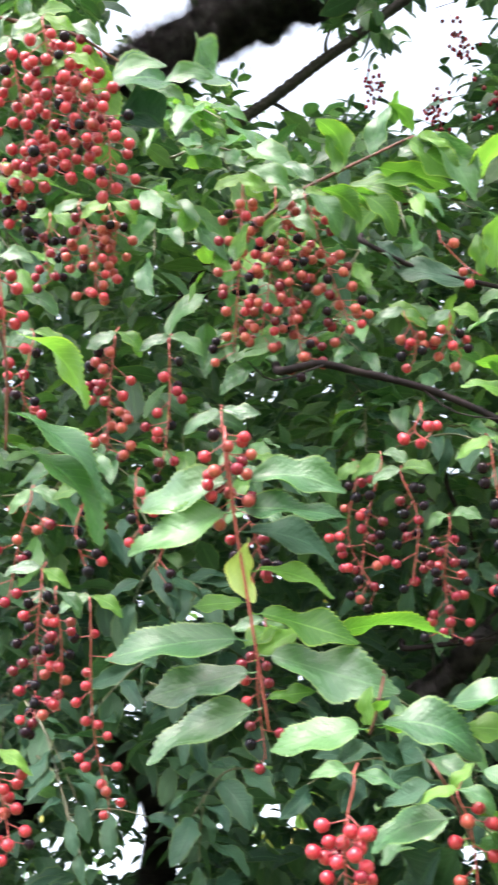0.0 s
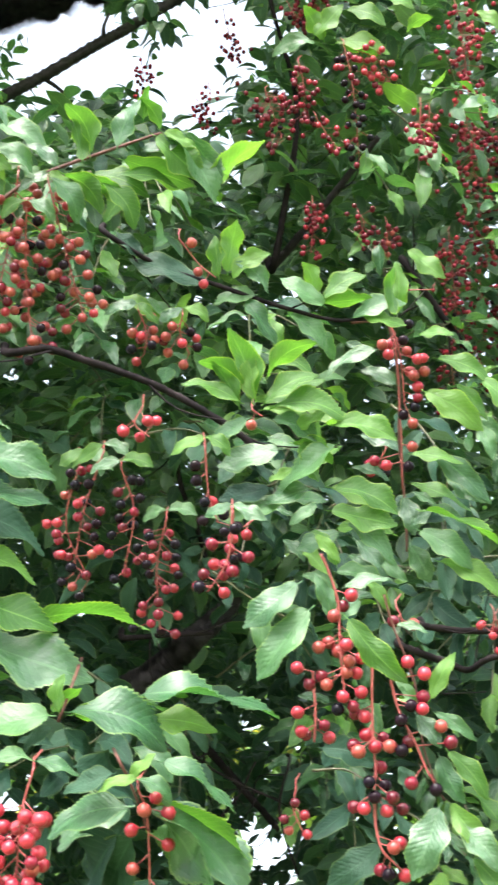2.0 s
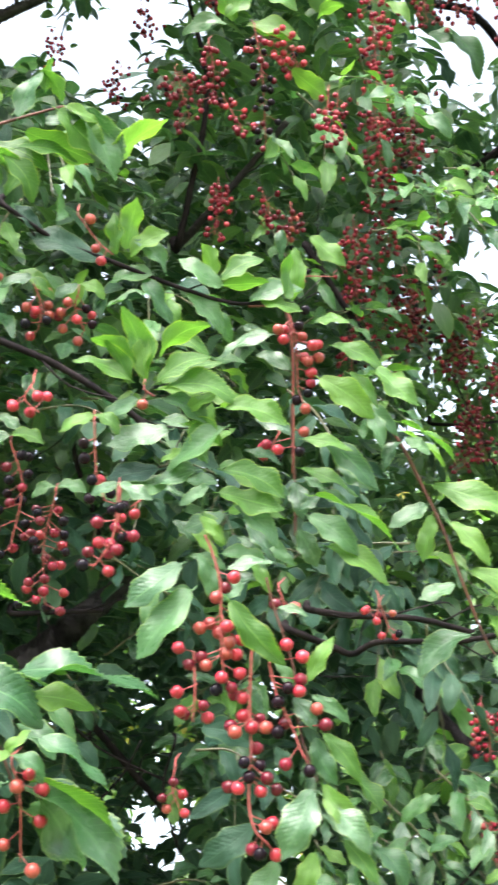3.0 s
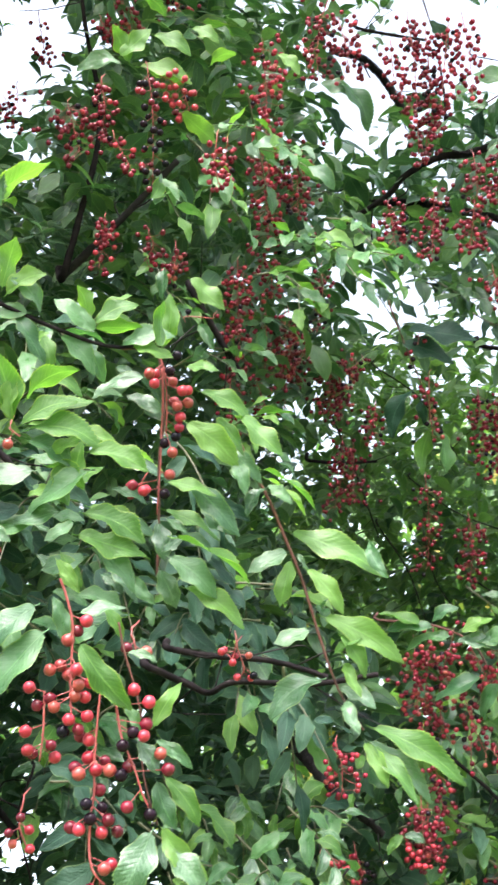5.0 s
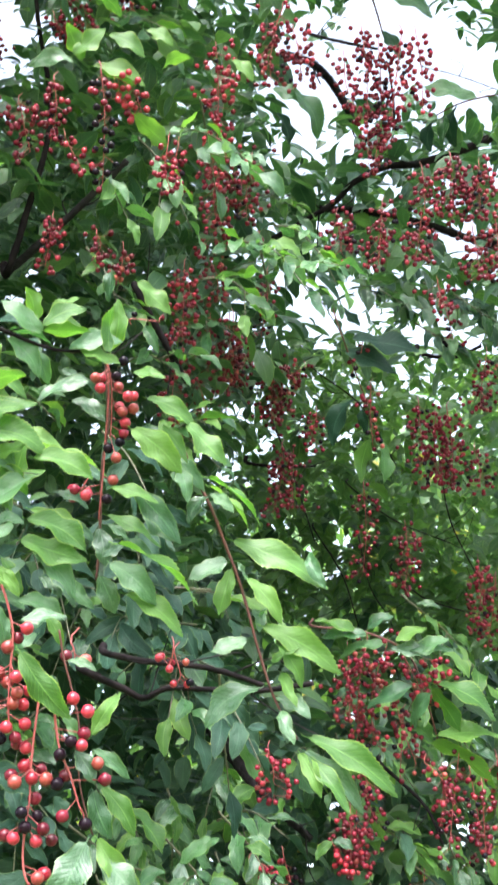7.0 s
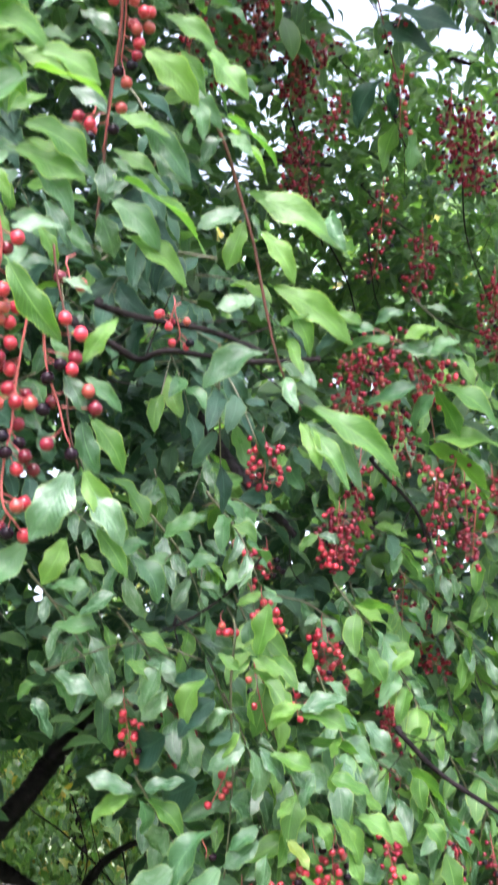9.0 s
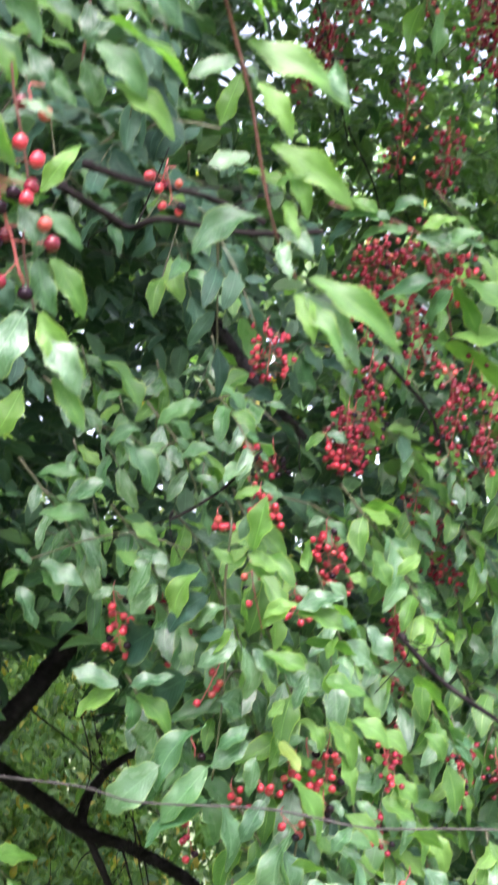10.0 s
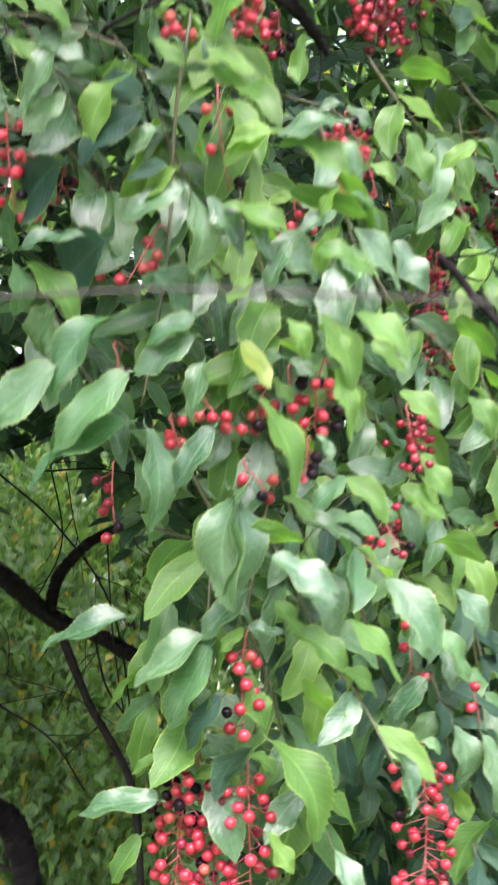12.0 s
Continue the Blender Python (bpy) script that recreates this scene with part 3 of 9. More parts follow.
put("limb", mesh_of("limb", [p - base for p in v], f, BARK), tree, Matrix.Translation(base), "thick limb with deeply cracked scaly bark")
v, f = bark_tube([(0.128, 1.827, 3.718), (0.147, 1.777, 3.759), (0.163, 1.701, 3.818)], 0.040, 0.034, 60, 60)
put("limb", mesh_of("limb", [p - base for p in v], f, BARK), tree, Matrix.Translation(base), "short rising limb with scaly bark")
FORK = [(0.071, 1.965, 3.508), (0.172, 1.914, 3.553), (0.247, 1.879, 3.579), (0.348, 1.824, 3.614), (0.401, 1.796, 3.630), (0.464, 1.759, 3.649), (0.548, 1.709, 3.671), (0.619, 1.664, 3.687)]
verts, faces = [], []
tube(verts, faces, glide(FORK, 40), 0.0145, 0.0105, 14, 0.2)
tube(verts, faces, glide([(0.251, 1.879, 3.579), (0.284, 1.891, 3.562), (0.312, 1.907, 3.543)], 8), 0.005, 0.003, 8, 0.3)
tube(verts, faces, glide([(0.370, 1.809, 3.624), (0.370, 1.791, 3.640), (0.380, 1.771, 3.656)], 8), 0.006, 0.002, 8, 0.3)
put("bough", mesh_of("bough", [p - base for p in verts], faces, BOUGH_BARK), tree, Matrix.Translation(base), "smooth dark bough with short stubs")


def crown_mesh(name, rng, count, bearing, height, distance, size, material, where=None, clump=0.0, gap=1.0):
    """Many single leaves in one mesh, gathered in drooping sprays."""
    verts, faces, uvs = [], [], []
    made = 0
    while made < count:
        az, el = rng.uniform(*bearing), rng.uniform(*height)
        far = rng.uniform(*distance)
        if in_gap(az, el, gap, far) or (where and not where(az, el, far)):
            continue
        heart = toward(az, el, far)
        run = Vector((rng.gauss(0, 1), rng.gauss(0, 0.6), rng.gauss(-0.4, 0.5))).normalized()
        for i in range(rng.randrange(5, 11)):
            p = heart + run * (i - 4) * size * 0.42 + Vector((rng.gauss(0, 1), rng.gauss(0, 1), rng.gauss(0, 1))) * size * (0.25 + clump)
            rel = p - EYE
            if in_gap(math.degrees(math.atan2(-rel.x, rel.y)), math.degrees(math.asin(rel.z / rel.length)), 0.86 * gap, rel.length) or in_clearing(p):
                continue
            way = Vector((rng.gauss(0, 1.0), rng.gauss(-0.2, 0.5), rng.gauss(-0.24, 0.36)))
            up = Vector((rng.gauss(0, 0.38), rng.gauss(-0.5, 0.42), 0.8))
            m = leaf_pose(p, p + way.normalized() * size * rng.uniform(0.65, 1.25), up)
            add_flake((verts, faces, uvs), SIMPLE, rng, m)
            made += 1
    return mesh_of(name, verts, faces, material, True, uvs)


def crown(parent, name, *a, **k):
    label = k.pop("label")
    ob = put(name, crown_mesh(name, *a, **k), parent, Matrix.Identity(4), label)
    tagged(ob, kind="stuff")


def beyond(az, el, far):
    """Keeps the crown behind the fruiting sprays."""
    return far > (1.85 if az < -14 and el < 24 else 1.75 if az < -20 else 1.5)


CROWN = random.Random(31)


def far_side(az, el, far):
    return ((az + 37) / 8.5) ** 2 + ((el - 24.5) / 8) ** 2 < 1


def open_side(az, el, far):
    """The crown thins out towards the bright side."""
    if az < -27 and el > 17:
        return CROWN.random() < (0.11 if el < 32 else 0.5)
    return True


def bright_side(az, el, far):
    if az < -30 and el > 33 and CROWN.random() < 0.35:
        return False
    return beyond(az, el, far) and not (az > -13 and el < 27) and not (-29 < az and 7 < el < 21)


# where the crown gets the shade-darkened leaf colour instead of the plain one
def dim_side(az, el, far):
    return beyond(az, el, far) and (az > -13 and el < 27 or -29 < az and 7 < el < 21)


crown(tree, "crown", CROWN, 16000, (-54, 18), (-2, 58), (1.5, 2.6), 0.05, LEAF_JOINED["g"], bright_side, label="dense green crown leaves")
crown(tree, "low_crown", CROWN, 5200, (-29, 18), (-2, 27), (1.5, 2.6), 0.055, LEAF_JOINED["d"], dim_side, label="low crown leaves in a shade-darkened green")
crown(tree, "thin_crown", CROWN, 4600, (-46, -28), (16, 33), (2.5, 3.4), 0.046, LEAF_JOINED["t"], far_side, label="fine crown leaves in a green lightened as if lit")
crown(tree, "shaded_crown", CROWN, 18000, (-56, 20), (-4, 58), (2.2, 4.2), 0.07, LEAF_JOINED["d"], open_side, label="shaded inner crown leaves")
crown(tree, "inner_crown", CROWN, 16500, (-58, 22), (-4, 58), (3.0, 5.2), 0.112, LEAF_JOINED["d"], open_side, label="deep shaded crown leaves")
crown(tree, "hanging_crown", CROWN, 3600, (-52, -27), (-18, -2), (1.95, 3.0), 0.06, LEAF_JOINED["g"], label="low hanging crown leaves")
# assumed leaves above the view, added only to shade the inner crown
crown(tree, "upper_crown", CROWN, 450, (-62, 40), (59, 78), (2.2, 3.4), 0.08, LEAF_JOINED["g"], label="added unseen leaves overhead that shade the inner crown")
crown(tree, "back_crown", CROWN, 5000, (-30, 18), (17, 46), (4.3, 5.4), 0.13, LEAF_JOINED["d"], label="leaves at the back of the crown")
crown(tree, "outer_crown", CROWN, 900, (-56, 20), (38, 60), (3.6, 5.0), 0.075, LEAF_JOINED["g"], lambda az, el, far: not in_gap(az, el, 0.8), label="thin outer crown leaves")

crown(tree, "lace_leaves", CROWN, 420, (-17, 12), (10, 24), (2.4, 3.6), 0.034, LEAF_JOINED["d"], lambda az, el, far: in_gap(az, el, 1.1), gap=0.3, label="fine leaves in the gaps low in the crown")
crown(tree, "sky_leaves", CROWN, 900, (-56, 20), (11, 58), (2.6, 4.0), 0.048, LEAF_JOINED["g"], lambda az, el, far: in_gap(az, el, 1.15), gap=0.62, label="sparse leaves against the sky")


# a second unseen leaf layer overhead, added to cut the light from above
OVER = random.Random(9)
verts, faces, uvs = [], [], []
for _ in range(1300):
    p = Vector((OVER.uniform(-2.4, 1.3), OVER.uniform(1.5, 5.0), OVER.uniform(4.1, 5.8)))
    way = Vector((OVER.gauss(0, 0.8), OVER.gauss(0, 0.8), OVER.gauss(-0.4, 0.4)))
    rel = p - EYE
    if rel.z / rel.length < 0.83 or in_gap(math.degrees(math.atan2(-rel.x, rel.y)), math.degrees(math.asin(rel.z / rel.length)), 1.15):
        continue
    m = leaf_pose(p, p + way.normalized() * OVER.uniform(0.08, 0.14), Vector((OVER.gauss(0, 0.5), OVER.gauss(0, 0.5), 0.9)))
    add_flake((verts, faces, uvs), SIMPLE, OVER, m)
tagged(put("upper_crown", mesh_of("upper_crown", verts, faces, LEAF_JOINED["g"], True, uvs), tree, Matrix.Identity(4), "added unseen leaf layer overhead that blocks light from above"), kind="stuff")


# ---------- trees behind ----------
def far_tree(x, y, tall, wide, seed, count, label, kind="tree", thick=0.16, leaf_size=0.135):
    rng = random.Random(seed)
    at = Vector((x, y, 0))
    ob = thing("background_" + kind, at, label, kind, kind + "s behind")
    lean = Vector((rng.uniform(-0.6, 0.6), rng.uniform(-0.6, 0.6), 0))
    v, f = [], []
    line = glide([at, at + lean * 0.4 + Vector((0, 0, tall * 0.35)), at + lean + Vector((0, 0, tall * 0.8))], 12)
    tube(v, f, line, thick, thick * 0.25, 10, 0.2)
    for k in range(7):
        c = line[4 + k]
        a = rng.uniform(0, 6.28)
        tip = c + Vector((math.cos(a), math.sin(a), rng.uniform(0.1, 0.6))) * wide * 0.8
        tube(v, f, glide([c, c.lerp(tip, 0.5) + Vector((0, 0, 0.2)), tip], 6), thick * 0.3, thick * 0.08, 6, 0.2)
    put("trunk", mesh_of("trunk", [p - at for p in v], f, SMOOTH_BARK), ob, Matrix.Translation(at))
    verts, faces, uvs = [], [], []
    clumps = [(at + lean * 0.7 + Vector((rng.gauss(0, wide * 0.45), rng.gauss(0, wide * 0.45), tall * rng.uniform(0.08, 1.0))), rng.uniform(0.35, 0.8)) for _ in range(60)]
    for i in range(count):
        c, r = rng.choice(clumps)
        p = c + Vector((rng.gauss(0, 1), rng.gauss(0, 1), rng.gauss(0, 0.6))) * r * 0.5
        rel = p - EYE
        if in_gap(math.degrees(math.atan2(-rel.x, rel.y)), math.degrees(math.asin(rel.z / rel.length))):
            continue
        way = Vector((rng.gauss(0, 0.8), rng.gauss(0, 0.8), rng.gauss(-0.4, 0.4)))
        m = leaf_pose(p, p + way.normalized() * leaf_size * rng.uniform(0.75, 1.25), Vector((rng.gauss(0, 0.5), rng.gauss(-0.2, 0.5), 0.9)))
        add_flake((verts, faces, uvs), TINY, rng, m)
    tagged(put("crown", mesh_of("crown", verts, faces, LEAF_JOINED["f"], True, uvs), ob, Matrix.Identity(4)), kind="stuff")


for x, y, tall, wide, seed, count in ((-1.8, 8.5, 5.6, 1.8, 1, 3600), (1.2, 8.6, 5.8, 1.9, 2, 4200), (4.2, 8.0, 6.2, 1.9, 3, 4600), (6.8, 6.6, 6.2, 1.9, 4, 4200), (2.6, 12.0, 8.0, 2.6, 5, 3600), (7.2, 11.0, 8.5, 2.6, 6, 3600), (-2.8, 12.5, 8.0, 2.6, 7, 2600), (10.5, 8.0, 8.0, 2.6, 8, 2600)):
    far_tree(x, y, tall, wide, seed, count, "leafy green tree with yellowing leaves behind the cherry", leaf_size=0.215)
for x, y, tall, wide, seed, count in ((-0.6, 6.9, 2.4, 1.3, 11, 4000), (1.6, 6.0, 2.3, 1.0, 12, 20000), (2.8, 6.7, 2.6, 1.1, 13, 18000), (3.9, 5.1, 2.2, 1.1, 14, 4000), (5.6, 5.4, 2.4, 1.3, 15, 4000), (2.2, 8.0, 3.2, 1.4, 16, 14000)):
    far_tree(x, y, tall, wide, seed, count, "dense green shrub with some yellowing leaves", "shrub", 0.05, 0.066)


# ---------- near branches, leaves and fruit ----------

# shoot in the foreground with its raceme

br = branch([(0.031, 0.716, 2.058), (0.030, 0.676, 2.027), (0.031, 0.700, 1.989), (0.035, 0.729, 1.941), (0.041, 0.773, 1.870)], 0.0014, 0.0009, 'pink-stemmed hanging cherry shoot with large toothed green leaves', RED_STALK)
leaf(br, (0.031, 0.701, 1.987), (-0.036, 0.715, 1.970), (-0.26, -0.94, 0.20), 'g', 5, 1.14)
leaf(br, (0.033, 0.691, 2.003), (-0.027, 0.727, 2.008), (-0.50, -0.85, 0.18), 's', 5, 1.31)
leaf(br, (0.037, 0.691, 2.003), (0.101, 0.695, 1.989), (0.11, -0.97, 0.20), 'g', 5)
leaf(br, (0.032, 0.701, 1.987), (0.099, 0.703, 1.976), (0.08, -0.94, 0.32), 'g', 4)
leaf(br, (0.034, 0.707, 1.976), (0.096, 0.747, 1.963), (0.56, -0.78, 0.28), 'd', 0)
leaf(br, (0.039, 0.709, 1.972), (0.039, 0.731, 1.938), (-0.64, 0.66, 0.40), 'p', 2, 1.39)
leaf(br, (0.034, 0.731, 1.939), (0.001, 0.732, 1.940), (-0.03, -0.95, 0.30), 'y', 3, 1.01)
leaf(br, (0.033, 0.743, 1.919), (-0.056, 0.750, 1.918), (-0.07, -0.91, 0.40), 'g', 0)
leaf(br, (0.037, 0.753, 1.902), (-0.034, 0.762, 1.895), (-0.16, -0.91, 0.37), 's', 3)
leaf(br, (0.038, 0.765, 1.883), (-0.036, 0.784, 1.861), (-0.32, -0.89, 0.33), 's', 1)
leaf(br, (0.037, 0.734, 1.933), (0.101, 0.744, 1.910), (0.28, -0.88, 0.39), 'y', 1)
leaf(br, (0.038, 0.720, 1.955), (0.088, 0.730, 1.935), (0.37, -0.76, 0.53), 'y', 0)
leaf(br, (0.085, 0.742, 1.915), (0.158, 0.743, 1.907), (0.12, 0.04, 0.99), 'y', 2)
leaf(br, (0.039, 0.748, 1.911), (0.123, 0.760, 1.882), (0.24, -0.93, 0.28), 's', 1, 1.05)
leaf(br, (0.040, 0.762, 1.887), (0.072, 0.760, 1.888), (-0.09, -0.88, 0.47), 'y', 1)
leaf(br, (0.029, 0.746, 1.915), (0.057, 0.766, 1.936), (0.18, -0.82, 0.55), 'y', 3, 1.01)
leaf(br, (0.036, 0.750, 1.908), (0.080, 0.785, 1.942), (0.10, -0.75, 0.65), 'y', 4)
leaf(br, (0.028, 0.658, 2.034), (0.052, 0.659, 2.029), (0.10, -0.98, 0.14), 's', 1, 1.13)
leaf(br, (0.030, 0.661, 2.036), (0.004, 0.669, 2.025), (-0.36, -0.92, 0.15), 'g', 0)
fruit_cluster([(0.029, 0.670, 2.036), (0.029, 0.687, 2.010), (0.032, 0.701, 1.987)], 24, 'orange', spread=0.017)
leaf(br, (0.042, 0.742, 2.011), (0.066, 0.747, 2.000), (0.26, -0.95, 0.16), 's', 0, 1.13)
leaf(br, (0.044, 0.745, 2.012), (0.025, 0.751, 2.006), (-0.32, -0.93, 0.18), 'g', 2, 1.45)
fruit_cluster([(0.043, 0.755, 2.012), (0.047, 0.764, 1.997), (0.051, 0.776, 1.978)], 13, 'dark', spread=0.016)
leaf(br, (0.051, 0.817, 1.965), (0.022, 0.823, 1.959), (-0.24, -0.93, 0.29), 's', 5, 1.03)
leaf(br, (0.049, 0.821, 1.967), (0.065, 0.831, 1.948), (0.55, -0.84, -0.01), 'g', 3, 1.17)
fruit_cluster([(0.050, 0.831, 1.966), (0.041, 0.849, 1.936), (0.042, 0.880, 1.888)], 14, 'dark', spread=0.015)

# leafy tip beside it

br = branch([(0.121, 0.800, 1.913), (0.114, 0.755, 1.891), (0.101, 0.730, 1.857), (0.097, 0.735, 1.849)], 0.0011, 0.0009, 'short cherry spur with a rosette of pale green leaves', RED_TWIG)
leaf(br, (0.096, 0.733, 1.852), (0.038, 0.740, 1.847), (-0.13, -0.91, 0.40), 'g', 0, 1.37)
leaf(br, (0.100, 0.732, 1.854), (0.161, 0.743, 1.829), (0.29, -0.92, 0.28), 'g', 2, 1.29)
leaf(br, (0.102, 0.733, 1.852), (0.158, 0.742, 1.832), (0.31, 0.17, 0.94), 'y', 2)
leaf(br, (0.098, 0.733, 1.852), (0.101, 0.720, 1.873), (-0.77, -0.59, -0.23), 'y', 0, 1.45)
leaf(br, (0.093, 0.733, 1.853), (0.111, 0.724, 1.865), (-0.27, 0.55, 0.79), 'y', 2, 1.45)
leaf(br, (0.099, 0.737, 1.846), (0.117, 0.747, 1.828), (0.53, -0.85, 0.03), 'd', 3, 1.45)
leaf(br, (0.095, 0.737, 1.847), (0.077, 0.745, 1.835), (-0.56, -0.79, 0.25), 'd', 1, 1.45)
leaf(br, (0.142, 0.738, 1.862), (0.228, 0.724, 1.838), (0.08, -0.69, 0.72), 'g', 4)
leaf(br, (0.150, 0.743, 1.850), (0.192, 0.736, 1.837), (-0.02, -0.92, 0.39), 'y', 3, 1.34)
leaf(br, (0.145, 0.739, 1.859), (0.175, 0.730, 1.858), (-0.21, -0.75, 0.62), 'y', 2)

# low shoot with bare red stalk

br = branch([(0.130, 0.746, 1.834), (0.125, 0.699, 1.815), (0.132, 0.705, 1.801), (0.137, 0.711, 1.789), (0.141, 0.716, 1.777)], 0.0010, 0.0007, 'low cherry twig with glossy drooping leaves', RED_TWIG)
leaf(br, (0.137, 0.710, 1.790), (0.194, 0.725, 1.732), (0.54, -0.77, 0.33), 's', 5)
leaf(br, (0.140, 0.711, 1.787), (0.196, 0.712, 1.754), (0.50, 0.20, 0.84), 'y', 2)
leaf(br, (0.132, 0.704, 1.803), (0.146, 0.693, 1.813), (-0.68, -0.71, 0.19), 'y', 4, 1.45)
leaf(br, (0.146, 0.695, 1.810), (0.188, 0.700, 1.778), (0.43, -0.77, 0.47), 'g', 4)
leaf(br, (0.125, 0.704, 1.807), (0.096, 0.717, 1.801), (-0.43, -0.82, 0.38), 'd', 5, 1.45)
leaf(br, (0.132, 0.711, 1.790), (0.087, 0.732, 1.781), (-0.44, -0.80, 0.40), 'g', 1, 1.45)
leaf(br, (0.134, 0.703, 1.803), (0.153, 0.706, 1.786), (0.35, -0.90, 0.25), 's', 2, 1.32)
leaf(br, (0.140, 0.716, 1.777), (0.189, 0.785, 1.757), (0.80, -0.59, -0.06), 'g', 3, 1.02)
leaf(br, (0.128, 0.719, 1.779), (0.117, 0.800, 1.771), (-0.97, -0.15, -0.17), 'd', 5, 1.45)
leaf(br, (0.137, 0.717, 1.778), (0.136, 0.820, 1.767), (-0.92, -0.05, -0.40), 'd', 2, 1.15)
leaf(br, (0.149, 0.711, 1.782), (0.177, 0.776, 1.757), (0.78, -0.48, -0.40), 's', 3, 1.21)
leaf(br, (0.133, 0.691, 1.799), (0.152, 0.694, 1.785), (0.32, -0.91, 0.27), 'g', 2, 1.08)
leaf(br, (0.136, 0.695, 1.800), (0.113, 0.704, 1.797), (-0.35, -0.84, 0.42), 'y', 2, 1.01)
fruit_cluster([(0.136, 0.705, 1.798), (0.141, 0.713, 1.783), (0.142, 0.731, 1.750)], 7, 'bare', spread=0.014)
leaf(br, (0.077, 0.657, 1.802), (0.053, 0.658, 1.803), (-0.05, -0.89, 0.46), 'g', 4)
leaf(br, (0.076, 0.661, 1.804), (0.100, 0.665, 1.795), (0.30, -0.86, 0.42), 'g', 3)
fruit_cluster([(0.077, 0.671, 1.803), (0.070, 0.684, 1.782), (0.067, 0.704, 1.750)], 26, 'red', spread=0.015, first=0.35)
leaf(br, (0.139, 0.740, 1.798), (0.094, 0.755, 1.779), (-0.44, -0.80, 0.40), 's', 1, 1.45)
leaf(br, (0.088, 0.726, 1.827), (0.103, 0.733, 1.815), (0.50, -0.86, 0.12), 'd', 2, 1.45)
leaf(br, (0.100, 0.729, 1.820), (0.144, 0.786, 1.820), (0.78, -0.60, 0.18), 'd', 4, 1.39)
leaf(br, (0.089, 0.741, 1.802), (0.089, 0.808, 1.790), (-0.84, -0.10, -0.53), 'd', 2, 1.45)

# crowded red racemes high up

br = branch([(-0.129, 0.649, 2.409), (-0.121, 0.618, 2.363), (-0.082, 0.623, 2.353), (-0.047, 0.627, 2.342), (-0.017, 0.637, 2.322)], 0.0020, 0.0010, 'cherry twig loaded with bright red racemes', RED_TWIG)
leaf(br, (-0.051, 0.626, 2.344), (-0.023, 0.664, 2.280), (0.76, 0.36, 0.54), 'y', 0)
leaf(br, (-0.026, 0.644, 2.312), (0.017, 0.639, 2.316), (-0.12, -0.99, -0.01), 'g', 0)
leaf(br, (0.011, 0.646, 2.305), (0.049, 0.643, 2.305), (-0.07, -0.99, -0.09), 'g', 2, 1.04)
leaf(br, (0.007, 0.648, 2.302), (0.028, 0.652, 2.293), (0.16, -0.98, -0.09), 'g', 0, 1.20)
leaf(br, (-0.124, 0.681, 2.262), (-0.052, 0.687, 2.245), (0.18, -0.85, 0.49), 'y', 3)
leaf(br, (-0.074, 0.620, 2.355), (-0.046, 0.618, 2.356), (-0.07, -0.99, -0.15), 'y', 0, 1.15)
leaf(br, (-0.099, 0.627, 2.347), (-0.066, 0.623, 2.351), (-0.11, -0.98, -0.16), 'y', 1, 1.31)
leaf(br, (-0.089, 0.618, 2.360), (-0.108, 0.637, 2.331), (-0.43, -0.86, -0.29), 's', 4, 1.45)
leaf(br, (-0.082, 0.623, 2.353), (-0.084, 0.608, 2.377), (0.72, -0.61, -0.33), 's', 1, 1.45)
leaf(br, (0.030, 0.644, 2.307), (0.055, 0.716, 2.377), (0.87, -0.47, 0.17), 's', 5, 1.27)
leaf(br, (-0.031, 0.650, 2.303), (0.030, 0.710, 2.352), (0.46, -0.79, 0.40), 'g', 2)
leaf(br, (-0.025, 0.659, 2.289), (0.011, 0.737, 2.348), (0.89, -0.45, 0.06), 'd', 5, 1.03)
leaf(br, (-0.063, 0.585, 2.313), (-0.086, 0.592, 2.303), (-0.23, -0.95, -0.20), 's', 1, 1.18)
leaf(br, (-0.065, 0.587, 2.316), (-0.043, 0.593, 2.305), (0.21, -0.97, -0.11), 'y', 1, 1.19)
fruit_cluster([(-0.065, 0.595, 2.318), (-0.063, 0.616, 2.286), (-0.071, 0.650, 2.231)], 38, 'red', spread=0.018)
leaf(br, (-0.050, 0.599, 2.289), (-0.032, 0.605, 2.278), (0.26, -0.96, -0.09), 'y', 0, 1.36)
leaf(br, (-0.048, 0.601, 2.292), (-0.068, 0.609, 2.281), (-0.29, -0.94, -0.18), 'y', 3, 1.30)
fruit_cluster([(-0.051, 0.610, 2.294), (-0.029, 0.630, 2.259), (-0.029, 0.657, 2.215)], 36, 'red', spread=0.018)
leaf(br, (-0.087, 0.606, 2.319), (-0.108, 0.615, 2.307), (-0.27, -0.94, -0.21), 's', 0, 1.20)
leaf(br, (-0.089, 0.609, 2.322), (-0.067, 0.615, 2.310), (0.22, -0.97, -0.09), 's', 5, 1.17)
fruit_cluster([(-0.090, 0.617, 2.324), (-0.085, 0.646, 2.277), (-0.090, 0.669, 2.241)], 34, 'red', spread=0.018)
leaf(br, (-0.052, 0.622, 2.346), (-0.028, 0.630, 2.331), (0.25, -0.96, -0.11), 's', 2, 1.11)
leaf(br, (-0.049, 0.625, 2.349), (-0.068, 0.635, 2.334), (-0.34, -0.92, -0.21), 'y', 1, 1.25)
fruit_cluster([(-0.052, 0.634, 2.351), (-0.047, 0.655, 2.316), (-0.056, 0.685, 2.268)], 40, 'red', spread=0.018)
leaf(br, (-0.104, 0.666, 2.262), (-0.133, 0.672, 2.255), (-0.19, -0.98, -0.10), 'g', 3, 1.05)
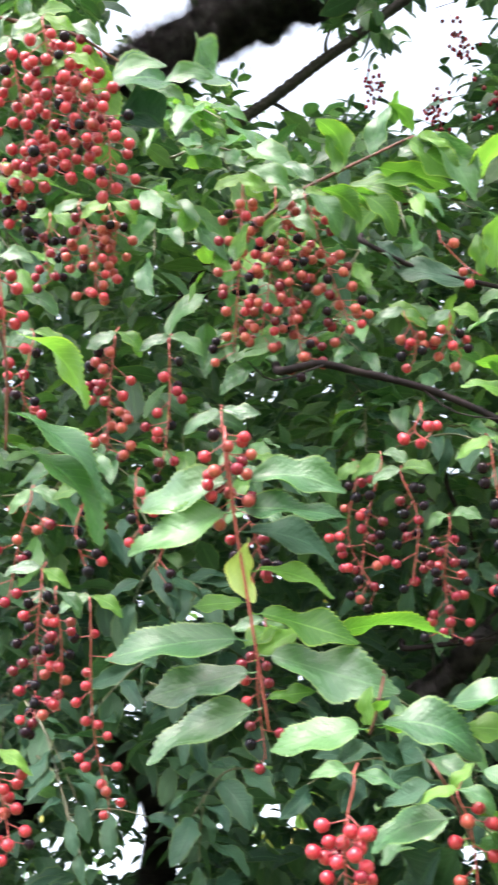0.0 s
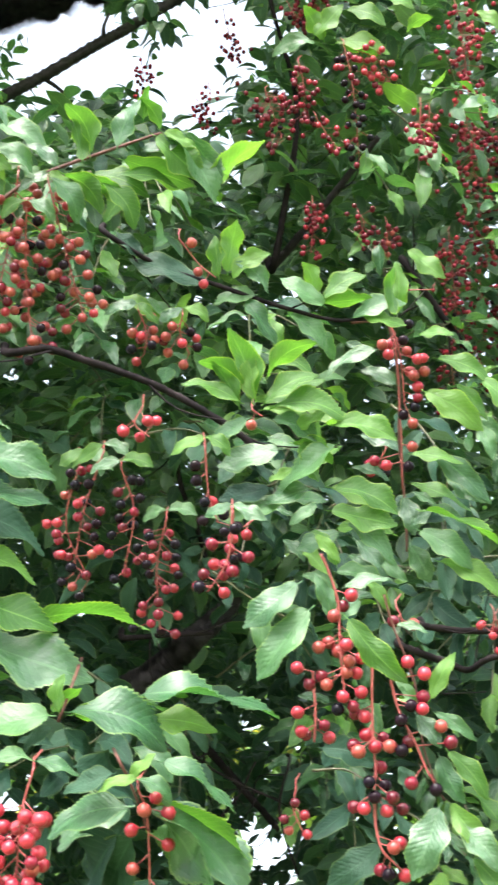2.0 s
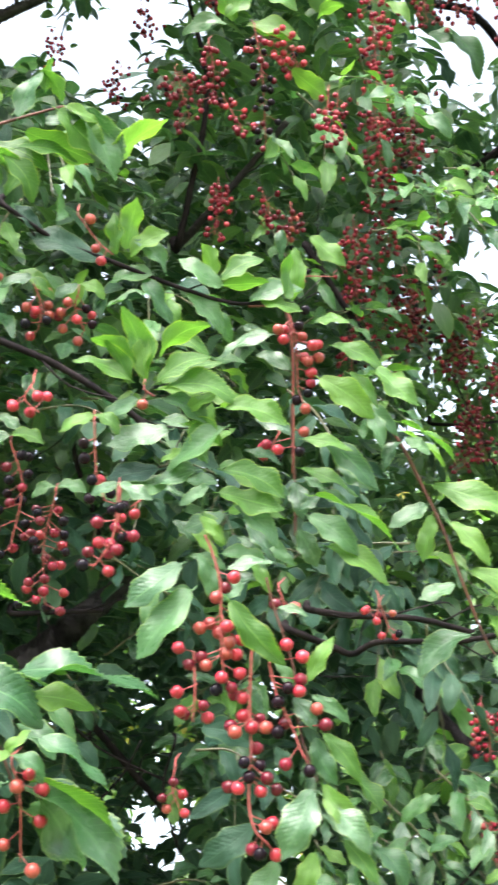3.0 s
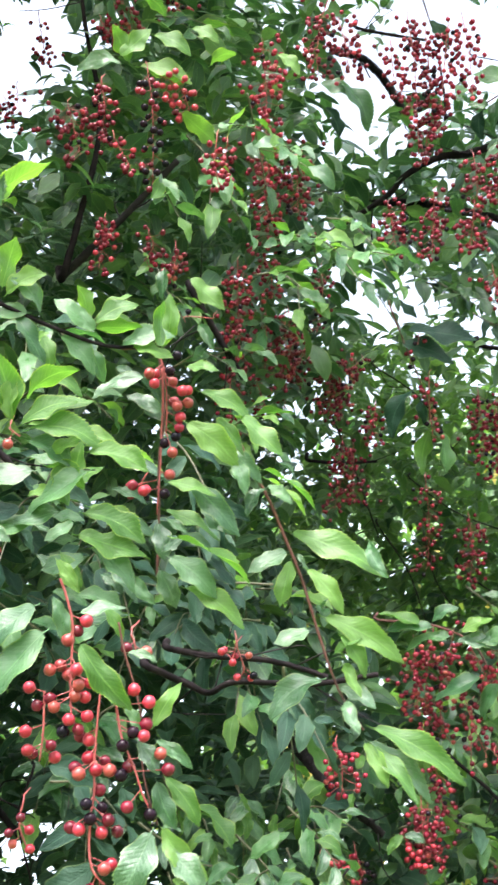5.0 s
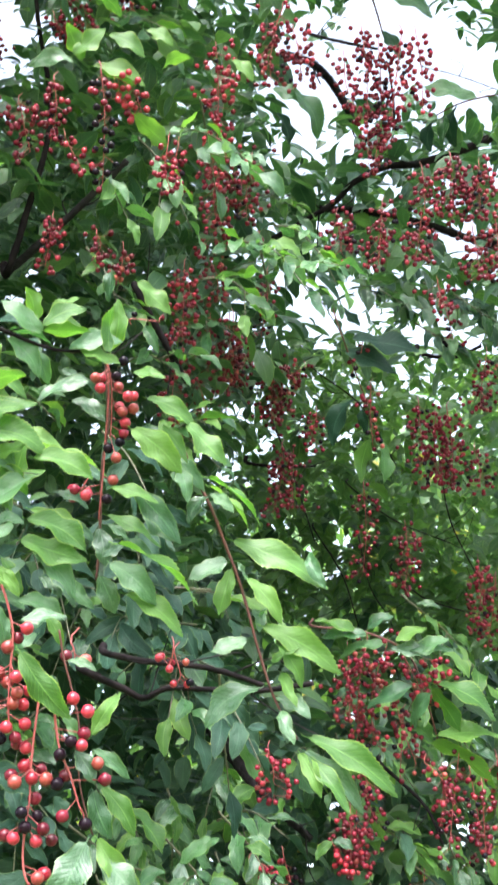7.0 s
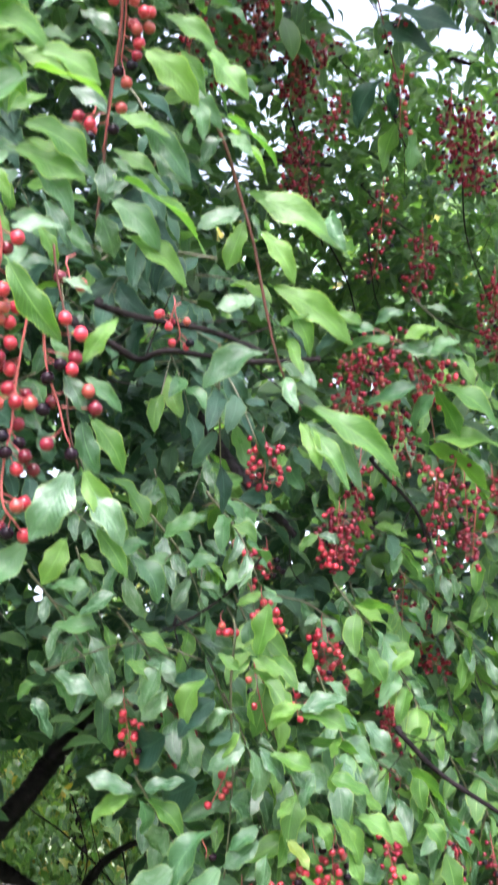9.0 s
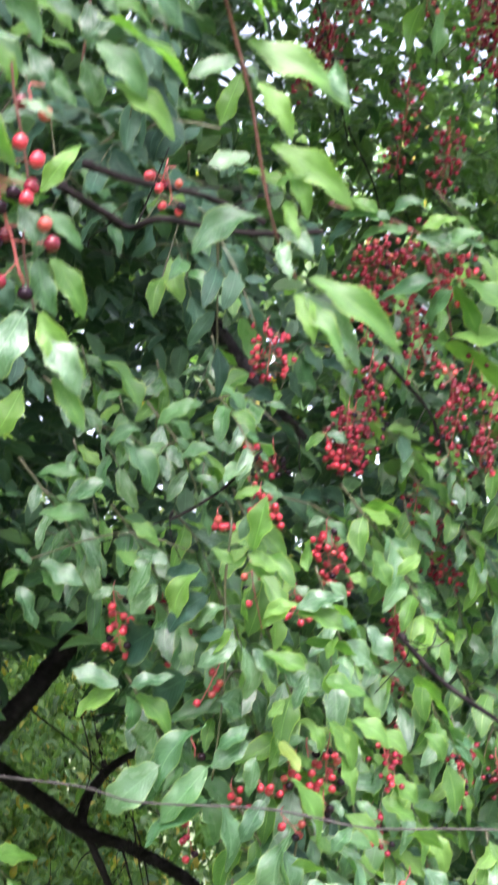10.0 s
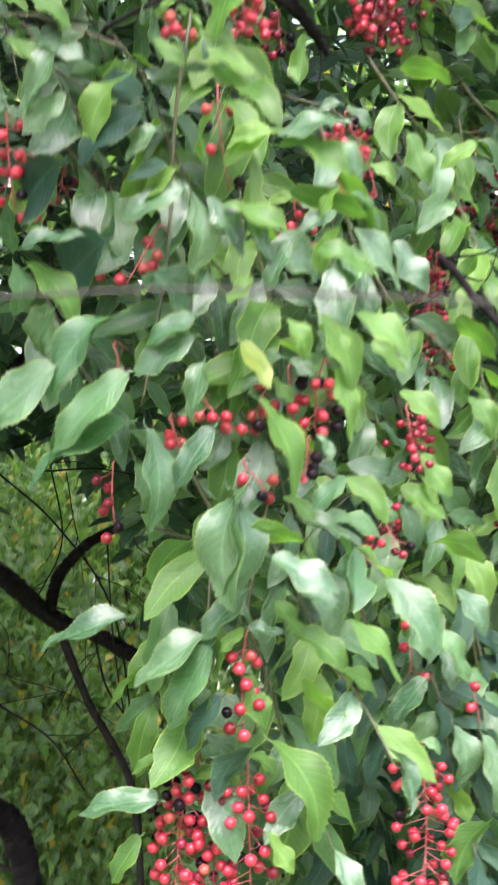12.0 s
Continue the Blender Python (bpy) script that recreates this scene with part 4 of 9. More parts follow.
leaf(br, (-0.107, 0.669, 2.266), (-0.083, 0.678, 2.248), (0.34, -0.94, -0.02), 'y', 3, 1.04)
fruit_cluster([(-0.107, 0.678, 2.267), (-0.097, 0.688, 2.248), (-0.094, 0.703, 2.224)], 16, 'dark')
leaf(br, (-0.059, 0.778, 2.324), (-0.082, 0.783, 2.317), (-0.22, -0.97, -0.06), 'g', 0, 1.45)
leaf(br, (-0.062, 0.781, 2.327), (-0.044, 0.794, 2.304), (0.50, -0.86, -0.10), 'g', 5, 1.17)
fruit_cluster([(-0.062, 0.790, 2.327), (-0.053, 0.805, 2.303), (-0.054, 0.828, 2.266)], 32, 'orange', spread=0.019)
leaf(br, (-0.085, 0.805, 2.339), (-0.113, 0.809, 2.336), (-0.13, -0.99, -0.03), 'y', 2, 1.31)
leaf(br, (-0.088, 0.808, 2.343), (-0.068, 0.818, 2.325), (0.41, -0.91, -0.03), 'y', 0, 1.36)
fruit_cluster([(-0.088, 0.818, 2.342), (-0.094, 0.830, 2.323), (-0.092, 0.845, 2.299)], 14, 'dark', spread=0.016)
leaf(br, (-0.034, 0.778, 2.321), (-0.062, 0.786, 2.312), (-0.25, -0.97, -0.06), 'y', 2, 1.23)
leaf(br, (-0.037, 0.781, 2.324), (-0.017, 0.791, 2.306), (0.41, -0.91, -0.06), 'y', 2, 1.27)
fruit_cluster([(-0.037, 0.790, 2.324), (-0.033, 0.798, 2.312), (-0.039, 0.815, 2.286)], 12, 'orange')

# left edge shoots

br = branch([(-0.112, 0.675, 2.139), (-0.105, 0.637, 2.104), (-0.100, 0.652, 2.080), (-0.105, 0.681, 2.033)], 0.0015, 0.0010, 'thin red cherry twig with narrow hanging leaves', RED_TWIG)
leaf(br, (-0.092, 0.642, 2.094), (-0.054, 0.668, 2.049), (0.72, 0.14, 0.68), 'y', 4)
leaf(br, (-0.103, 0.668, 2.055), (-0.047, 0.698, 1.999), (0.70, -0.62, 0.37), 'g', 0)
leaf(br, (-0.105, 0.679, 2.037), (-0.052, 0.712, 1.977), (0.75, -0.56, 0.35), 'g', 2)
leaf(br, (-0.103, 0.645, 2.092), (-0.119, 0.663, 2.064), (-0.50, -0.83, -0.25), 's', 2, 1.00)
leaf(br, (-0.104, 0.640, 2.153), (-0.080, 0.641, 2.147), (0.09, -0.99, 0.05), 's', 2, 1.18)
leaf(br, (-0.103, 0.643, 2.155), (-0.123, 0.648, 2.149), (-0.25, -0.97, -0.06), 'y', 4, 1.35)
fruit_cluster([(-0.105, 0.652, 2.156), (-0.104, 0.665, 2.134), (-0.105, 0.684, 2.103)], 11, 'red')
leaf(br, (-0.035, 0.753, 2.172), (-0.059, 0.760, 2.164), (-0.29, -0.96, 0.02), 's', 3, 1.28)
leaf(br, (-0.038, 0.756, 2.175), (-0.020, 0.766, 2.156), (0.49, -0.87, -0.03), 'y', 2, 1.19)
fruit_cluster([(-0.038, 0.765, 2.175), (-0.045, 0.785, 2.144), (-0.051, 0.809, 2.106)], 24, 'orange', spread=0.018)
leaf(br, (0.003, 0.755, 2.165), (-0.022, 0.761, 2.158), (-0.25, -0.97, 0.06), 's', 2, 1.25)
leaf(br, (0.000, 0.758, 2.168), (0.024, 0.766, 2.153), (0.32, -0.95, 0.03), 'g', 5, 1.13)
fruit_cluster([(0.001, 0.768, 2.167), (-0.003, 0.792, 2.129), (-0.012, 0.816, 2.091)], 13, 'dark', spread=0.017)
leaf(br, (-0.096, 0.769, 2.191), (-0.118, 0.777, 2.180), (-0.33, -0.94, -0.04), 's', 4, 1.32)
leaf(br, (-0.099, 0.772, 2.194), (-0.078, 0.779, 2.179), (0.37, -0.93, 0.07), 'y', 5, 1.27)
fruit_cluster([(-0.099, 0.781, 2.193), (-0.111, 0.802, 2.162), (-0.106, 0.811, 2.147)], 9, 'dark')
leaf(br, (-0.109, 0.813, 2.083), (-0.089, 0.820, 2.070), (0.40, -0.90, 0.16), 's', 5, 1.38)
leaf(br, (-0.107, 0.817, 2.085), (-0.126, 0.827, 2.071), (-0.44, -0.90, -0.03), 'g', 0, 1.29)
fruit_cluster([(-0.109, 0.827, 2.084), (-0.121, 0.844, 2.057), (-0.132, 0.866, 2.023)], 10, 'orange', spread=0.016)
leaf(br, (-0.100, 0.816, 2.020), (-0.129, 0.820, 2.018), (-0.12, -0.96, 0.24), 's', 1, 1.09)
leaf(br, (-0.103, 0.820, 2.022), (-0.083, 0.828, 2.007), (0.48, -0.86, 0.17), 'y', 3, 1.25)
fruit_cluster([(-0.103, 0.830, 2.021), (-0.112, 0.858, 1.977), (-0.118, 0.887, 1.930)], 28, 'dark', spread=0.016)
leaf(br, (-0.096, 0.861, 2.023), (-0.119, 0.868, 2.015), (-0.32, -0.93, 0.17), 's', 1, 1.29)
leaf(br, (-0.098, 0.865, 2.025), (-0.082, 0.876, 2.006), (0.61, -0.79, 0.06), 's', 2, 1.21)
fruit_cluster([(-0.099, 0.875, 2.024), (-0.098, 0.895, 1.992), (-0.104, 0.919, 1.953)], 12, 'orange', spread=0.014)
leaf(br, (-0.074, 0.900, 2.035), (-0.103, 0.907, 2.026), (-0.31, -0.93, 0.19), 's', 2, 1.12)
leaf(br, (-0.077, 0.903, 2.037), (-0.053, 0.912, 2.020), (0.44, -0.88, 0.19), 'y', 0, 1.14)
fruit_cluster([(-0.077, 0.914, 2.035), (-0.083, 0.962, 1.958), (-0.076, 0.999, 1.898)], 16, 'red', spread=0.015)
leaf(br, (-0.133, 0.815, 1.892), (-0.158, 0.819, 1.888), (-0.20, -0.92, 0.33), 's', 2, 1.17)
leaf(br, (-0.136, 0.819, 1.894), (-0.112, 0.828, 1.876), (0.53, -0.79, 0.31), 'y', 3)
fruit_cluster([(-0.137, 0.830, 1.892), (-0.134, 0.845, 1.867), (-0.131, 0.863, 1.838)], 14, 'red')
leaf(br, (-0.064, 0.771, 2.051), (-0.088, 0.774, 2.049), (-0.14, -0.97, 0.19), 'y', 4, 1.30)
leaf(br, (-0.067, 0.774, 2.054), (-0.047, 0.780, 2.043), (0.34, -0.92, 0.17), 'g', 2, 1.37)
fruit_cluster([(-0.067, 0.784, 2.053), (-0.075, 0.796, 2.035), (-0.071, 0.808, 2.015)], 8, 'black', spread=0.016)
fruit_cluster([(-0.006, 0.809, 2.044), (-0.016, 0.820, 2.028), (-0.023, 0.828, 2.016)], 5, 'black', spread=0.016)
fruit_cluster([(-0.031, 0.794, 2.071), (-0.033, 0.805, 2.054), (-0.031, 0.813, 2.040)], 6, 'red')

# heavy orange-red bunch on its twig

br = branch([(0.079, 0.795, 2.305), (0.076, 0.760, 2.267), (0.106, 0.747, 2.284), (0.161, 0.733, 2.301), (0.203, 0.723, 2.313)], 0.0022, 0.0010, 'dark cherry twig with bright translucent leaves against the sky', RED_TWIG)
leaf(br, (0.164, 0.718, 2.287), (0.183, 0.696, 2.320), (-0.65, -0.75, -0.11), 'g', 3, 1.45)
leaf(br, (0.185, 0.705, 2.306), (0.190, 0.690, 2.329), (-0.55, 0.65, 0.52), 'y', 5, 1.45)
leaf(br, (0.199, 0.708, 2.299), (0.182, 0.696, 2.321), (0.72, 0.19, 0.67), 'y', 0, 1.45)
leaf(br, (0.191, 0.709, 2.298), (0.233, 0.726, 2.267), (0.25, -0.95, -0.17), 'y', 1, 1.45)
leaf(br, (0.166, 0.721, 2.282), (0.224, 0.729, 2.264), (0.30, 0.06, 0.95), 'y', 3, 1.05)
leaf(br, (0.160, 0.729, 2.270), (0.211, 0.730, 2.263), (0.07, -0.94, 0.32), 'y', 0)
leaf(br, (0.145, 0.722, 2.282), (0.126, 0.702, 2.317), (0.75, 0.32, 0.59), 'y', 2, 1.45)
leaf(br, (0.139, 0.725, 2.279), (0.132, 0.707, 2.308), (0.78, 0.42, 0.46), 'y', 4, 1.45)
leaf(br, (0.122, 0.729, 2.274), (0.153, 0.744, 2.246), (0.61, 0.20, 0.77), 'y', 4, 1.27)
leaf(br, (0.113, 0.731, 2.272), (0.135, 0.749, 2.240), (0.43, -0.88, -0.20), 'g', 2, 1.24)
leaf(br, (0.104, 0.732, 2.271), (0.072, 0.722, 2.290), (0.25, -0.96, -0.09), 'g', 4, 1.30)
leaf(br, (0.088, 0.731, 2.274), (0.063, 0.724, 2.288), (0.23, -0.97, -0.07), 'y', 3, 1.21)
leaf(br, (0.122, 0.727, 2.276), (0.098, 0.720, 2.291), (0.25, -0.96, -0.10), 's', 1, 1.45)
leaf(br, (0.139, 0.729, 2.272), (0.171, 0.738, 2.255), (0.46, 0.12, 0.88), 'y', 3, 1.33)
leaf(br, (0.151, 0.731, 2.268), (0.178, 0.749, 2.236), (0.38, -0.91, -0.20), 'y', 2, 1.12)
leaf(br, (0.053, 0.729, 2.205), (0.066, 0.713, 2.229), (-0.61, 0.48, 0.63), 's', 5, 1.45)
leaf(br, (0.183, 0.717, 2.286), (0.214, 0.711, 2.294), (-0.22, -0.98, 0.01), 's', 1, 1.42)
leaf(br, (0.199, 0.708, 2.299), (0.226, 0.713, 2.289), (0.13, -0.99, -0.11), 'y', 4, 1.19)
leaf(br, (0.197, 0.712, 2.307), (0.239, 0.732, 2.249), (0.41, -0.91, -0.02), 'g', 5)
leaf(br, (0.232, 0.728, 2.259), (0.277, 0.698, 2.286), (-0.33, 0.30, 0.89), 'y', 2, 1.09)
leaf(br, (0.215, 0.708, 2.302), (0.245, 0.721, 2.265), (0.74, 0.20, 0.64), 's', 3, 1.04)
leaf(br, (0.145, 0.742, 2.284), (0.191, 0.740, 2.261), (-0.02, -1.00, 0.01), 'y', 0, 1.00)
leaf(br, (0.162, 0.739, 2.280), (0.183, 0.751, 2.248), (0.75, 0.30, 0.59), 'y', 2, 1.26)
leaf(br, (0.069, 0.731, 2.291), (0.045, 0.736, 2.286), (-0.17, -0.99, -0.02), 'y', 0, 1.38)
leaf(br, (0.067, 0.734, 2.294), (0.082, 0.744, 2.277), (0.39, -0.91, -0.14), 'y', 1, 1.42)
fruit_cluster([(0.068, 0.743, 2.294), (0.062, 0.769, 2.254), (0.050, 0.811, 2.186)], 34, 'orange', spread=0.018)
leaf(br, (0.094, 0.734, 2.284), (0.074, 0.737, 2.281), (-0.16, -0.99, -0.01), 'y', 0, 1.45)
leaf(br, (0.091, 0.737, 2.287), (0.111, 0.745, 2.271), (0.33, -0.94, -0.12), 'g', 0, 1.31)
fruit_cluster([(0.093, 0.746, 2.288), (0.084, 0.778, 2.237), (0.071, 0.807, 2.192)], 34, 'orange', spread=0.018)
leaf(br, (0.096, 0.740, 2.255), (0.118, 0.748, 2.239), (0.30, -0.95, -0.09), 's', 2, 1.19)
leaf(br, (0.099, 0.743, 2.258), (0.079, 0.752, 2.245), (-0.40, -0.92, -0.02), 'y', 4, 1.35)
fruit_cluster([(0.098, 0.752, 2.258), (0.097, 0.779, 2.214), (0.102, 0.810, 2.164)], 34, 'orange', spread=0.018)
leaf(br, (0.113, 0.736, 2.279), (0.131, 0.739, 2.272), (0.15, -0.99, -0.05), 'y', 4, 1.45)
leaf(br, (0.116, 0.739, 2.281), (0.091, 0.748, 2.269), (-0.35, -0.94, -0.01), 's', 2, 1.20)
fruit_cluster([(0.115, 0.748, 2.282), (0.128, 0.776, 2.236), (0.141, 0.801, 2.194)], 36, 'orange', spread=0.018)
leaf(br, (0.088, 0.806, 2.192), (0.050, 0.815, 2.181), (-0.26, -0.96, 0.09), 'g', 5, 1.15)
leaf(br, (0.089, 0.810, 2.184), (0.053, 0.819, 2.173), (-0.22, 0.26, 0.94), 'g', 5, 1.21)
leaf(br, (0.073, 0.817, 2.175), (0.037, 0.829, 2.160), (-0.33, -0.94, 0.09), 'g', 4, 1.26)

# dark bough under the bunch

br = branch([(0.083, 0.832, 2.186), (0.082, 0.792, 2.152), (0.110, 0.784, 2.150), (0.134, 0.782, 2.140), (0.169, 0.780, 2.124), (0.199, 0.780, 2.108), (0.241, 0.783, 2.079), (0.265, 0.789, 2.056)], 0.0034, 0.0026, 'dark smooth cherry bough with leafy spurs', TWIG_BARK)
leaf(br, (0.238, 0.710, 2.053), (0.222, 0.687, 2.101), (0.81, 0.38, 0.45), 'y', 3, 1.44)
leaf(br, (0.232, 0.711, 2.055), (0.191, 0.714, 2.073), (0.06, -0.95, 0.30), 'y', 1)
leaf(br, (0.234, 0.705, 2.064), (0.202, 0.703, 2.084), (0.52, 0.21, 0.83), 'y', 0, 1.16)
leaf(br, (0.243, 0.709, 2.052), (0.281, 0.689, 2.064), (-0.49, -0.85, 0.18), 'y', 0)
leaf(br, (0.246, 0.709, 2.049), (0.299, 0.701, 2.035), (-0.06, -0.94, 0.33), 'y', 2)
leaf(br, (0.245, 0.700, 2.066), (0.280, 0.679, 2.083), (-0.22, 0.35, 0.91), 'y', 4)
leaf(br, (0.230, 0.714, 2.052), (0.210, 0.701, 2.084), (0.74, 0.32, 0.59), 'y', 3, 1.02)
leaf(br, (0.240, 0.709, 2.054), (0.240, 0.692, 2.083), (-0.83, -0.48, -0.29), 'y', 5, 1.02)
leaf(br, (0.248, 0.712, 2.044), (0.280, 0.713, 2.025), (0.09, -0.99, 0.10), 'g', 5, 1.24)
leaf(br, (0.236, 0.715, 2.046), (0.210, 0.730, 2.035), (-0.55, -0.83, 0.13), 'g', 0, 1.30)
leaf(br, (0.258, 0.720, 2.025), (0.214, 0.737, 2.021), (-0.36, -0.91, 0.22), 's', 3, 1.14)
leaf(br, (0.261, 0.717, 2.028), (0.289, 0.718, 2.011), (0.50, 0.23, 0.83), 'y', 4, 1.45)
leaf(br, (0.265, 0.713, 2.034), (0.287, 0.700, 2.044), (-0.56, -0.81, 0.16), 'y', 4, 1.45)
leaf(br, (0.276, 0.710, 2.032), (0.280, 0.726, 2.002), (-0.43, 0.82, 0.39), 'y', 5, 1.37)
leaf(br, (0.287, 0.705, 2.034), (0.331, 0.700, 2.018), (-0.04, -0.98, 0.19), 'y', 5)
leaf(br, (0.294, 0.709, 2.023), (0.254, 0.737, 1.999), (-0.63, -0.75, 0.20), 'g', 5)
leaf(br, (0.251, 0.736, 2.003), (0.214, 0.748, 2.001), (-0.33, -0.91, 0.25), 'd', 3, 1.45)
leaf(br, (0.262, 0.737, 1.995), (0.210, 0.755, 1.992), (-0.34, -0.90, 0.27), 'g', 3)
leaf(br, (0.276, 0.729, 1.999), (0.243, 0.743, 1.994), (-0.41, -0.88, 0.24), 's', 5, 1.42)
leaf(br, (0.287, 0.726, 1.998), (0.331, 0.725, 1.975), (0.05, -0.99, 0.15), 'y', 5, 1.04)
leaf(br, (0.284, 0.735, 1.985), (0.331, 0.729, 1.969), (-0.05, -0.97, 0.22), 'y', 1, 1.05)
leaf(br, (0.295, 0.740, 1.971), (0.265, 0.753, 1.965), (-0.44, -0.86, 0.28), 'g', 3, 1.45)
leaf(br, (0.295, 0.736, 1.977), (0.328, 0.743, 1.946), (0.24, -0.97, 0.04), 'g', 0)
leaf(br, (0.291, 0.753, 1.950), (0.276, 0.743, 1.976), (0.38, -0.91, -0.16), 'y', 2, 1.02)
leaf(br, (0.288, 0.755, 1.949), (0.321, 0.753, 1.934), (0.03, -0.97, 0.23), 'g', 5, 1.14)
fruit_cluster([(0.243, 0.731, 2.063), (0.246, 0.732, 2.061), (0.250, 0.732, 2.058)], 1, 'orange', spread=0.006)
leaf(br, (0.202, 0.705, 2.025), (0.178, 0.716, 2.018), (-0.48, -0.86, 0.16), 'y', 2, 1.10)
leaf(br, (0.200, 0.708, 2.028), (0.217, 0.711, 2.014), (0.21, -0.98, 0.07), 'y', 2, 1.38)
fruit_cluster([(0.203, 0.718, 2.027), (0.205, 0.734, 1.998), (0.211, 0.742, 1.981)], 7, 'black', spread=0.012)
leaf(br, (0.207, 0.689, 1.967), (0.229, 0.689, 1.955), (0.07, -0.98, 0.18), 's', 1, 1.14)
leaf(br, (0.210, 0.692, 1.968), (0.192, 0.700, 1.964), (-0.46, -0.86, 0.22), 'g', 0, 1.43)
fruit_cluster([(0.211, 0.702, 1.968), (0.208, 0.717, 1.943), (0.196, 0.731, 1.927)], 7, 'dark', spread=0.012)
fruit_cluster([(0.170, 0.748, 2.077), (0.164, 0.755, 2.067), (0.174, 0.757, 2.057)], 5, 'red')
leaf(br, (0.156, 0.842, 2.103), (0.131, 0.858, 2.091), (-0.55, -0.83, 0.08), 'y', 5, 1.08)
leaf(br, (0.154, 0.846, 2.106), (0.174, 0.847, 2.094), (0.10, -0.98, 0.17), 's', 5, 1.45)
fruit_cluster([(0.156, 0.856, 2.104), (0.140, 0.884, 2.065), (0.132, 0.911, 2.025)], 18, 'dark', spread=0.018)
leaf(br, (0.163, 0.829, 2.081), (0.188, 0.826, 2.072), (-0.06, -0.98, 0.22), 'y', 5, 1.28)
leaf(br, (0.166, 0.832, 2.082), (0.142, 0.843, 2.077), (-0.44, -0.88, 0.16), 's', 1, 1.25)
fruit_cluster([(0.166, 0.842, 2.081), (0.175, 0.857, 2.051), (0.167, 0.883, 2.012)], 15, 'dark', spread=0.016)
leaf(br, (0.203, 0.875, 2.062), (0.227, 0.872, 2.055), (-0.07, -0.97, 0.25), 'g', 5, 1.39)
leaf(br, (0.206, 0.878, 2.064), (0.187, 0.888, 2.058), (-0.48, -0.85, 0.19), 'g', 4, 1.45)
fruit_cluster([(0.206, 0.889, 2.062), (0.198, 0.911, 2.029), (0.200, 0.935, 1.987)], 26, 'dark', spread=0.019)
leaf(br, (0.143, 0.893, 2.128), (0.168, 0.895, 2.109), (0.21, -0.97, 0.14), 'g', 0, 1.14)
leaf(br, (0.146, 0.895, 2.130), (0.126, 0.907, 2.121), (-0.54, -0.84, 0.08), 'y', 3, 1.45)
fruit_cluster([(0.145, 0.906, 2.128), (0.132, 0.937, 2.083), (0.150, 0.955, 2.041)], 10, 'orange', spread=0.018)
leaf(br, (0.182, 0.782, 2.192), (0.155, 0.793, 2.188), (-0.40, -0.91, 0.07), 's', 2, 1.16)
leaf(br, (0.180, 0.785, 2.195), (0.197, 0.790, 2.177), (0.26, -0.97, -0.01), 'y', 4, 1.40)
fruit_cluster([(0.183, 0.794, 2.194), (0.189, 0.802, 2.179), (0.187, 0.811, 2.164)], 10, 'orange')
leaf(br, (0.213, 0.776, 2.184), (0.233, 0.777, 2.171), (0.08, -1.00, 0.05), 'y', 2, 1.41)
leaf(br, (0.216, 0.779, 2.186), (0.196, 0.789, 2.180), (-0.46, -0.88, 0.07), 'g', 3, 1.45)
fruit_cluster([(0.216, 0.788, 2.186), (0.214, 0.796, 2.175), (0.221, 0.803, 2.159)], 8, 'orange')
fruit_cluster([(0.265, 0.807, 2.024), (0.242, 0.822, 2.013), (0.234, 0.829, 2.005)], 6, 'red')

# second twig with upright young leaves

br = branch([(0.167, 0.821, 2.301), (0.162, 0.785, 2.263), (0.201, 0.789, 2.235), (0.248, 0.786, 2.213), (0.295, 0.784, 2.192), (0.337, 0.779, 2.176), (0.369, 0.770, 2.174)], 0.0026, 0.0014, 'slender dark cherry twig with upright young leaves', TWIG_BARK)
leaf(br, (0.254, 0.781, 2.219), (0.262, 0.756, 2.256), (-0.50, 0.67, 0.55), 'y', 3, 1.45)
leaf(br, (0.256, 0.782, 2.215), (0.287, 0.764, 2.229), (-0.52, -0.85, 0.05), 'y', 5, 1.27)
leaf(br, (0.243, 0.788, 2.213), (0.179, 0.792, 2.242), (0.04, -0.97, 0.23), 'd', 3)
leaf(br, (0.248, 0.784, 2.217), (0.245, 0.767, 2.248), (-0.82, -0.47, -0.33), 'y', 1, 1.15)
leaf(br, (0.278, 0.783, 2.203), (0.243, 0.795, 2.201), (-0.35, -0.93, 0.10), 'g', 1, 1.32)
leaf(br, (0.319, 0.775, 2.192), (0.311, 0.762, 2.220), (0.84, 0.33, 0.42), 'y', 5, 1.45)
leaf(br, (0.325, 0.774, 2.191), (0.359, 0.756, 2.203), (-0.49, -0.86, 0.10), 'y', 0, 1.34)
leaf(br, (0.325, 0.776, 2.189), (0.364, 0.764, 2.186), (0.12, 0.18, 0.98), 'y', 5, 1.23)
leaf(br, (0.365, 0.729, 2.143), (0.363, 0.709, 2.178), (-0.46, 0.78, 0.41), 'y', 2)
leaf(br, (0.329, 0.776, 2.185), (0.294, 0.772, 2.211), (0.10, -0.99, -0.02), 'g', 0, 1.28)
leaf(br, (0.286, 0.781, 2.200), (0.260, 0.774, 2.227), (0.20, -0.98, -0.07), 'g', 4, 1.08)
leaf(br, (0.214, 0.808, 2.195), (0.192, 0.804, 2.213), (0.18, -0.98, 0.02), 'g', 5, 1.45)
leaf(br, (0.218, 0.812, 2.187), (0.226, 0.794, 2.212), (-0.52, 0.62, 0.59), 'y', 1, 1.45)
leaf(br, (0.205, 0.810, 2.196), (0.175, 0.808, 2.218), (0.13, -0.99, 0.05), 'y', 0, 1.45)
leaf(br, (0.299, 0.785, 2.187), (0.329, 0.793, 2.156), (0.20, -0.98, -0.07), 'g', 0, 1.26)
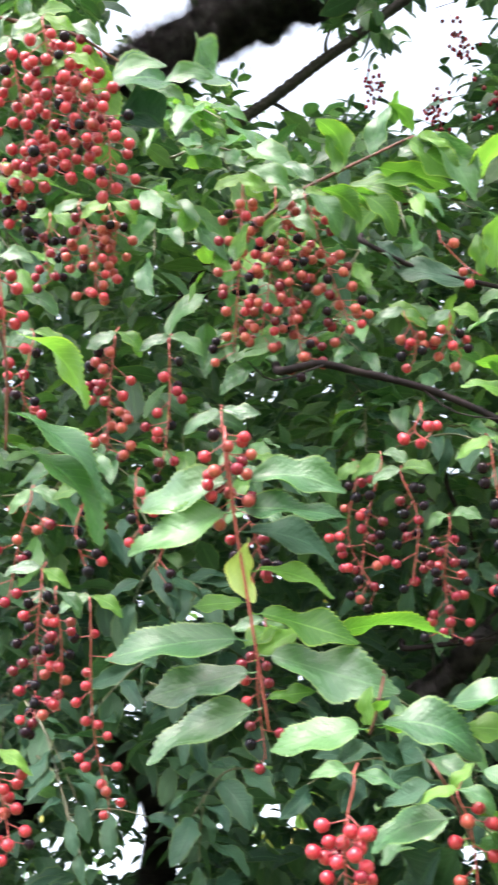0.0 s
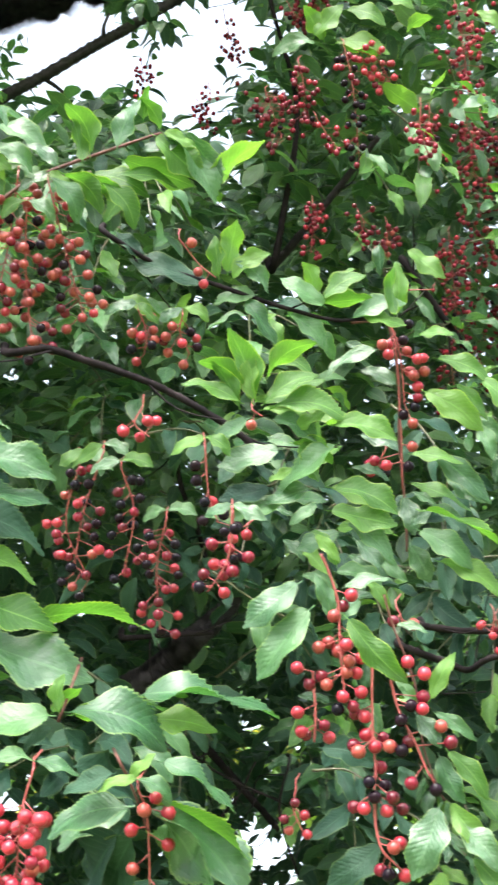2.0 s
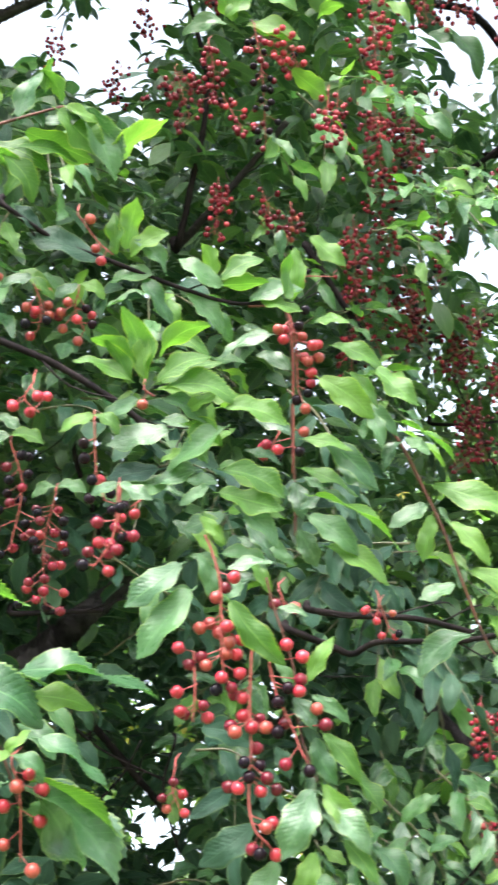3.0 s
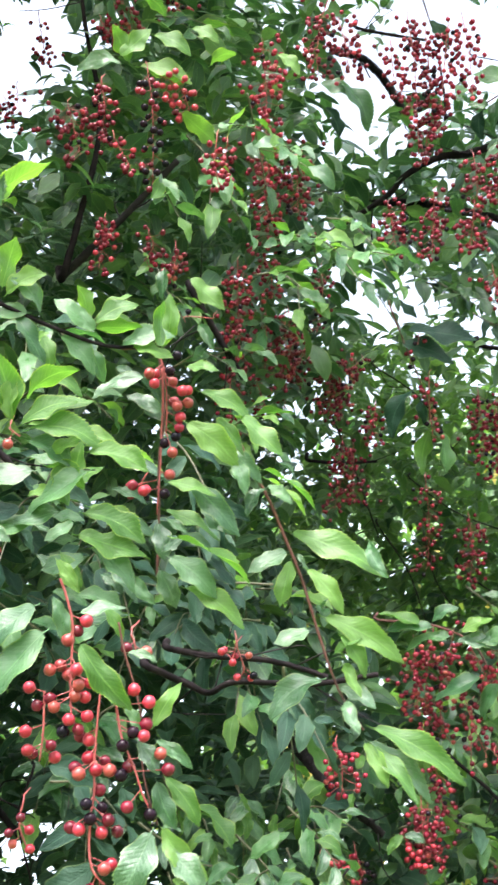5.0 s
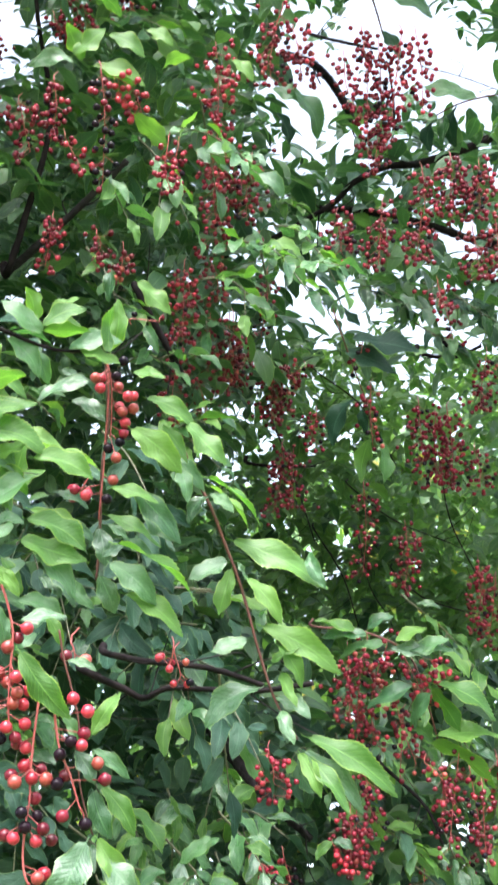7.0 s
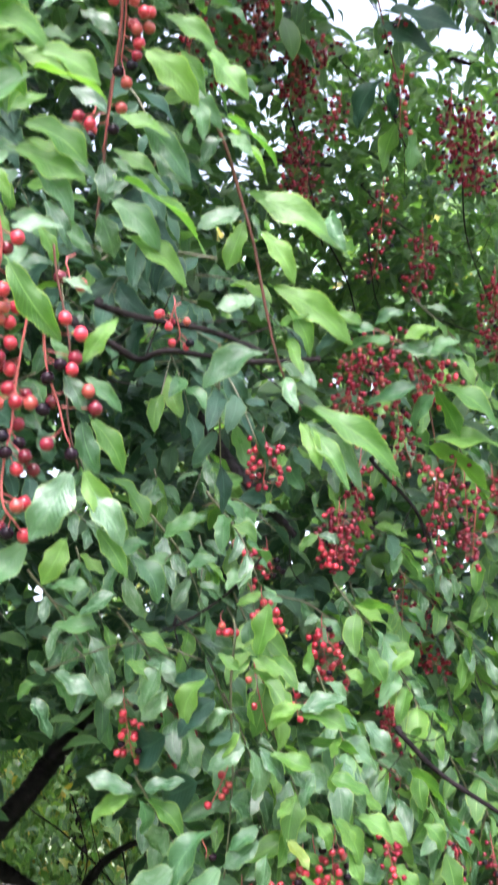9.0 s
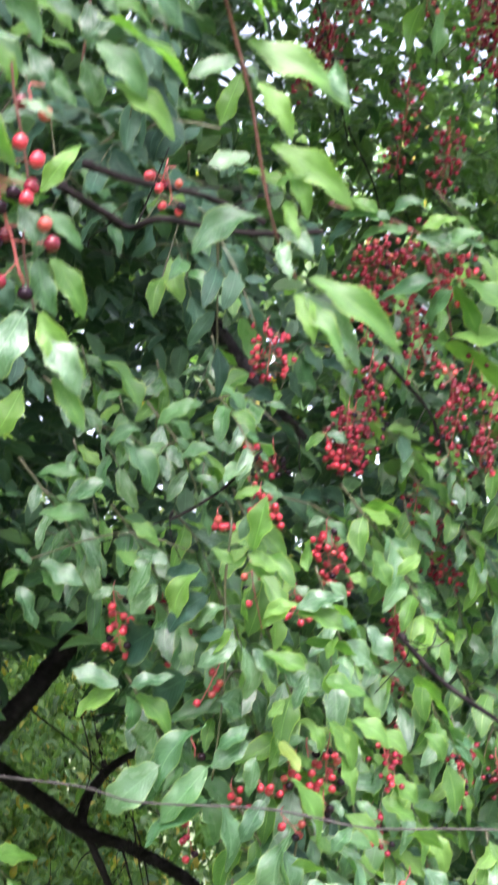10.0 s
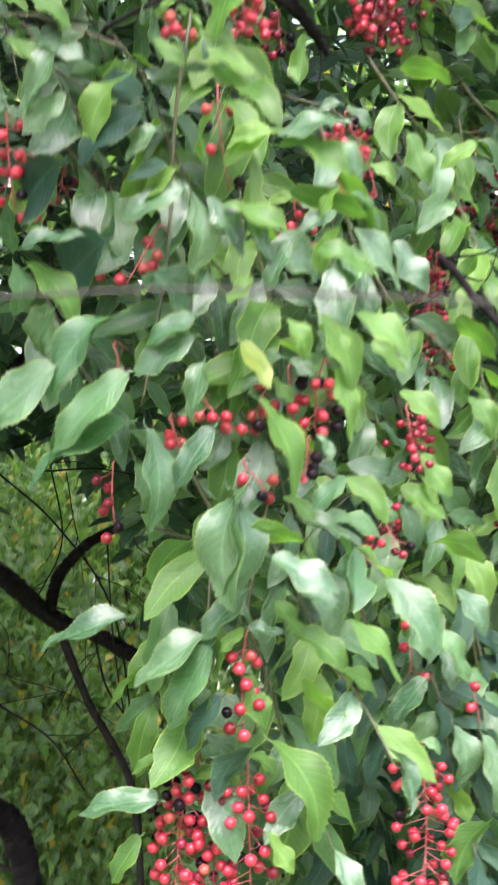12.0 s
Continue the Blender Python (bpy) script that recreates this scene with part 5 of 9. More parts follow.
leaf(br, (0.346, 0.777, 2.175), (0.389, 0.760, 2.179), (-0.36, -0.92, 0.14), 'g', 0, 1.05)
leaf(br, (0.354, 0.773, 2.176), (0.389, 0.769, 2.164), (-0.09, -0.99, 0.07), 'y', 4, 1.18)
leaf(br, (0.265, 0.787, 2.203), (0.291, 0.800, 2.165), (0.31, -0.94, -0.13), 'g', 4, 1.10)
leaf(br, (0.192, 0.789, 2.240), (0.170, 0.783, 2.262), (0.23, -0.97, -0.03), 'd', 3, 1.45)
leaf(br, (0.222, 0.788, 2.225), (0.196, 0.799, 2.220), (-0.40, -0.92, 0.06), 'd', 1, 1.45)
fruit_cluster([(0.214, 0.759, 2.237), (0.229, 0.766, 2.218), (0.241, 0.768, 2.207)], 3, 'bare', spread=0.010)

# bright red raceme and the leaves round it
picked_cluster([(0.376, 0.796, 2.193), (0.389, 0.798, 2.183), (0.395, 0.806, 2.167), (0.398, 0.818, 2.147), (0.399, 0.828, 2.129)], [
    (0.380, 0.802, 2.169, 'o'), (0.388, 0.809, 2.174, 'r'), (0.384, 0.804, 2.161, 'r'), (0.401, 0.805, 2.165, 'o'), (0.406, 0.799, 2.153, 'r'), (0.411, 0.799, 2.154, 'r'), (0.405, 0.817, 2.153, 'r'), (0.404, 0.809, 2.144, 'o'), (0.414, 0.809, 2.148, 'o'), (0.408, 0.815, 2.137, 'r'), (0.408, 0.820, 2.130, 'm'), (0.406, 0.825, 2.124, 'k'), (0.403, 0.829, 2.111, 'o'), (0.403, 0.794, 2.184, 'k'), (0.395, 0.794, 2.168, 'k')
], 'coral red cherry raceme with ripe black berries below', 0.0046)
picked_cluster([(0.393, 0.806, 2.178), (0.396, 0.818, 2.158), (0.397, 0.833, 2.134), (0.398, 0.846, 2.109), (0.398, 0.867, 2.072)], [
    (0.398, 0.832, 2.121, 'k'), (0.403, 0.840, 2.096, 'o'), (0.401, 0.852, 2.084, 'k'), (0.385, 0.858, 2.089, 'r'), (0.378, 0.864, 2.097, 'm')
], 'nearly stripped cherry raceme with a few ripe berries', 0.0046)
fruit_cluster([(0.419, 0.933, 2.149), (0.414, 0.939, 2.141), (0.411, 0.944, 2.133)], 4, 'dark', size=0.0052, spread=0.014, first=0.4, colours='rmrk')

br = branch([(0.366, 0.824, 2.207), (0.382, 0.819, 2.205), (0.396, 0.817, 2.199), (0.404, 0.842, 2.155), (0.404, 0.864, 2.119), (0.407, 0.892, 2.064), (0.407, 0.906, 2.034)], 0.0019, 0.0012, 'red-stemmed drooping cherry shoot with bright leaves', RED_TWIG)
leaf(br, (0.392, 0.795, 2.189), (0.392, 0.768, 2.227), (-0.17, -0.91, 0.38), 'y', 4, 0.85)
leaf(br, (0.382, 0.812, 2.172), (0.338, 0.831, 2.158), (-0.08, -0.93, 0.36), 's', 1, 0.90)
leaf(br, (0.396, 0.824, 2.144), (0.368, 0.829, 2.162), (-0.58, -0.78, 0.25), 's', 1, 1.20)
leaf(br, (0.407, 0.791, 2.172), (0.429, 0.772, 2.158), (-0.55, -0.76, 0.34), 'y', 3, 0.95)
leaf(br, (0.417, 0.795, 2.152), (0.462, 0.794, 2.127), (-0.27, -0.95, 0.15), 'y', 0, 0.85)
leaf(br, (0.407, 0.808, 2.130), (0.451, 0.808, 2.090), (-0.65, -0.75, 0.12), 'y', 0, 1.00)
leaf(br, (0.448, 0.809, 2.101), (0.455, 0.811, 2.065), (-0.12, -0.89, 0.43), 'g', 3, 1.00)
leaf(br, (0.451, 0.794, 2.132), (0.482, 0.787, 2.091), (-0.21, -0.91, 0.35), 'y', 1, 1.00)
leaf(br, (0.403, 0.870, 2.080), (0.451, 0.864, 2.049), (-0.10, -0.88, 0.46), 'y', 3, 0.80)
leaf(br, (0.395, 0.834, 2.086), (0.433, 0.819, 2.067), (-0.13, -0.96, 0.23), 'y', 3, 0.80)
leaf(br, (0.414, 0.834, 2.090), (0.457, 0.837, 2.040), (-0.64, -0.66, 0.39), 'g', 3, 0.75)
leaf(br, (0.400, 0.853, 2.046), (0.468, 0.841, 1.988), (0.14, -0.48, 0.87), 'y', 0, 0.72)
leaf(br, (0.401, 0.864, 2.034), (0.439, 0.859, 1.994), (-0.56, -0.77, 0.29), 'g', 0, 1.00)
leaf(br, (0.401, 0.875, 2.071), (0.406, 0.881, 2.036), (-0.40, -0.84, 0.37), 's', 3, 1.20)
leaf(br, (0.399, 0.870, 2.039), (0.415, 0.855, 2.046), (-0.65, -0.74, 0.17), 's', 1, 1.10)
leaf(br, (0.400, 0.882, 2.031), (0.417, 0.895, 2.000), (-0.57, -0.77, 0.29), 's', 3, 1.25)
leaf(br, (0.415, 0.874, 2.011), (0.461, 0.862, 1.969), (-0.36, -0.80, 0.48), 'y', 0, 0.80)
leaf(br, (0.415, 0.864, 2.056), (0.444, 0.862, 2.036), (-0.47, -0.84, 0.29), 'g', 3, 0.80)
leaf(br, (0.433, 0.858, 2.079), (0.457, 0.846, 2.046), (-0.48, -0.79, 0.39), 'g', 1, 0.90)
leaf(br, (0.400, 0.856, 2.064), (0.422, 0.859, 2.049), (-0.35, -0.89, 0.28), 's', 3, 0.80)
leaf(br, (0.433, 0.801, 2.133), (0.458, 0.809, 2.101), (-0.33, -0.86, 0.38), 'y', 3, 0.80)
leaf(br, (0.447, 0.831, 2.120), (0.477, 0.822, 2.083), (-0.62, -0.63, 0.46), 'g', 0, 0.80)
leaf(br, (0.306, 0.917, 2.185), (0.356, 0.881, 2.187), (-0.15, -0.97, 0.20), 'y', 3, 0.95)
leaf(br, (0.302, 0.880, 2.216), (0.345, 0.877, 2.188), (-0.54, -0.74, 0.40), 'y', 0, 0.85)
leaf(br, (0.303, 0.917, 2.180), (0.346, 0.904, 2.160), (-0.45, -0.78, 0.45), 'y', 0, 0.85)
leaf(br, (0.341, 0.913, 2.178), (0.389, 0.907, 2.155), (-0.15, -0.98, 0.14), 'y', 3, 0.85)
leaf(br, (0.349, 0.902, 2.154), (0.413, 0.878, 2.120), (0.19, -0.47, 0.86), 'y', 0, 0.70)
leaf(br, (0.386, 0.911, 2.151), (0.424, 0.906, 2.130), (-0.55, -0.78, 0.31), 's', 3, 0.90)
leaf(br, (0.344, 0.931, 2.126), (0.349, 0.899, 2.158), (-0.44, -0.85, 0.27), 'y', 1, 0.90)
leaf(br, (0.338, 0.913, 2.119), (0.366, 0.899, 2.132), (-0.30, -0.94, 0.18), 'y', 3, 1.00)
leaf(br, (0.359, 0.939, 2.115), (0.408, 0.927, 2.075), (-0.34, -0.87, 0.35), 'y', 0, 0.80)
leaf(br, (0.363, 0.954, 2.080), (0.413, 0.935, 2.063), (-0.15, -0.89, 0.44), 'y', 4, 0.80)
leaf(br, (0.335, 0.957, 2.069), (0.352, 0.950, 2.035), (-0.39, -0.84, 0.39), 'y', 4, 0.85)
leaf(br, (0.374, 0.936, 2.064), (0.399, 0.939, 2.022), (-0.15, -0.89, 0.43), 's', 3, 0.90)
leaf(br, (0.360, 0.984, 2.021), (0.399, 0.961, 2.021), (-0.46, -0.75, 0.48), 's', 3, 0.95)
leaf(br, (0.305, 0.922, 2.151), (0.335, 0.911, 2.132), (-0.17, -0.94, 0.29), 'g', 0, 0.90)
leaf(br, (0.310, 0.936, 2.130), (0.337, 0.939, 2.114), (-0.36, -0.85, 0.37), 'g', 4, 1.00)
leaf(br, (0.312, 0.960, 2.107), (0.331, 0.953, 2.093), (-0.00, -0.98, 0.21), 's', 4, 1.00)
leaf(br, (0.306, 0.936, 2.118), (0.327, 0.918, 2.122), (-0.39, -0.90, 0.17), 'y', 1, 0.80)
leaf(br, (0.346, 0.928, 2.093), (0.319, 0.935, 2.076), (-0.04, -0.97, 0.26), 'g', 0, 1.00)
leaf(br, (0.319, 0.964, 2.078), (0.338, 0.967, 2.057), (-0.44, -0.78, 0.44), 's', 0, 1.00)
leaf(br, (0.356, 0.837, 2.256), (0.382, 0.826, 2.265), (-0.49, -0.84, 0.23), 'y', 4, 0.90)
leaf(br, (0.353, 0.838, 2.243), (0.390, 0.837, 2.235), (-0.55, -0.79, 0.26), 'y', 0, 0.90)
leaf(br, (0.306, 0.866, 2.247), (0.317, 0.874, 2.209), (-0.15, -0.94, 0.30), 'y', 0, 0.90)
leaf(br, (0.346, 0.871, 2.241), (0.370, 0.889, 2.212), (-0.50, -0.77, 0.39), 'g', 0, 0.90)
leaf(br, (0.377, 0.846, 2.221), (0.392, 0.824, 2.220), (-0.57, -0.82, 0.03), 's', 3, 0.90)
leaf(br, (0.370, 0.858, 2.210), (0.393, 0.853, 2.199), (-0.62, -0.77, 0.13), 's', 4, 0.90)
leaf(br, (0.331, 0.951, 2.109), (0.355, 0.932, 2.096), (-0.36, -0.90, 0.25), 'g', 3, 1.00)
leaf(br, (0.377, 0.927, 2.126), (0.411, 0.921, 2.109), (-0.29, -0.83, 0.48), 'g', 0, 0.90)
leaf(br, (0.372, 0.953, 2.056), (0.388, 0.942, 2.032), (-0.29, -0.90, 0.32), 's', 0, 1.00)
leaf(br, (0.382, 0.920, 2.091), (0.410, 0.909, 2.072), (-0.55, -0.77, 0.31), 'g', 0, 0.90)
leaf(br, (0.332, 0.971, 2.046), (0.361, 0.960, 2.028), (-0.48, -0.78, 0.40), 'g', 0, 1.00)
leaf(br, (0.396, 0.942, 2.051), (0.414, 0.935, 2.020), (-0.56, -0.80, 0.23), 'g', 4, 0.90)
leaf(br, (0.295, 0.858, 2.224), (0.308, 0.837, 2.224), (-0.24, -0.93, 0.27), 'y', 1, 1.00)

# near raceme with black and red berries
picked_cluster([(0.258, 0.683, 1.928), (0.262, 0.686, 1.918), (0.267, 0.693, 1.900), (0.267, 0.701, 1.881), (0.267, 0.708, 1.862), (0.268, 0.713, 1.849)], [
    (0.275, 0.689, 1.902, 'r'), (0.265, 0.699, 1.893, 'o'), (0.279, 0.708, 1.884, 'm'), (0.262, 0.709, 1.880, 'o'), (0.255, 0.709, 1.877, 'o'), (0.267, 0.709, 1.874, 'o'), (0.268, 0.694, 1.872, 'r'), (0.271, 0.703, 1.865, 'o'), (0.280, 0.707, 1.868, 'r'), (0.270, 0.709, 1.860, 'o'), (0.277, 0.711, 1.860, 'r'), (0.255, 0.713, 1.860, 'm'), (0.257, 0.712, 1.854, 'o'), (0.265, 0.709, 1.845, 'r'), (0.277, 0.709, 1.847, 'r'), (0.263, 0.717, 1.840, 'k'), (0.272, 0.714, 1.840, 'm'), (0.248, 0.718, 1.857, 'm'), (0.271, 0.696, 1.898, 'm')
], 'coral red cherry raceme with one black berry')
picked_cluster([(0.286, 0.699, 1.869), (0.285, 0.702, 1.863), (0.283, 0.710, 1.841), (0.282, 0.718, 1.819), (0.282, 0.723, 1.803), (0.280, 0.727, 1.791)], [
    (0.280, 0.719, 1.835, 'r'), (0.279, 0.720, 1.824, 'r'), (0.271, 0.716, 1.813, 'o'), (0.291, 0.725, 1.823, 'm'), (0.289, 0.710, 1.813, 'o'), (0.283, 0.719, 1.816, 'r'), (0.271, 0.723, 1.819, 'm'), (0.275, 0.718, 1.795, 'k'), (0.288, 0.728, 1.795, 'k'), (0.278, 0.722, 1.787, 'k'), (0.291, 0.727, 1.787, 'm'), (0.288, 0.733, 1.781, 'r'), (0.299, 0.736, 1.782, 'm'), (0.272, 0.727, 1.782, 'r'), (0.272, 0.745, 1.788, 'm'), (0.287, 0.728, 1.806, 'm'), (0.276, 0.724, 1.839, 'm')
], 'hanging cherry raceme of red and glossy black berries')
picked_cluster([(0.280, 0.727, 1.791), (0.279, 0.732, 1.772), (0.281, 0.734, 1.759), (0.287, 0.734, 1.751), (0.290, 0.734, 1.747)], [
    (0.286, 0.727, 1.758, 'o'), (0.293, 0.735, 1.762, 'r'), (0.282, 0.746, 1.750, 'm'), (0.285, 0.742, 1.746, 'k'), (0.294, 0.738, 1.744, 'r')
], 'loose red berries at the tip of a cherry raceme')
picked_cluster([(0.291, 0.693, 1.848), (0.292, 0.695, 1.843), (0.295, 0.699, 1.829), (0.302, 0.702, 1.812), (0.307, 0.705, 1.796), (0.310, 0.705, 1.789)], [
    (0.300, 0.683, 1.855, 'r'), (0.309, 0.683, 1.847, 'r'), (0.309, 0.692, 1.836, 'm'), (0.299, 0.689, 1.830, 'k'), (0.305, 0.687, 1.827, 'r'), (0.294, 0.696, 1.824, 'k'), (0.317, 0.694, 1.818, 'o'), (0.321, 0.694, 1.808, 'm'), (0.295, 0.707, 1.809, 'k'), (0.300, 0.706, 1.814, 'm'), (0.299, 0.713, 1.791, 'm'), (0.312, 0.709, 1.785, 'k')
], 'ripe cherry raceme with large black berries')
picked_cluster([(0.264, 0.758, 1.880), (0.264, 0.760, 1.875), (0.264, 0.767, 1.855), (0.262, 0.773, 1.838)], [
    (0.254, 0.758, 1.883, 'r'), (0.252, 0.766, 1.856, 'r'), (0.254, 0.771, 1.845, 'r'), (0.260, 0.782, 1.846, 'm'), (0.269, 0.768, 1.847, 'm'), (0.273, 0.775, 1.841, 'r')
], 'small cherry raceme of dark red berries')
fruit_cluster([(0.314, 0.719, 1.905), (0.316, 0.720, 1.901), (0.317, 0.722, 1.896)], 2, 'red', spread=0.006, first=0.20, colours='mo', thick=0.0008)
fruit_cluster([(0.220, 0.734, 1.985), (0.219, 0.743, 1.969), (0.213, 0.753, 1.953), (0.202, 0.761, 1.940)], 6, 'dark', spread=0.009, first=0.30, colours='mkmmrr', thick=0.0008)
fruit_cluster([(0.288, 0.924, 1.852), (0.285, 0.929, 1.837), (0.290, 0.932, 1.821)], 5, 'muted', spread=0.010, first=0.20, colours='mrmor', thick=0.0008)

br = branch([(0.297, 0.692, 1.903), (0.301, 0.698, 1.886), (0.308, 0.704, 1.863), (0.312, 0.709, 1.845), (0.313, 0.718, 1.817), (0.317, 0.722, 1.797), (0.322, 0.725, 1.782)], 0.0008, 0.0006, 'thin brown cherry twig hanging with broad leaves', RED_TWIG)
leaf(br, (0.254, 0.678, 1.940), (0.269, 0.682, 1.921), (-0.31, -0.95, -0.09), 'y', 3, 0.80)
leaf(br, (0.247, 0.693, 1.915), (0.210, 0.712, 1.893), (-0.29, -0.91, 0.31), 'g', 3, 1.15)
leaf(br, (0.253, 0.697, 1.900), (0.217, 0.723, 1.863), (-0.57, -0.79, 0.22), 'g', 0, 1.20)
leaf(br, (0.265, 0.682, 1.887), (0.299, 0.687, 1.843), (-0.32, -0.93, -0.19), 'y', 1, 0.72)
leaf(br, (0.266, 0.680, 1.903), (0.295, 0.669, 1.903), (-0.30, -0.86, 0.40), 's', 3, 0.90)
leaf(br, (0.266, 0.707, 1.893), (0.257, 0.698, 1.922), (-0.32, -0.95, -0.02), 'g', 1, 0.85)
leaf(br, (0.303, 0.696, 1.828), (0.316, 0.698, 1.806), (-0.35, -0.89, 0.30), 's', 3, 1.15)
leaf(br, (0.315, 0.700, 1.835), (0.332, 0.684, 1.860), (-0.38, -0.93, 0.05), 'y', 3, 0.80)
leaf(br, (0.316, 0.701, 1.830), (0.339, 0.699, 1.809), (-0.38, -0.92, 0.06), 'g', 0, 0.70)
leaf(br, (0.317, 0.708, 1.807), (0.329, 0.712, 1.776), (-0.38, -0.93, 0.03), 'g', 1, 1.00)
leaf(br, (0.325, 0.715, 1.811), (0.346, 0.716, 1.778), (-0.09, -0.98, -0.17), 'y', 0, 0.85)
leaf(br, (0.313, 0.707, 1.777), (0.292, 0.724, 1.738), (-0.36, -0.90, 0.26), 's', 3, 1.35)
leaf(br, (0.319, 0.715, 1.780), (0.346, 0.712, 1.745), (-0.37, -0.92, -0.14), 'y', 4, 0.85)
leaf(br, (0.318, 0.713, 1.767), (0.342, 0.710, 1.734), (-0.34, -0.83, 0.44), 's', 0, 1.05)
leaf(br, (0.329, 0.719, 1.748), (0.347, 0.717, 1.718), (-0.38, -0.91, 0.16), 'y', 3, 0.80)
leaf(br, (0.302, 0.788, 1.775), (0.264, 0.805, 1.754), (-0.32, -0.94, 0.14), 'd', 3, 1.20)
leaf(br, (0.302, 0.752, 1.744), (0.275, 0.766, 1.718), (-0.34, -0.93, 0.17), 'g', 0, 1.20)
leaf(br, (0.325, 0.753, 1.749), (0.312, 0.763, 1.721), (-0.36, -0.92, 0.16), 'y', 3, 1.10)
leaf(br, (0.290, 0.699, 1.918), (0.303, 0.704, 1.896), (-0.35, -0.94, -0.05), 'y', 0, 0.80)
leaf(br, (0.291, 0.714, 1.909), (0.272, 0.724, 1.902), (-0.34, -0.94, -0.03), 'g', 3, 1.10)
leaf(br, (0.302, 0.698, 1.885), (0.321, 0.694, 1.877), (-0.34, -0.88, 0.34), 's', 0, 0.80)
leaf(br, (0.278, 0.820, 1.849), (0.315, 0.813, 1.831), (-0.29, -0.95, 0.07), 'd', 5, 1.30)
leaf(br, (0.315, 0.772, 1.820), (0.323, 0.775, 1.798), (-0.34, -0.93, 0.09), 'd', 3, 1.30)
leaf(br, (0.320, 0.731, 1.839), (0.307, 0.728, 1.861), (-0.37, -0.93, 0.05), 'g', 4, 0.80)

# red twig with long bright leaves

br = branch([(0.460, 0.825, 2.138), (0.473, 0.835, 2.112), (0.490, 0.842, 2.082), (0.505, 0.852, 2.051), (0.519, 0.860, 2.016), (0.533, 0.872, 1.970), (0.543, 0.879, 1.938), (0.551, 0.882, 1.918), (0.565, 0.882, 1.890)], 0.0017, 0.0010, 'arching red-brown cherry twig with long glossy bright leaves', RED_TWIG)
leaf(br, (0.476, 0.823, 2.099), (0.526, 0.823, 2.055), (0.12, -0.49, 0.87), 'y', 0, 0.70)
leaf(br, (0.489, 0.843, 2.102), (0.525, 0.842, 2.056), (0.13, -0.49, 0.87), 'y', 0, 0.70)
leaf(br, (0.486, 0.829, 2.085), (0.472, 0.849, 2.065), (-0.59, -0.72, 0.36), 's', 4, 1.30)
leaf(br, (0.508, 0.856, 2.059), (0.586, 0.830, 2.005), (-0.55, -0.77, 0.33), 'y', 3, 0.68)
leaf(br, (0.506, 0.849, 2.035), (0.470, 0.860, 2.019), (-0.43, -0.87, 0.24), 's', 0, 1.20)
leaf(br, (0.515, 0.863, 2.036), (0.502, 0.875, 1.995), (-0.67, -0.70, 0.26), 'y', 3, 0.95)
leaf(br, (0.511, 0.836, 2.015), (0.538, 0.833, 1.972), (-0.53, -0.67, 0.52), 'y', 0, 0.80)
leaf(br, (0.483, 0.825, 2.085), (0.498, 0.815, 2.062), (-0.58, -0.66, 0.48), 'g', 3, 1.00)
leaf(br, (0.511, 0.847, 2.033), (0.523, 0.855, 2.019), (-0.41, -0.78, 0.48), 's', 4, 0.90)
leaf(br, (0.571, 0.827, 2.039), (0.578, 0.820, 2.000), (-0.69, -0.66, 0.30), 'g', 4, 0.80)
leaf(br, (0.522, 0.862, 1.970), (0.489, 0.870, 1.960), (-0.39, -0.83, 0.40), 's', 3, 1.25)
leaf(br, (0.532, 0.865, 1.985), (0.596, 0.849, 1.936), (-0.69, -0.68, 0.26), 'y', 0, 0.70)
leaf(br, (0.543, 0.857, 1.965), (0.565, 0.863, 1.928), (-0.25, -0.87, 0.43), 'y', 0, 0.90)
leaf(br, (0.539, 0.865, 1.949), (0.562, 0.850, 1.959), (-0.40, -0.79, 0.46), 'y', 4, 0.80)
leaf(br, (0.538, 0.880, 1.935), (0.496, 0.912, 1.909), (-0.20, -0.88, 0.43), 's', 4, 1.10)
leaf(br, (0.549, 0.885, 1.928), (0.571, 0.866, 1.903), (-0.52, -0.67, 0.53), 's', 0, 1.10)
leaf(br, (0.545, 0.870, 1.912), (0.548, 0.859, 1.879), (-0.29, -0.83, 0.47), 's', 4, 1.00)
leaf(br, (0.568, 0.882, 1.895), (0.638, 0.860, 1.835), (-0.64, -0.61, 0.47), 'y', 0, 0.60)
leaf(br, (0.568, 0.889, 1.886), (0.616, 0.882, 1.827), (-0.45, -0.76, 0.47), 's', 0, 0.62)
leaf(br, (0.566, 0.887, 1.883), (0.575, 0.876, 1.840), (-0.54, -0.64, 0.55), 'y', 0, 0.75)
leaf(br, (0.569, 0.882, 1.880), (0.592, 0.863, 1.822), (-0.32, -0.74, 0.59), 'y', 3, 0.60)
leaf(br, (0.551, 0.872, 1.946), (0.556, 0.860, 1.910), (-0.28, -0.90, 0.35), 'y', 4, 0.80)
leaf(br, (0.538, 0.867, 1.988), (0.541, 0.843, 1.996), (-0.22, -0.83, 0.51), 'g', 4, 1.00)

# fruiting spray farther back

br = branch([(0.869, 1.336, 2.189), (0.847, 1.299, 2.164), (0.909, 1.274, 2.148), (0.960, 1.266, 2.116), (0.989, 1.287, 2.057), (1.012, 1.311, 1.999)], 0.0020, 0.0010, 'leafy cherry twig bearing orange-red racemes', RED_TWIG)
leaf(br, (0.944, 1.240, 2.068), (0.892, 1.280, 2.050), (-0.64, -0.64, 0.42), 'g', 5, 1.03)
leaf(br, (0.961, 1.230, 2.068), (1.037, 1.220, 2.017), (0.11, -0.93, 0.34), 'y', 0)
leaf(br, (0.958, 1.233, 2.066), (0.999, 1.245, 2.011), (0.80, -0.01, 0.60), 'y', 3)
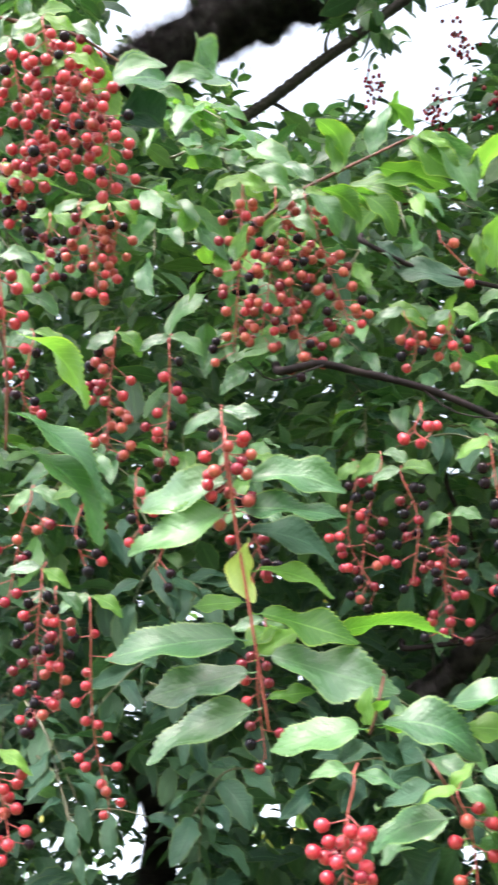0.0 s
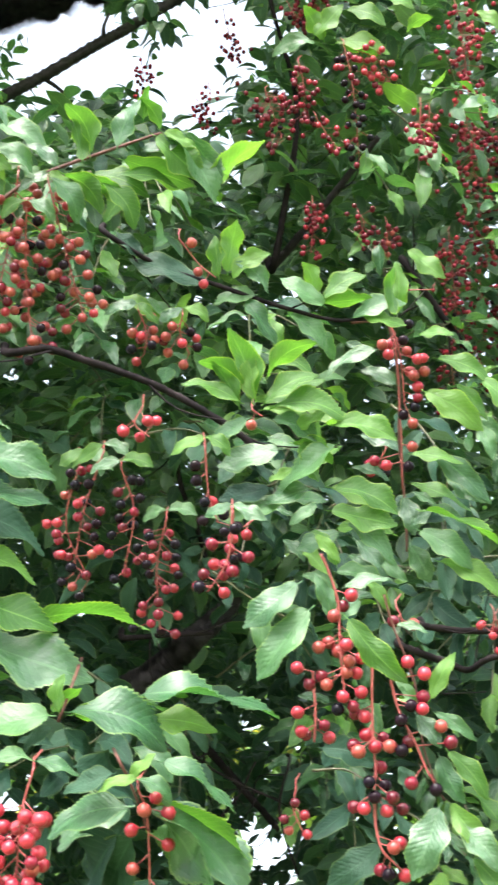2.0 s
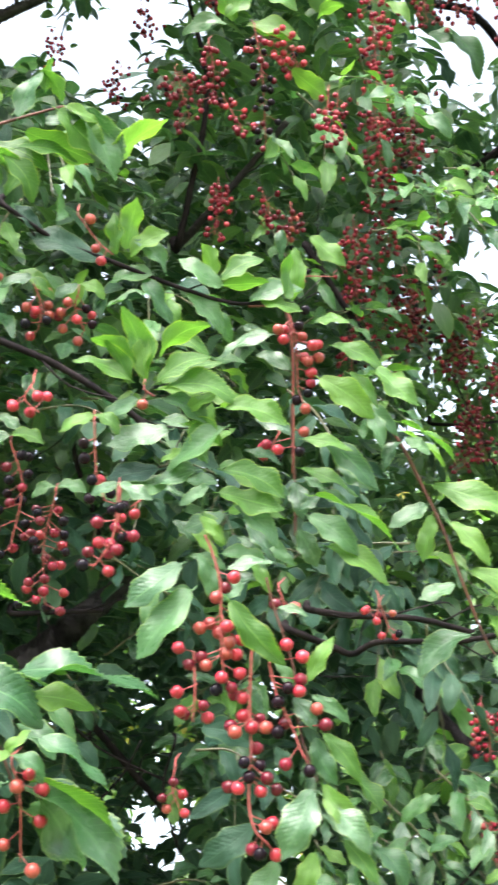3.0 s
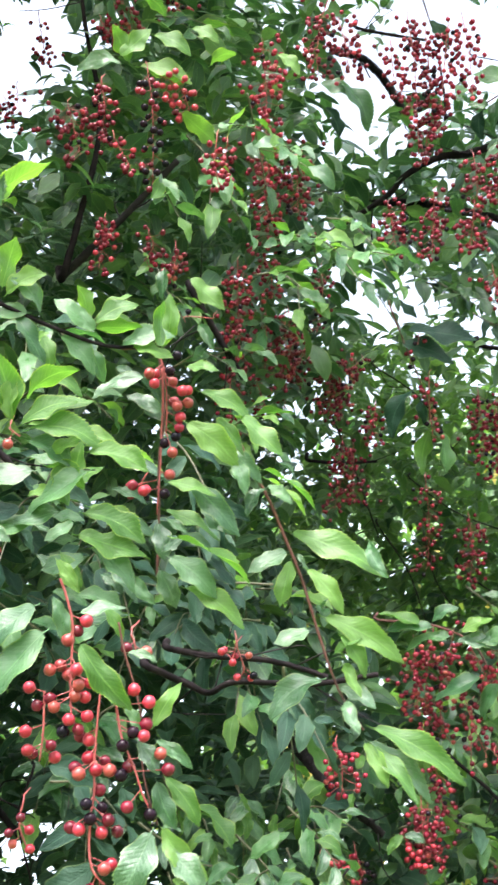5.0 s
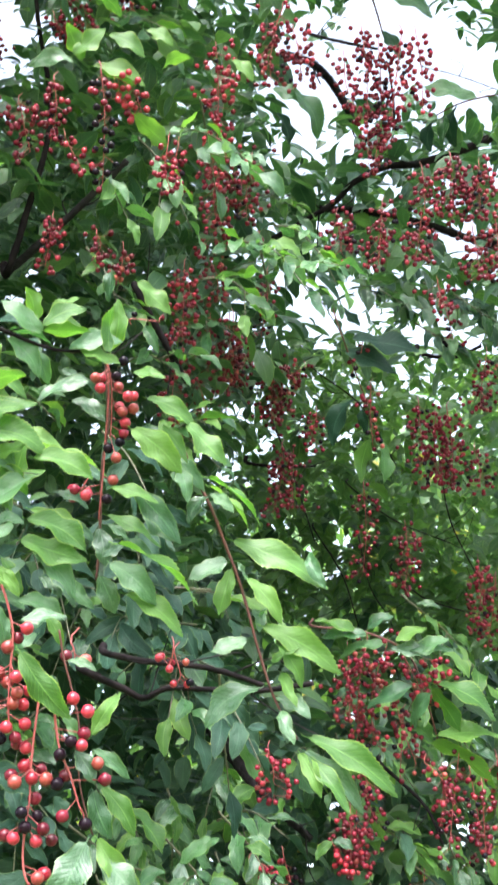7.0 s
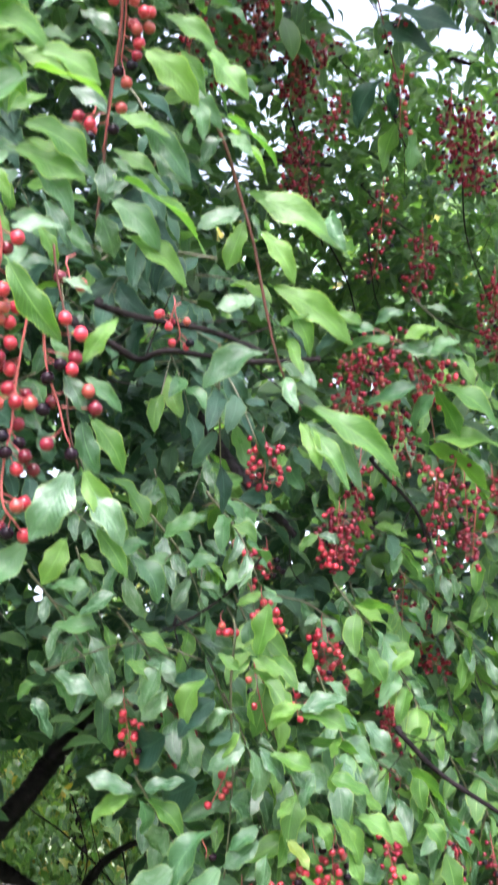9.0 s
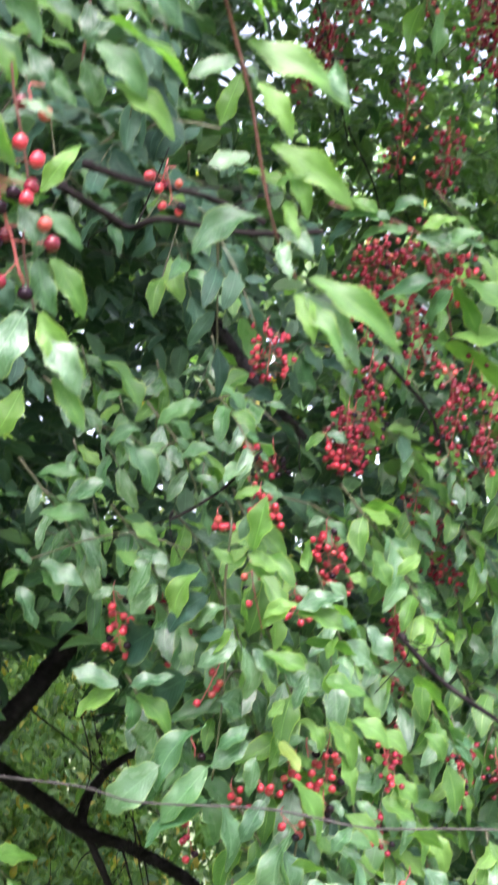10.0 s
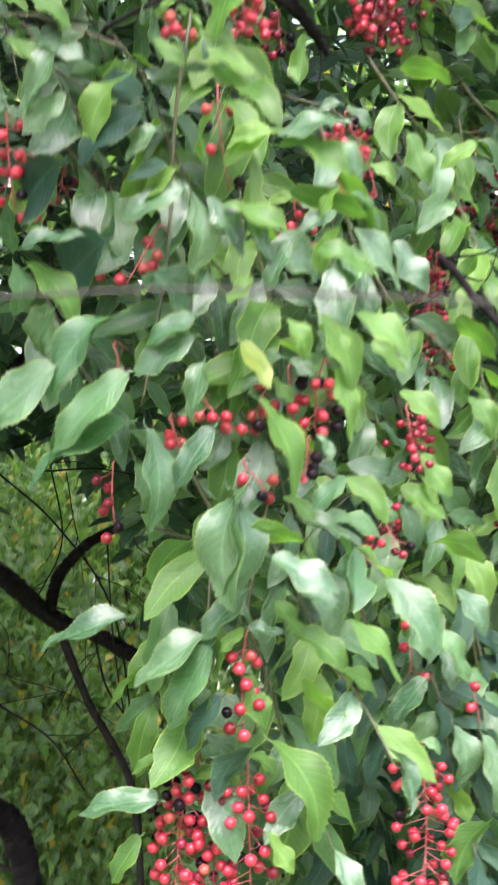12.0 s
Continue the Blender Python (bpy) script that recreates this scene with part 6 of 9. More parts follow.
leaf(br, (0.967, 1.263, 2.011), (1.055, 1.223, 1.996), (-0.21, -0.72, 0.66), 'y', 3)
leaf(br, (0.962, 1.269, 2.006), (1.044, 1.258, 1.951), (0.56, -0.02, 0.83), 'y', 0)
leaf(br, (0.886, 1.234, 2.128), (0.831, 1.262, 2.134), (-0.33, -0.77, 0.54), 'g', 0)
leaf(br, (0.906, 1.230, 2.116), (0.852, 1.267, 2.107), (-0.52, -0.62, 0.58), 'g', 2)
leaf(br, (0.912, 1.226, 2.118), (0.948, 1.200, 2.128), (-0.61, -0.69, 0.40), 'y', 3, 1.15)
leaf(br, (0.926, 1.225, 2.107), (0.982, 1.199, 2.099), (-0.30, -0.82, 0.49), 'g', 3)
leaf(br, (0.880, 1.235, 2.132), (0.909, 1.210, 2.145), (-0.69, -0.63, 0.35), 'g', 2, 1.03)
leaf(br, (0.874, 1.240, 2.130), (0.822, 1.255, 2.153), (-0.04, -0.88, 0.47), 'y', 5)
leaf(br, (0.939, 1.223, 2.100), (0.974, 1.195, 2.112), (-0.65, -0.65, 0.40), 'g', 0, 1.12)
leaf(br, (0.907, 1.234, 2.110), (0.958, 1.216, 2.094), (-0.22, -0.92, 0.34), 's', 0, 1.10)
leaf(br, (0.962, 1.235, 2.061), (0.948, 1.267, 2.021), (-0.95, -0.29, 0.10), 'g', 1, 1.44)
leaf(br, (0.849, 1.253, 2.131), (0.828, 1.282, 2.105), (-0.86, -0.46, 0.20), 'd', 1, 1.17)
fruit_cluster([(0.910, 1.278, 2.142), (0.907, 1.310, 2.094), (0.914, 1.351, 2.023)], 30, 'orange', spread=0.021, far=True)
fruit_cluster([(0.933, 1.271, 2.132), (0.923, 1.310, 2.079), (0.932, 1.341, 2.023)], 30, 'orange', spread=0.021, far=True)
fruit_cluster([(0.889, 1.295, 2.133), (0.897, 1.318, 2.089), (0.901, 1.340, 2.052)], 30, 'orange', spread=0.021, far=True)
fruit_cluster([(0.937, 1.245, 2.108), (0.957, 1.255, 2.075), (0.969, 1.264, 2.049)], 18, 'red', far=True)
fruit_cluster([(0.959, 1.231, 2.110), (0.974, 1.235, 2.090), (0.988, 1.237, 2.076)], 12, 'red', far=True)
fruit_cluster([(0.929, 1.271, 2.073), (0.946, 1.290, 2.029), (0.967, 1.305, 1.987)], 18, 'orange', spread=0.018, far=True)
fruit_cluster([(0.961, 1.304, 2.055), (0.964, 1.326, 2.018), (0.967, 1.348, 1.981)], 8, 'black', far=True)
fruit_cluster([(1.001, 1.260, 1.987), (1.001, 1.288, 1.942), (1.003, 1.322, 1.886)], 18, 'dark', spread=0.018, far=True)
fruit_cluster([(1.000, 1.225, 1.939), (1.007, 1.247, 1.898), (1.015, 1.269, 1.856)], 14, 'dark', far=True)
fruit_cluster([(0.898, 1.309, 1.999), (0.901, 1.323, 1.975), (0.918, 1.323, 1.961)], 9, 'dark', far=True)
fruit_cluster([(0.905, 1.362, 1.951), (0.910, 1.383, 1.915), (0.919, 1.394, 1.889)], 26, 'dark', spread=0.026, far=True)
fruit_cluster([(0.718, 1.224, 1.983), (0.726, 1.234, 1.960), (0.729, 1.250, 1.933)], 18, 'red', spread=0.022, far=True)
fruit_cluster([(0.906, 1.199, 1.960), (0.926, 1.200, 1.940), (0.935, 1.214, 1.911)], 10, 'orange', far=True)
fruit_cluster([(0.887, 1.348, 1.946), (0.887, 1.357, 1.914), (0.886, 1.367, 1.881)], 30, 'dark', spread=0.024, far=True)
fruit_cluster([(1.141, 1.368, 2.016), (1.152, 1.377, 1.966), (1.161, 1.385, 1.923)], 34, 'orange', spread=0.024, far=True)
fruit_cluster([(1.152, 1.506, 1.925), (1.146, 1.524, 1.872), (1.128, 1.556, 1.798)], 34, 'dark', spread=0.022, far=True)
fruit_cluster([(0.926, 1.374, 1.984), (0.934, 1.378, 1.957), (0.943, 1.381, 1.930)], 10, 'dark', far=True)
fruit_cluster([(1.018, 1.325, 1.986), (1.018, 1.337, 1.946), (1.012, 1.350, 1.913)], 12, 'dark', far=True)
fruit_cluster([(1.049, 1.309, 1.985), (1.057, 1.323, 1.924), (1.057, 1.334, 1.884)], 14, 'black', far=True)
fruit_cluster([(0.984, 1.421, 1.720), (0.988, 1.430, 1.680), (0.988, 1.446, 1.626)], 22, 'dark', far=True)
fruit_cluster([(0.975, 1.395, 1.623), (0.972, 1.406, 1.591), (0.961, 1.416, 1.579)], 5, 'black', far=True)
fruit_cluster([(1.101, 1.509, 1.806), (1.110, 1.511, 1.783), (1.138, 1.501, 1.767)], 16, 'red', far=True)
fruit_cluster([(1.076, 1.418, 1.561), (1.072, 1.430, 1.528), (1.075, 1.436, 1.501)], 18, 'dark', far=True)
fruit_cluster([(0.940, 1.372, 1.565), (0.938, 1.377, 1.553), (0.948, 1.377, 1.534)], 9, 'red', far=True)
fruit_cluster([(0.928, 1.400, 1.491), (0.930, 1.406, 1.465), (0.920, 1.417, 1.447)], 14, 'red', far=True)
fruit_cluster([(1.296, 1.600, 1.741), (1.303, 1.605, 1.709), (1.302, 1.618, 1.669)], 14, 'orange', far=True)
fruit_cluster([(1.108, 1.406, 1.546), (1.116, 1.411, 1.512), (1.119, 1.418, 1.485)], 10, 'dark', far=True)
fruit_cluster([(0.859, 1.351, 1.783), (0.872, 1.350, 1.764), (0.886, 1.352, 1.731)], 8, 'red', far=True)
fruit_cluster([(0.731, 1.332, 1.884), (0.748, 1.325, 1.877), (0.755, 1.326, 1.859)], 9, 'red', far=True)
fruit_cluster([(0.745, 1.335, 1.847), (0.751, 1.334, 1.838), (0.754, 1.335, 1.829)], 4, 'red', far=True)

# high fruiting crown
fruit_cluster([(0.469, 0.932, 2.662), (0.478, 0.955, 2.618), (0.484, 0.993, 2.551)], 30, 'dark', spread=0.017)
fruit_cluster([(0.496, 0.966, 2.693), (0.521, 0.966, 2.678), (0.534, 0.976, 2.655)], 22, 'red', spread=0.018)
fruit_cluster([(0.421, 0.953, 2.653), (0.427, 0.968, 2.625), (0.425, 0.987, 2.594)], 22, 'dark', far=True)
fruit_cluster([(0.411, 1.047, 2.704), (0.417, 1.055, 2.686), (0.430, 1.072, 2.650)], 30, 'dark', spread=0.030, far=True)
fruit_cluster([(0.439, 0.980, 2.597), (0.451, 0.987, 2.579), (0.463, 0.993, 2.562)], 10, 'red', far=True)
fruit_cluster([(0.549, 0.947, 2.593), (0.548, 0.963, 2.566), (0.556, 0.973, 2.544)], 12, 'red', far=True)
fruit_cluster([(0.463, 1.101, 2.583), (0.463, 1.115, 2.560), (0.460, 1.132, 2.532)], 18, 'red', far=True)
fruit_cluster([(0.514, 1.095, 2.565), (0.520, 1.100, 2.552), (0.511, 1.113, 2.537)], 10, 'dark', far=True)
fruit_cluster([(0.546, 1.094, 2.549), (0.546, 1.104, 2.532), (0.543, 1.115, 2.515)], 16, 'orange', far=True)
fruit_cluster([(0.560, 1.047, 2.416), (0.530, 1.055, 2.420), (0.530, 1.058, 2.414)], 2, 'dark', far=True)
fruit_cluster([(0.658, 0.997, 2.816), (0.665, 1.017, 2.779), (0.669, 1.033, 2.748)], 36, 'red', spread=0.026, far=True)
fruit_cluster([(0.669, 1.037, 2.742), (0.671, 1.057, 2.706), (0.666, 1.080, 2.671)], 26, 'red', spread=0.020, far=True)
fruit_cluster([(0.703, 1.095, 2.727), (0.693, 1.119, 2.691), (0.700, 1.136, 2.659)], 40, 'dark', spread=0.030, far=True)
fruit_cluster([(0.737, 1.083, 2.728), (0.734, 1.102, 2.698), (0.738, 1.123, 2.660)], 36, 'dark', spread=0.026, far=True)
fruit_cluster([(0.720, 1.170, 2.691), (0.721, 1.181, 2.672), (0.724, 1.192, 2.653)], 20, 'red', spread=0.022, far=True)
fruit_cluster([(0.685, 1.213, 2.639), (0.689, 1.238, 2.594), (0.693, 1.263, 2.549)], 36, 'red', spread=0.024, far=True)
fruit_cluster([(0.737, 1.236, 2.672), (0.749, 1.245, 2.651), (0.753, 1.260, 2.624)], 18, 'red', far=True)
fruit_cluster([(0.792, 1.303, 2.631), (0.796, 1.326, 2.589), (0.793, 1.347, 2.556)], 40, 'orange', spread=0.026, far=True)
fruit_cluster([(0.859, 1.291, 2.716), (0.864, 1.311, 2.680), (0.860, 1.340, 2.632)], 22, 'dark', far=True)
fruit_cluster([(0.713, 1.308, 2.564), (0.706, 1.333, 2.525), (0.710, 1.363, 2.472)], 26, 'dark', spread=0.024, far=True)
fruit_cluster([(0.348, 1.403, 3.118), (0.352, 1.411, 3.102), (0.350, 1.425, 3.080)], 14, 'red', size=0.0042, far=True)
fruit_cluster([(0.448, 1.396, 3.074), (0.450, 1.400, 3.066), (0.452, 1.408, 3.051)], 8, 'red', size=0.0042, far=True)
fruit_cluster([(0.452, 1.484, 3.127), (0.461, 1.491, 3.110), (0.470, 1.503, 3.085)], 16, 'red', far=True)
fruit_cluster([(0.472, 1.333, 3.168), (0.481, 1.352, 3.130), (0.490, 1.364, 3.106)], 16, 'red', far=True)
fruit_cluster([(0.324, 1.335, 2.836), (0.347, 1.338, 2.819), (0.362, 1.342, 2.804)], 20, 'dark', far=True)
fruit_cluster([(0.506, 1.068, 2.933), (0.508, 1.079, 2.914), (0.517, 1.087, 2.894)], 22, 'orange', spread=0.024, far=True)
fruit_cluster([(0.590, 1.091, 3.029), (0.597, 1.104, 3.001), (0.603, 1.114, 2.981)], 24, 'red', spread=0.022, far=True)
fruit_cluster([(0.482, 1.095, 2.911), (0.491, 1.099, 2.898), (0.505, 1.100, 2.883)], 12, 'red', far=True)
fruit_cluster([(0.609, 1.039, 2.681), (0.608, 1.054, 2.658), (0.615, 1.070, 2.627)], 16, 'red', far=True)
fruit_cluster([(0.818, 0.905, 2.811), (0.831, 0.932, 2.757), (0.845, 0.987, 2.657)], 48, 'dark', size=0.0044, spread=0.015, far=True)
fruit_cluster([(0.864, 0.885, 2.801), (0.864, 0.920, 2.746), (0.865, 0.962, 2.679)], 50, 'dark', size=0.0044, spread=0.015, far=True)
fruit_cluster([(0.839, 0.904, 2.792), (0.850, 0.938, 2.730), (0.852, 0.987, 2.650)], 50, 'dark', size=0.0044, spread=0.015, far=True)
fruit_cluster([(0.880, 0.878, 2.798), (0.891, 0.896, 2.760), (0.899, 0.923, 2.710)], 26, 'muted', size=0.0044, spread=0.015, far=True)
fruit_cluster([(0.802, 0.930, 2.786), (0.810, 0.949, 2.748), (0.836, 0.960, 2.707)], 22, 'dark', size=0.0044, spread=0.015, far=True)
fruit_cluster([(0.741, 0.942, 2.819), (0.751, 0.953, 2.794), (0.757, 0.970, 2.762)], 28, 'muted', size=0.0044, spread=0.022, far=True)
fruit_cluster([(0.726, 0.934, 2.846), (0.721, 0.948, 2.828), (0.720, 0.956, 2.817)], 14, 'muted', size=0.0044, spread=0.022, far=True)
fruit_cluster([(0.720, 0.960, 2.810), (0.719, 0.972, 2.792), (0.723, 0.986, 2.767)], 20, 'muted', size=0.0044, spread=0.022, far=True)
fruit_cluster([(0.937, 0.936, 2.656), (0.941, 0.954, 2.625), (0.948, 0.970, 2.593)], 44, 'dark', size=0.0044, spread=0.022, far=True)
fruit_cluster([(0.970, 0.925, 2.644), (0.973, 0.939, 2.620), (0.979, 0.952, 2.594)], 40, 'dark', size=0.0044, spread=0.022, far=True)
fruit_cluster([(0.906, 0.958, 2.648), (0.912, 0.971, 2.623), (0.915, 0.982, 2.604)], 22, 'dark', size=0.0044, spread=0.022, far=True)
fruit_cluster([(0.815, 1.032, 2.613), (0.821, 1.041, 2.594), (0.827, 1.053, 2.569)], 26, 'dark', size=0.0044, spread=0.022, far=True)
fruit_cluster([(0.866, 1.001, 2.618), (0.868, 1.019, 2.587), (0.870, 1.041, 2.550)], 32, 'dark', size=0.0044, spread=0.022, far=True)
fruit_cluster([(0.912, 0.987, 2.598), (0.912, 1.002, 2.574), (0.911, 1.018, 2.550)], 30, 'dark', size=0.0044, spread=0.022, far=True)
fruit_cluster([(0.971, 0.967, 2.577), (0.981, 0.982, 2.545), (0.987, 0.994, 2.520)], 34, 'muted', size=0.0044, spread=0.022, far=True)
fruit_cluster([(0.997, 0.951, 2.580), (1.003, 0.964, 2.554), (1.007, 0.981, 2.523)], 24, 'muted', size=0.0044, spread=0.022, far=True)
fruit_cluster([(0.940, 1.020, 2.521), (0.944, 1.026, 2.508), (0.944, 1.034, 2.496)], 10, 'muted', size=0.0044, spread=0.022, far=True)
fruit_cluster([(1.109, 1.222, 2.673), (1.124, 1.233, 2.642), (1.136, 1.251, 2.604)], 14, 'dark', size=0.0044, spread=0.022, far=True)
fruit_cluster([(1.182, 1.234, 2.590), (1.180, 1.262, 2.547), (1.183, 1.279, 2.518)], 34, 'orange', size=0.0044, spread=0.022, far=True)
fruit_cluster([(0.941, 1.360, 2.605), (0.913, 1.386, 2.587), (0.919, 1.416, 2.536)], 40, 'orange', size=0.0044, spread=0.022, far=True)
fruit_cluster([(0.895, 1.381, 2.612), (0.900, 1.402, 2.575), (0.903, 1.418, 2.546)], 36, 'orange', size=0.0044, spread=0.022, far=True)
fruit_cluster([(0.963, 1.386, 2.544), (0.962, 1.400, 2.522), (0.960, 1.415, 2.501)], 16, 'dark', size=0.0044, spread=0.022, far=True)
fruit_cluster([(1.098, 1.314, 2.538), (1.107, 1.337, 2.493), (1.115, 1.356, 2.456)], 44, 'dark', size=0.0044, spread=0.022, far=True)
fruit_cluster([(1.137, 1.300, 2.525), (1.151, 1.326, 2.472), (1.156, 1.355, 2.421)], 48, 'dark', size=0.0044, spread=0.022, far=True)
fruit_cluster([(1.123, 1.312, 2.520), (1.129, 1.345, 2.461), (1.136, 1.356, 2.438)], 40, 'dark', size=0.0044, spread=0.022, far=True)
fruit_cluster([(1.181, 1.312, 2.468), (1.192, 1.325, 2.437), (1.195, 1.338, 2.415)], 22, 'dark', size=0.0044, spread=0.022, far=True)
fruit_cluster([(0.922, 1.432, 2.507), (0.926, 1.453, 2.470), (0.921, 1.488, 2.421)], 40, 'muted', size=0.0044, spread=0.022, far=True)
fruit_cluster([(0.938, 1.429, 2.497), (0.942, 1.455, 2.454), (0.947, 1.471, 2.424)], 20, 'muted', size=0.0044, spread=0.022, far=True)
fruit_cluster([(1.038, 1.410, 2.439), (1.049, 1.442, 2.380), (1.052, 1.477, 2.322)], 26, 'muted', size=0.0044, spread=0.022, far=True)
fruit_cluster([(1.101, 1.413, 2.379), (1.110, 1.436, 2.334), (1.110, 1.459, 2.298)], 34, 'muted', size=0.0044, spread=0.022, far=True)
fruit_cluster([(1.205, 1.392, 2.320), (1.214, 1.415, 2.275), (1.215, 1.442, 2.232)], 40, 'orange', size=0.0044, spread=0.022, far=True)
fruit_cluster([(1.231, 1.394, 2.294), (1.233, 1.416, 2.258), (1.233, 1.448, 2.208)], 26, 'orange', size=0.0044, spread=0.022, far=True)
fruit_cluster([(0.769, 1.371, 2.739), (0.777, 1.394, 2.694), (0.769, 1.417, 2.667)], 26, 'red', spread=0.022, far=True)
fruit_cluster([(0.804, 1.382, 2.690), (0.809, 1.407, 2.646), (0.810, 1.434, 2.603)], 24, 'dark', spread=0.022, far=True)
fruit_cluster([(0.835, 1.368, 2.686), (0.841, 1.392, 2.642), (0.845, 1.418, 2.598)], 34, 'orange', spread=0.022, far=True)
fruit_cluster([(0.862, 1.382, 2.638), (0.857, 1.399, 2.618), (0.853, 1.419, 2.589)], 16, 'black', spread=0.022, far=True)
fruit_cluster([(0.799, 1.439, 2.605), (0.809, 1.448, 2.582), (0.819, 1.457, 2.559)], 14, 'dark', spread=0.022, far=True)
fruit_cluster([(0.834, 1.428, 2.592), (0.841, 1.434, 2.577), (0.841, 1.443, 2.562)], 4, 'black', spread=0.022, far=True)
fruit_cluster([(0.913, 1.164, 2.525), (0.912, 1.177, 2.505), (0.904, 1.193, 2.487)], 8, 'black', far=True)
fruit_cluster([(0.929, 1.189, 2.470), (0.933, 1.208, 2.438), (0.941, 1.229, 2.398)], 12, 'orange', far=True)

br = branch([(0.897, 1.196, 2.592), (0.876, 1.165, 2.556), (0.902, 1.185, 2.500), (0.929, 1.206, 2.445), (0.935, 1.219, 2.418)], 0.0012, 0.0008, 'dark cherry twig with two hanging leaves', RED_TWIG)
leaf(br, (0.936, 1.223, 2.411), (0.932, 1.260, 2.357), (-0.20, 0.81, 0.56), 'y', 3, 1.16)
leaf(br, (0.939, 1.222, 2.411), (0.959, 1.247, 2.353), (0.36, -0.89, -0.27), 'g', 5)
leaf(br, (0.914, 1.205, 2.460), (0.893, 1.251, 2.405), (-0.92, -0.40, 0.01), 'd', 4, 1.11)
leaf(br, (0.922, 1.209, 2.446), (0.933, 1.225, 2.412), (-0.92, -0.15, -0.35), 'd', 5, 1.45)
leaf(br, (0.887, 1.184, 2.516), (0.959, 1.168, 2.479), (-0.19, -0.98, 0.08), 'd', 3, 1.16)
leaf(br, (0.893, 1.174, 2.528), (0.983, 1.140, 2.501), (-0.23, -0.91, 0.35), 'd', 1)

# dark stems in the crown

br = branch([(0.476, 1.335, 2.683), (0.467, 1.299, 2.644), (0.480, 1.257, 2.699), (0.497, 1.176, 2.811), (0.468, 1.118, 2.930), (0.451, 1.069, 3.021)], 0.0066, 0.0022, 'dark upright cherry stem among red fruit', TWIG_BARK, 8, rough=0.10)

br = branch([(0.472, 1.315, 2.656), (0.503, 1.282, 2.680), (0.542, 1.240, 2.713), (0.600, 1.174, 2.765)], 0.0066, 0.0045, 'grey-barked slanting cherry stem', SMOOTH_BARK, 8, rough=0.10)

br = branch([(0.597, 1.183, 2.568), (0.583, 1.148, 2.532), (0.620, 1.165, 2.473), (0.650, 1.177, 2.427)], 0.0050, 0.0040, 'dark cherry stem among leaves', TWIG_BARK)
leaf(br, (0.459, 0.974, 2.709), (0.410, 1.001, 2.711), (-0.47, -0.88, -0.05), 's', 4, 1.05)
leaf(br, (0.465, 0.972, 2.708), (0.443, 0.957, 2.750), (0.84, 0.19, 0.51), 'y', 1, 1.31)
leaf(br, (0.471, 0.971, 2.704), (0.532, 0.955, 2.676), (-0.20, -0.97, 0.11), 'y', 0)
leaf(br, (0.480, 0.968, 2.700), (0.523, 0.959, 2.677), (0.47, -0.04, 0.88), 'y', 2, 1.11)
leaf(br, (0.520, 0.976, 2.652), (0.562, 0.978, 2.613), (0.69, 0.02, 0.73), 'y', 3, 1.45)
leaf(br, (0.485, 0.945, 2.733), (0.528, 0.939, 2.704), (-0.18, -0.98, -0.06), 'y', 0, 1.24)
leaf(br, (0.525, 0.923, 2.732), (0.556, 0.919, 2.711), (-0.18, -0.98, -0.08), 'y', 0, 1.45)
leaf(br, (0.547, 0.937, 2.690), (0.575, 0.917, 2.697), (-0.13, 0.15, 0.98), 'y', 4, 1.45)
leaf(br, (0.452, 0.974, 2.715), (0.484, 0.942, 2.738), (-0.67, -0.74, -0.11), 'y', 1, 1.41)
leaf(br, (0.463, 0.930, 2.775), (0.498, 0.928, 2.747), (0.62, -0.05, 0.79), 'y', 4, 1.45)
leaf(br, (0.616, 0.898, 2.690), (0.642, 0.900, 2.664), (-0.06, -0.99, -0.14), 'y', 0, 1.45)
leaf(br, (0.488, 0.998, 2.440), (0.489, 1.017, 2.409), (-0.87, -0.40, -0.27), 's', 5, 1.45)
leaf(br, (0.511, 0.993, 2.427), (0.550, 0.995, 2.390), (0.03, -1.00, -0.01), 'y', 1, 1.13)

br = branch([(1.367, 1.311, 3.131), (1.342, 1.287, 3.088), (1.243, 1.354, 3.069), (1.194, 1.380, 3.072), (1.143, 1.420, 3.054), (1.111, 1.456, 3.025), (1.019, 1.534, 2.984)], 0.0085, 0.0050, 'dark cherry bough across the bright sky', TWIG_BARK, 8, rough=0.10)

br = branch([(1.423, 1.428, 3.000), (1.398, 1.402, 2.960), (1.284, 1.436, 3.007), (1.190, 1.468, 3.039), (1.117, 1.501, 3.053)], 0.0090, 0.0060, 'dark cherry bough hung with fruit', TWIG_BARK, 8, rough=0.10)

br = branch([(1.130, 1.548, 3.484), (1.193, 1.531, 3.455), (1.239, 1.537, 3.405), (1.275, 1.553, 3.346)], 0.0090, 0.0070, 'bare grey bough against the sky', SMOOTH_BARK, 8, rough=0.10)

br = branch([(1.151, 1.469, 3.485), (1.133, 1.445, 3.437), (1.193, 1.425, 3.414), (1.253, 1.404, 3.395)], 0.0040, 0.0030, 'thin dark twig against the sky', TWIG_BARK)

br = branch([(1.265, 1.468, 3.179), (1.244, 1.442, 3.136), (1.245, 1.394, 3.211), (1.226, 1.352, 3.294)], 0.0030, 0.0020, 'upright dark fruit twig', TWIG_BARK)

br = branch([(1.304, 1.350, 3.332), (1.283, 1.326, 3.285), (1.340, 1.307, 3.263), (1.428, 1.284, 3.223)], 0.0012, 0.0010, 'thin bare twig tip against the sky', TWIG_BARK)

br = branch([(1.626, 1.955, 3.126), (1.604, 1.927, 3.087), (1.673, 1.900, 3.068), (1.727, 1.860, 3.083)], 0.0060, 0.0040, 'short dark bough in a gap', TWIG_BARK)

